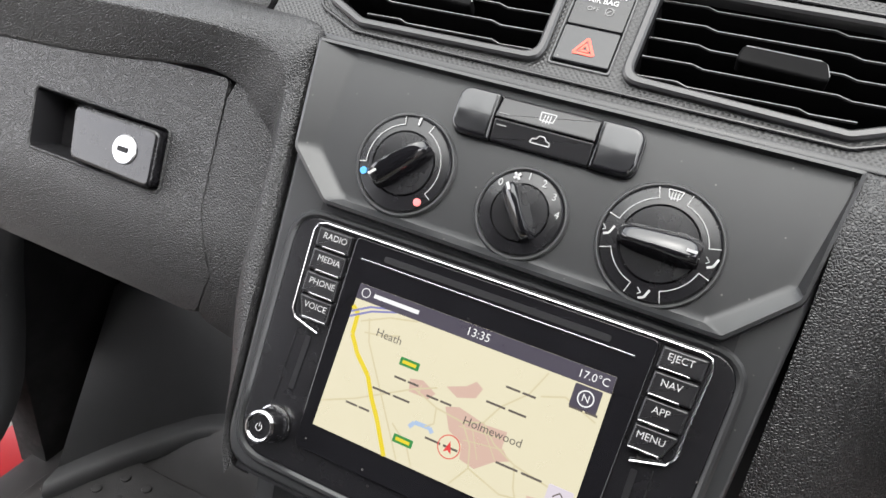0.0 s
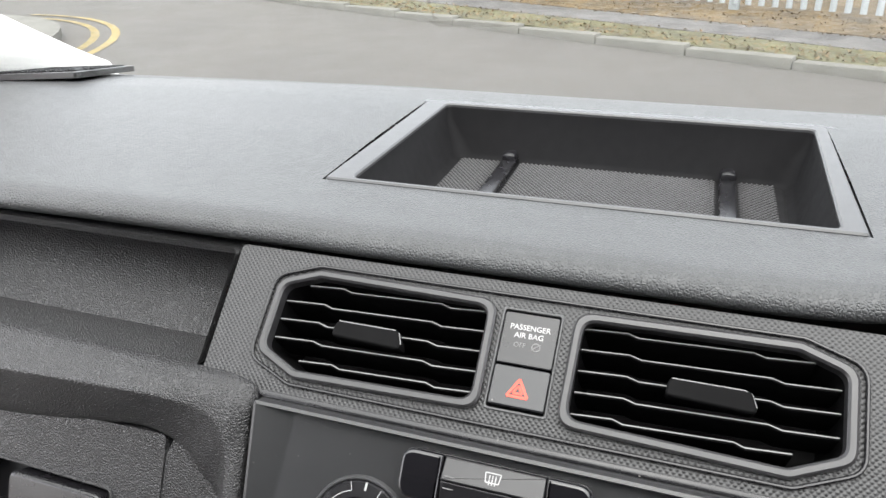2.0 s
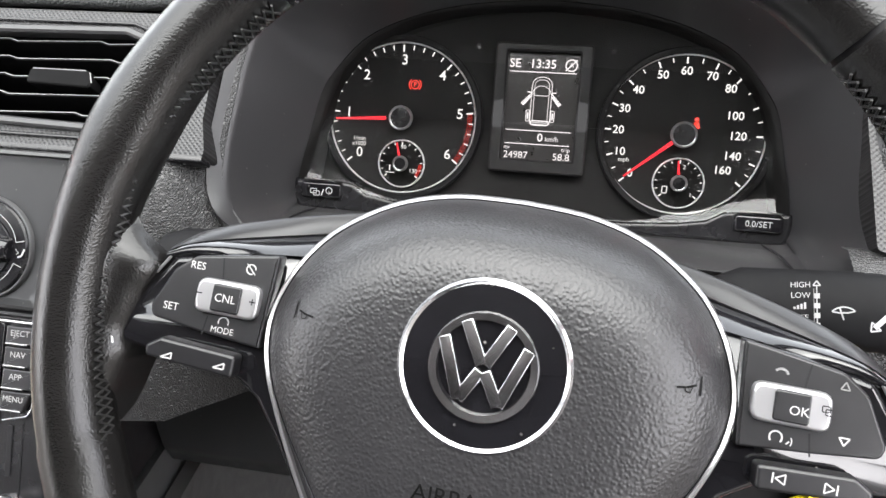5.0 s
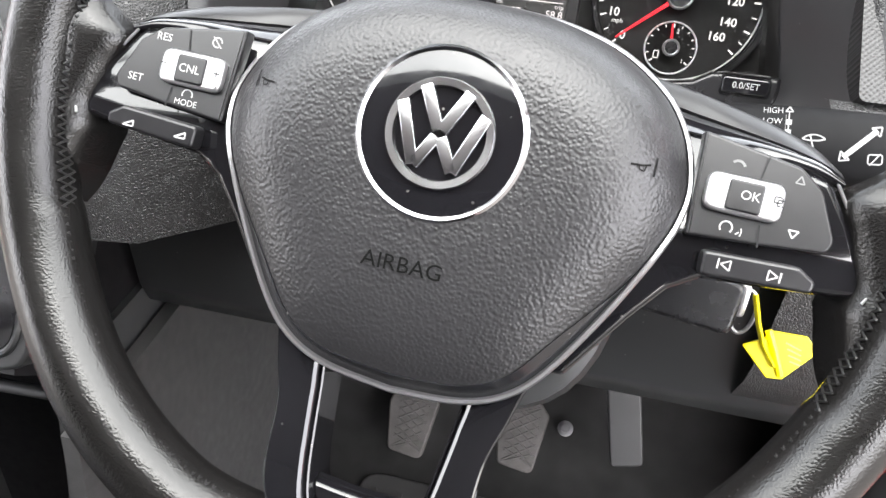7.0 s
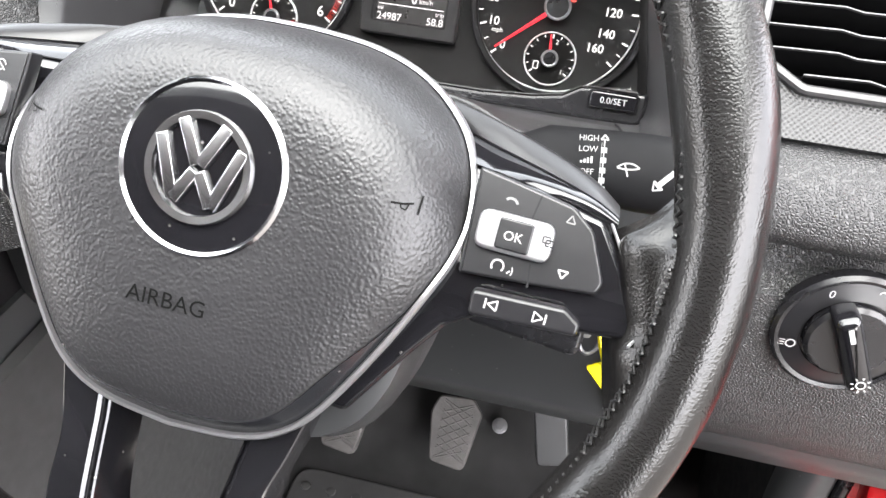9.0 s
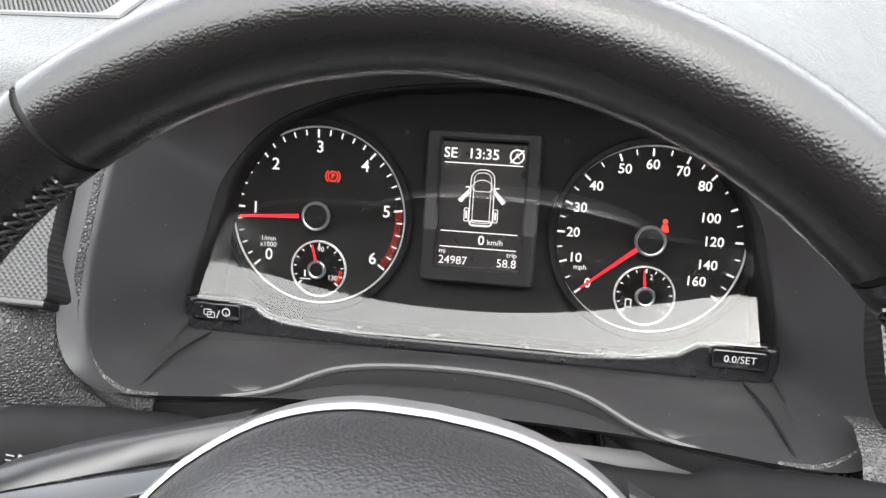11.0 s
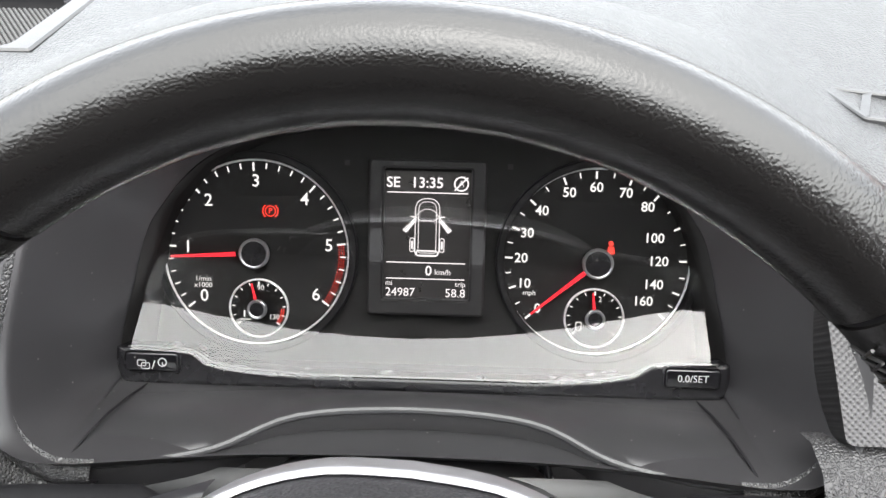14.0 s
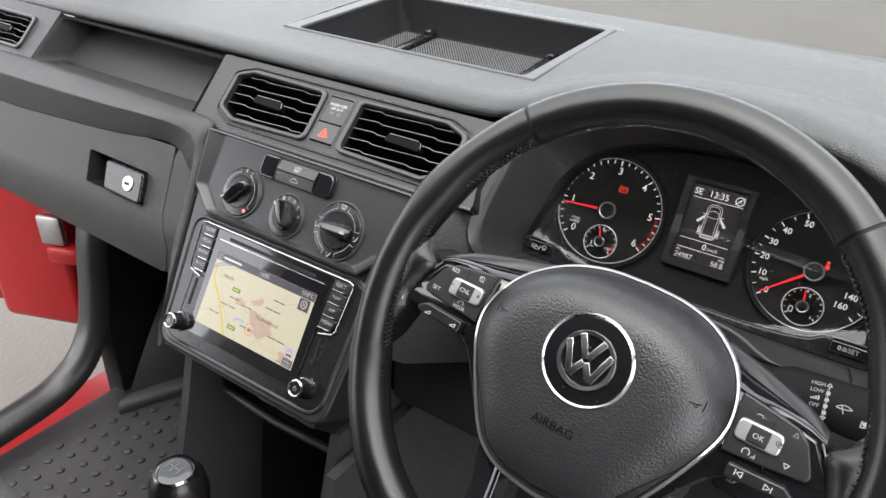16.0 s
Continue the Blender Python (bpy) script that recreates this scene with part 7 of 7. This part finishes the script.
# passenger rubber mat with rows of studs
mat_ob = thing("floor_mat", pose(-0.76, -0.36, 0.526), "dark rubber floor mat with small round studs", "floor mat", "floor mats")
part("sheet", prism(rrect(0.46, 0.74, 0.03), 0.0, 0.006, 0.002), MAT, mat_ob)
stud = finish(lathe([(0.0075, 0.005), (0.0065, 0.0085), (0.003, 0.0095)], 10), "stud", STUD)
for r_ in range(17):
    for c in range(12):
        part("stud", stud, STUD, mat_ob, m=pose(-0.21 + 0.037 * c + (0.0185 if r_ % 2 else 0), 0.34 - 0.032 * r_, 0))
mat_ob = thing("floor_mat", pose(0.06, -0.30, 0.456), "dark rubber floor mat with small round studs", "floor mat", "floor mats")
part("sheet", prism(rrect(0.46, 0.76, 0.03), 0.0, 0.006, 0.002), MAT, mat_ob)
for r_ in range(9):
    for c in range(12):
        part("stud", stud, STUD, mat_ob, m=pose(-0.21 + 0.037 * c + (0.0185 if r_ % 2 else 0), 0.35 - 0.032 * r_, 0))
bolt = thing("floor_bolt", face((0.099, 0.168, 0.535), 60), "small steel floor bolt", "bolt")
part("washer", lathe([(0.011, 0), (0.011, 0.002), (0.009, 0.0025)], 20), STEEL, bolt)
part("head", lathe([(0.0065, 0.002), (0.0065, 0.008), (0.0055, 0.009)], 6), STEEL, bolt)

rest = thing("accelerator_pedal", face((0.158, 0.105, 0.665), 24, -14), "grey plastic accelerator pedal", "pedal")
part("pad", prism(fillet([(-0.021, -0.07), (0.019, -0.07), (0.023, 0.065), (-0.017, 0.065)], 0.008, 4), -0.012, 0.004, 0.003), CONSOLE, rest, "smooth grey pedal pad")
part("arm", tube([(0, 0.04, -0.012), (0, 0.09, -0.04), (0.0, 0.16, -0.09)], 0.008, 10), BLACK, rest)

# door openings: sill and kick trim
for s, x0 in ((-1, -1.035), (1, 0.405)):
    fw = 0.05 if s > 0 else 0.0
    path = [(x0, 0.02, 1.02), (x0, -0.035, 0.88), (x0, -0.06, 0.75), (x0, -0.085, 0.67), (x0, -0.14, 0.615), (x0, -0.25, 0.592), (x0, -0.6, 0.58), (x0, -1.3, 0.58)]
    pp = spline([(x, y + fw * (1 if z > 0.6 else 0.5), z) for x, y, z in path], 40)
    rows = []
    out = 0.036 if s < 0 else 0.020
    for p in pp:
        k = pp.index(p)
        d = (pp[min(k + 1, 39)] - pp[max(k - 1, 0)]).normalized()
        up = Vector((0, d.z, -d.y))
        rows.append([p + Vector((s * out, 0, 0)) - up * 0.03, p + Vector((s * (out - 0.005), 0, 0)) + up * 0.004, p + Vector((s * out * 0.4, 0, 0)) + up * 0.012, p + Vector((-s * 0.012, 0, 0)) + up * 0.009, p + Vector((-s * 0.026, 0, 0)) - up * 0.004, p + Vector((-s * 0.029, 0, 0)) - up * 0.02])
    solid("sill_trim", sheet(rows), HARD, "dark grey plastic sill and kick trim", "trim", kind="structure", sharp=60)
    if s > 0:
        solid("door_seal", tube([p + Vector((0.024, 0, 0.004)) for p in pp], 0.007, 10), BLACK, "black rubber door seal", "seal", kind="structure")
    block("kick_wall", [(0.28, 0.5), (-0.05 + fw, 0.5), (-0.05 + fw, 0.68), (-0.03 + fw, 0.8), (0.01 + fw, 1.0), (0.06 + fw, 1.2), (0.28, 1.2)], x0 - s * 0.022, x0 + s * out * 0.9, CARPET, label="dark footwell side wall", category="wall")
    near = 0.0 if s < 0 else 0.055
    block("body_side", [(0.30, 0.50), (0.06 - near, 0.50), (0.06 - near, 0.60), (0.07 - near, 0.8), (0.09 - 0.5 * near, 1.0), (0.12, 1.26), (0.30, 1.26)], x0 + s * (out + 0.002), x0 + s * 0.12, PAINT, label="red painted body side at the door hinge", category="car body")
    block("body_sill", [(0.02, 0.36), (0.02, 0.49), (-1.35, 0.49), (-1.35, 0.36)], x0 + s * out, x0 + s * 0.11, PAINT, label="red painted door sill", category="car body")
    # pillar along the windscreen
    ppath = [(x0 + s * 0.13, 0.44, 1.255), (x0 + s * 0.125, 0.36, 1.290), (x0 + s * 0.11, 0.1, 1.415), (x0 + s * 0.085, -0.2, 1.525), (x0 + s * 0.05, -0.62, 1.655)]
    solid("pillar_trim", tube(spline(ppath, 14), 0.055, 16, flat=0.85), LIGHTTRIM, "pale grey windscreen pillar trim", "trim", kind="structure", sharp=60)

# open doors
for s, hx in ((-1, -1.15), (1, 0.49)):
    turn = 68
    door = thing("open_door", pose(hx, 0.02, 0.50, 0, 0, 270 - turn if s < 0 else turn - 90), "red van door standing wide open", "door", "front doors")
    part("shell", box(0.5, 0.03 * (1 if s > 0 else -1), 0.47, 1.0, 0.05, 0.74, 0.02, seg=3), PAINT, door, "red painted door shell")
    part("inner_flange", box(0.10, -0.02 * (1 if s > 0 else -1), 0.47, 0.20, 0.07, 0.71, 0.022, seg=4), PAINT, door, "red painted door edge")
    part("door_card", box(0.60, -0.040 * (1 if s > 0 else -1), 0.51, 0.76, 0.06, 0.58, 0.05, seg=5), DARK, door, "dark plastic door card")
    for z in (0.30, 0.43):
        part("hinge", box(0.0, -0.05 * (1 if s > 0 else -1), z, 0.07, 0.05, 0.035, 0.008), PAINT, door, "red painted hinge")
    part("check_strap", box(0.02, -0.062 * (1 if s > 0 else -1), 0.35, 0.05, 0.012, 0.06, 0.004), STEEL, door)

# windscreen, roof and back wall
rows = []
for k in range(9):
    t = k / 8
    rows.append([(x, (0.47 - 0.13 * ((x - MID) / 0.75) ** 2) * (1 - t) + (-0.60 - 0.05 * ((x - MID) / 0.75) ** 2) * t, 1.272 * (1 - t) + 1.625 * t + 0.02 * math.sin(math.pi * t)) for x in [-1.13 + 1.52 * q / 24 for q in range(25)]])
glass = facing(solid("windscreen", sheet(rows), GLASS, "clear raked windscreen", "window", kind="structure", sharp=80), (0, -0.4, -0.9))
glass.visible_shadow = False
block("ceiling", [(-0.60, 1.618), (-0.59, 1.66), (-1.0, 1.80), (-1.5, 1.80), (-1.5, 1.75), (-1.0, 1.745), (-0.75, 1.69)], -1.10, 0.46, HEADLINER, label="grey woven headlining", category="ceiling")
block("wall_back", [(-1.42, 0.45), (-1.42, 1.80), (-1.5, 1.80), (-1.5, 0.45)], -1.14, 0.5, CARPET, label="plain dark load bulkhead", category="wall")
for x in (-1.14, 0.44):
    block("pillar_back", [(-1.0, 0.45), (-1.02, 1.78), (-1.42, 1.78), (-1.42, 0.45)], x, x + 0.06, LIGHTTRIM, label="pale grey door pillar", category="trim")
# unseen rails, added to keep door-side sky out of the dial lens
for x in (-1.16, 0.42):
    block("roof_rail", [(-0.585, 1.60), (-0.63, 1.53), (-1.45, 1.53), (-1.45, 1.79), (-0.95, 1.77), (-0.58, 1.66)], x, x + 0.08, HEADLINER, label="unseen grey rail over the door, added to block sky", category="trim")
# out of view: a dark seat added to block brightness reflected in the lens
seat = thing("driver_seat", pose(0.01, -0.98, 0.46), "unseen dark cloth driver seat, added to block bright reflections", "seat", "front seats")
part("base", box(0, 0.02, 0.09, 0.42, 0.46, 0.18, 0.03), DARK, seat, "black seat base")
part("cushion", box(0, 0.04, 0.26, 0.50, 0.54, 0.15, 0.06, seg=5), SEATCLOTH, seat, "dark cloth cushion")
part("backrest", box(0, 0, 0, 0.50, 0.13, 0.66, 0.06, seg=5), SEATCLOTH, seat, "dark cloth backrest", m=pose(0, -0.28, 0.66, -14))
part("headrest", box(0, 0, 0, 0.27, 0.09, 0.18, 0.04, seg=4), SEATCLOTH, seat, "dark cloth headrest", m=pose(0, -0.38, 1.09, -10))
for x in (-0.06, 0.06):
    part("headrest_post", tube([(x, -0.355, 0.93), (x, -0.375, 1.03)], 0.006, 10), STEEL, seat)
seat = thing("passenger_seat", pose(-0.80, -0.70, 0.53), "grey cloth passenger seat cushion", "seat", "front seats")
part("base", box(0, 0, 0.08, 0.42, 0.46, 0.16, 0.03), DARK, seat, "black seat base")
part("cushion", box(0, 0.02, 0.22, 0.50, 0.58, 0.15, 0.06, seg=5), CLOTH, seat, "grey cloth cushion")

# ---- outside ----
RISE = 0.083                      # the street climbs ahead of the van


def ground_z(y):
    return RISE * y


def ground_sheet(name, pts, mat, lift, label, category, h=0.0):
    bm = bmesh.new()
    top = [bm.verts.new((x, y, ground_z(y) + lift)) for x, y in pts]
    bm.faces.new(top)
    if h:
        low = [bm.verts.new((x, y, ground_z(y) + lift - h)) for x, y in pts]
        for i in range(len(pts)):
            bm.faces.new((top[i - 1], top[i], low[i], low[i - 1]))
    return solid(name, bm, mat, label, category, kind="structure")


ground_sheet("road", [(-300, -300), (300, -300), (300, 300), (-300, 300)], ASPHALT, 0.0, "worn grey asphalt street", "road")


def kerb_y(x):
    return 6.31 - 0.415 * x


def strip(name, near, far, mat, lift, h, label, category):
    pts = [(-60, kerb_y(-60) + near), (40, kerb_y(40) + near), (40, kerb_y(40) + far), (-60, kerb_y(-60) + far)]
    return ground_sheet(name, pts, mat, lift, label, category, h)


rng = random.Random(4)
kerb = thing("kerb", pose(0, kerb_y(0), ground_z(kerb_y(0))), "pale concrete kerb stones along the street", "kerb", kind="structure")
ang_k = math.atan2(-0.415, 1)
stone = finish(box(0, 0.06, 0.005, 0.908, 0.125, 0.15, 0.012), "kerb_stone", CONCRETE)
for k in range(-16, 14):
    s_ = k * 0.915
    x, y = s_ * math.cos(ang_k), s_ * math.sin(ang_k)
    part("kerb_stone", stone, CONCRETE, kerb, m=pose(x, y, RISE * y + rng.uniform(-0.004, 0.004), math.degrees(RISE), 0, math.degrees(ang_k)))
strip("verge", 0.13, 0.75, GRASS, 0.075, 0.1, "thin dry grass verge", "verge")
strip("footpath", 0.75, 1.35, DIRT, 0.08, 0.1, "worn grey footpath", "path")
strip("bank", 1.35, 60, VERGE, 0.085, 0.1, "brown leaf litter bank", "ground")
# tufts and leaves
bm = bmesh.new()
for k in range(9000):
    x = rng.uniform(-9, 5)
    near = rng.choice((rng.uniform(0.12, 0.5), rng.uniform(0.12, 0.8), rng.uniform(1.25, 2.8), rng.uniform(1.25, 2.4)))
    y = kerb_y(x) + near
    z = ground_z(y) + 0.078
    a, s_ = rng.uniform(0, 6.28), rng.uniform(0.008, 0.026)
    t_ = rng.uniform(0.004, 0.03)
    v = [bm.verts.new((x + s_ * math.cos(a + q), y + s_ * math.sin(a + q), z + (t_ if q > 2 else 0.005))) for q in (0, 1.4, 3.3)]
    bm.faces.new(v)
solid("leaf_litter", bm, LEAVES, "scattered dry leaves and grass tufts", "leaves", kind="stuff")

fence = thing("palisade_fence", pose(0, 8.45, ground_z(8.45) - 0.02), "galvanised steel palisade fence", "fence")
FA = math.atan2(-0.41, 1)
fdx, fdy = math.cos(FA), math.sin(FA)
PITCH = 0.142
pale_bm = bmesh.new()
prof = [(-0.033, 0.006), (-0.022, -0.008), (-0.008, -0.012), (0.008, -0.012), (0.022, -0.008), (0.033, 0.006), (0.031, 0.009), (0.0, -0.006), (-0.031, 0.009)]
rings([[(x, y, 0.06) for x, y in prof], [(x, y, 2.25) for x, y in prof], [(x * 0.1, y, 2.4) for x, y in prof]], cap_first=True, bm=pale_bm)
pale = finish(pale_bm, "pale", GALV)
for k in range(-66, 66):
    s_ = k * PITCH
    part("pale", pale, GALV, fence, m=pose(s_ * fdx, s_ * fdy, RISE * s_ * fdy + 0.11, 0, 0, math.degrees(FA) + rng.uniform(-2, 2)))
for z in (0.32, 2.0):
    part("rail", tube([(-66 * PITCH * fdx, -66 * PITCH * fdy + 0.03, RISE * -66 * PITCH * fdy + z + 0.11), (66 * PITCH * fdx, 66 * PITCH * fdy + 0.03, RISE * 66 * PITCH * fdy + z + 0.11)], 0.025, 6), GALV, fence)
for k in range(-4, 5):
    s_ = k * 2.75 * 0.86
    part("post", box(0, 0, 1.2, 0.10, 0.06, 2.5), GALV, fence, m=pose(s_ * fdx, s_ * fdy + 0.06, RISE * s_ * fdy + 0.05, 0, 0, math.degrees(FA)))

# double yellow lines bending round the corner on the far side
for off in (0.0, 0.22):
    cx, cy, rr = -8.6, 4.75, 2.35 + off
    pts = [(cx - 12, cy + rr * 1.0 + 4.5)] + [(cx + rr * math.cos(radians(a)), cy + rr * math.sin(radians(a))) for a in range(95, -1, -8)] + [(cx + rr, cy - 3)]
    pts = pts[1:]
    bm = bmesh.new()
    vs = []
    for i, (x, y) in enumerate(pts):
        a, b = Vector(pts[max(i - 1, 0)]), Vector(pts[min(i + 1, len(pts) - 1)])
        d = (b - a).normalized() * 0.045
        vs.append([bm.verts.new((x - d.y, y + d.x, ground_z(y) + 0.006)), bm.verts.new((x + d.y, y - d.x, ground_z(y) + 0.006))])
    for a, b in zip(vs, vs[1:]):
        bm.faces.new((a[0], a[1], b[1], b[0]))
    solid("yellow_line", bm, ROADPAINT, "worn yellow no-parking line on asphalt", "road marking", "double yellow lines", kind="structure")
cx, cy, rr = -8.6, 4.75, 2.0
loop = [(cx + rr * math.cos(radians(a)), cy + rr * math.sin(radians(a))) for a in range(100, -1, -8)] + [(cx + rr, cy - 8), (cx - 20, cy - 8), (cx - 20, cy + rr)]
ground_sheet("pavement", loop, CONCRETE, 0.10, "pale concrete corner pavement", "pavement", 0.1)

# pale parked vehicle behind the fence
car = thing("parked_van", pose(3.4, 12.6, ground_z(12.6) + 0.1, 0, 0, math.degrees(FA)), "white vehicle parked behind the fence", "van")
part("body", box(0, 0, 0.85, 4.4, 1.7, 1.2, 0.18, seg=4), WHITEPAINT, car, "white painted body")
for x in (-1.4, 1.4):
    part("wheel", lathe([(0.32, -0.1), (0.32, 0.08), (0.2, 0.1)], 24), DARK, car, m=pose(x, -0.82, 0.32, 90, 0, 0))
part("skirt", box(0, 0, 0.22, 4.2, 1.6, 0.2, 0.04), DARK, car)

# red bonnet beyond the screen
rows = []
for k in range(12):
    t = k / 11
    rows.append([(x, 0.50 + 0.85 * t, 1.160 + 0.020 * math.sin(min(1, t * 2.6) * math.pi / 2) - 0.30 * max(0, t - 0.4) ** 1.6 - 0.03 * abs((x - MID) / 0.75) ** 2.5) for x in [-1.12 + 1.5 * q / 24 for q in range(25)]])
solid("bonnet", sheet(rows), PAINT, "red painted van bonnet", "car body", kind="structure", sharp=80)
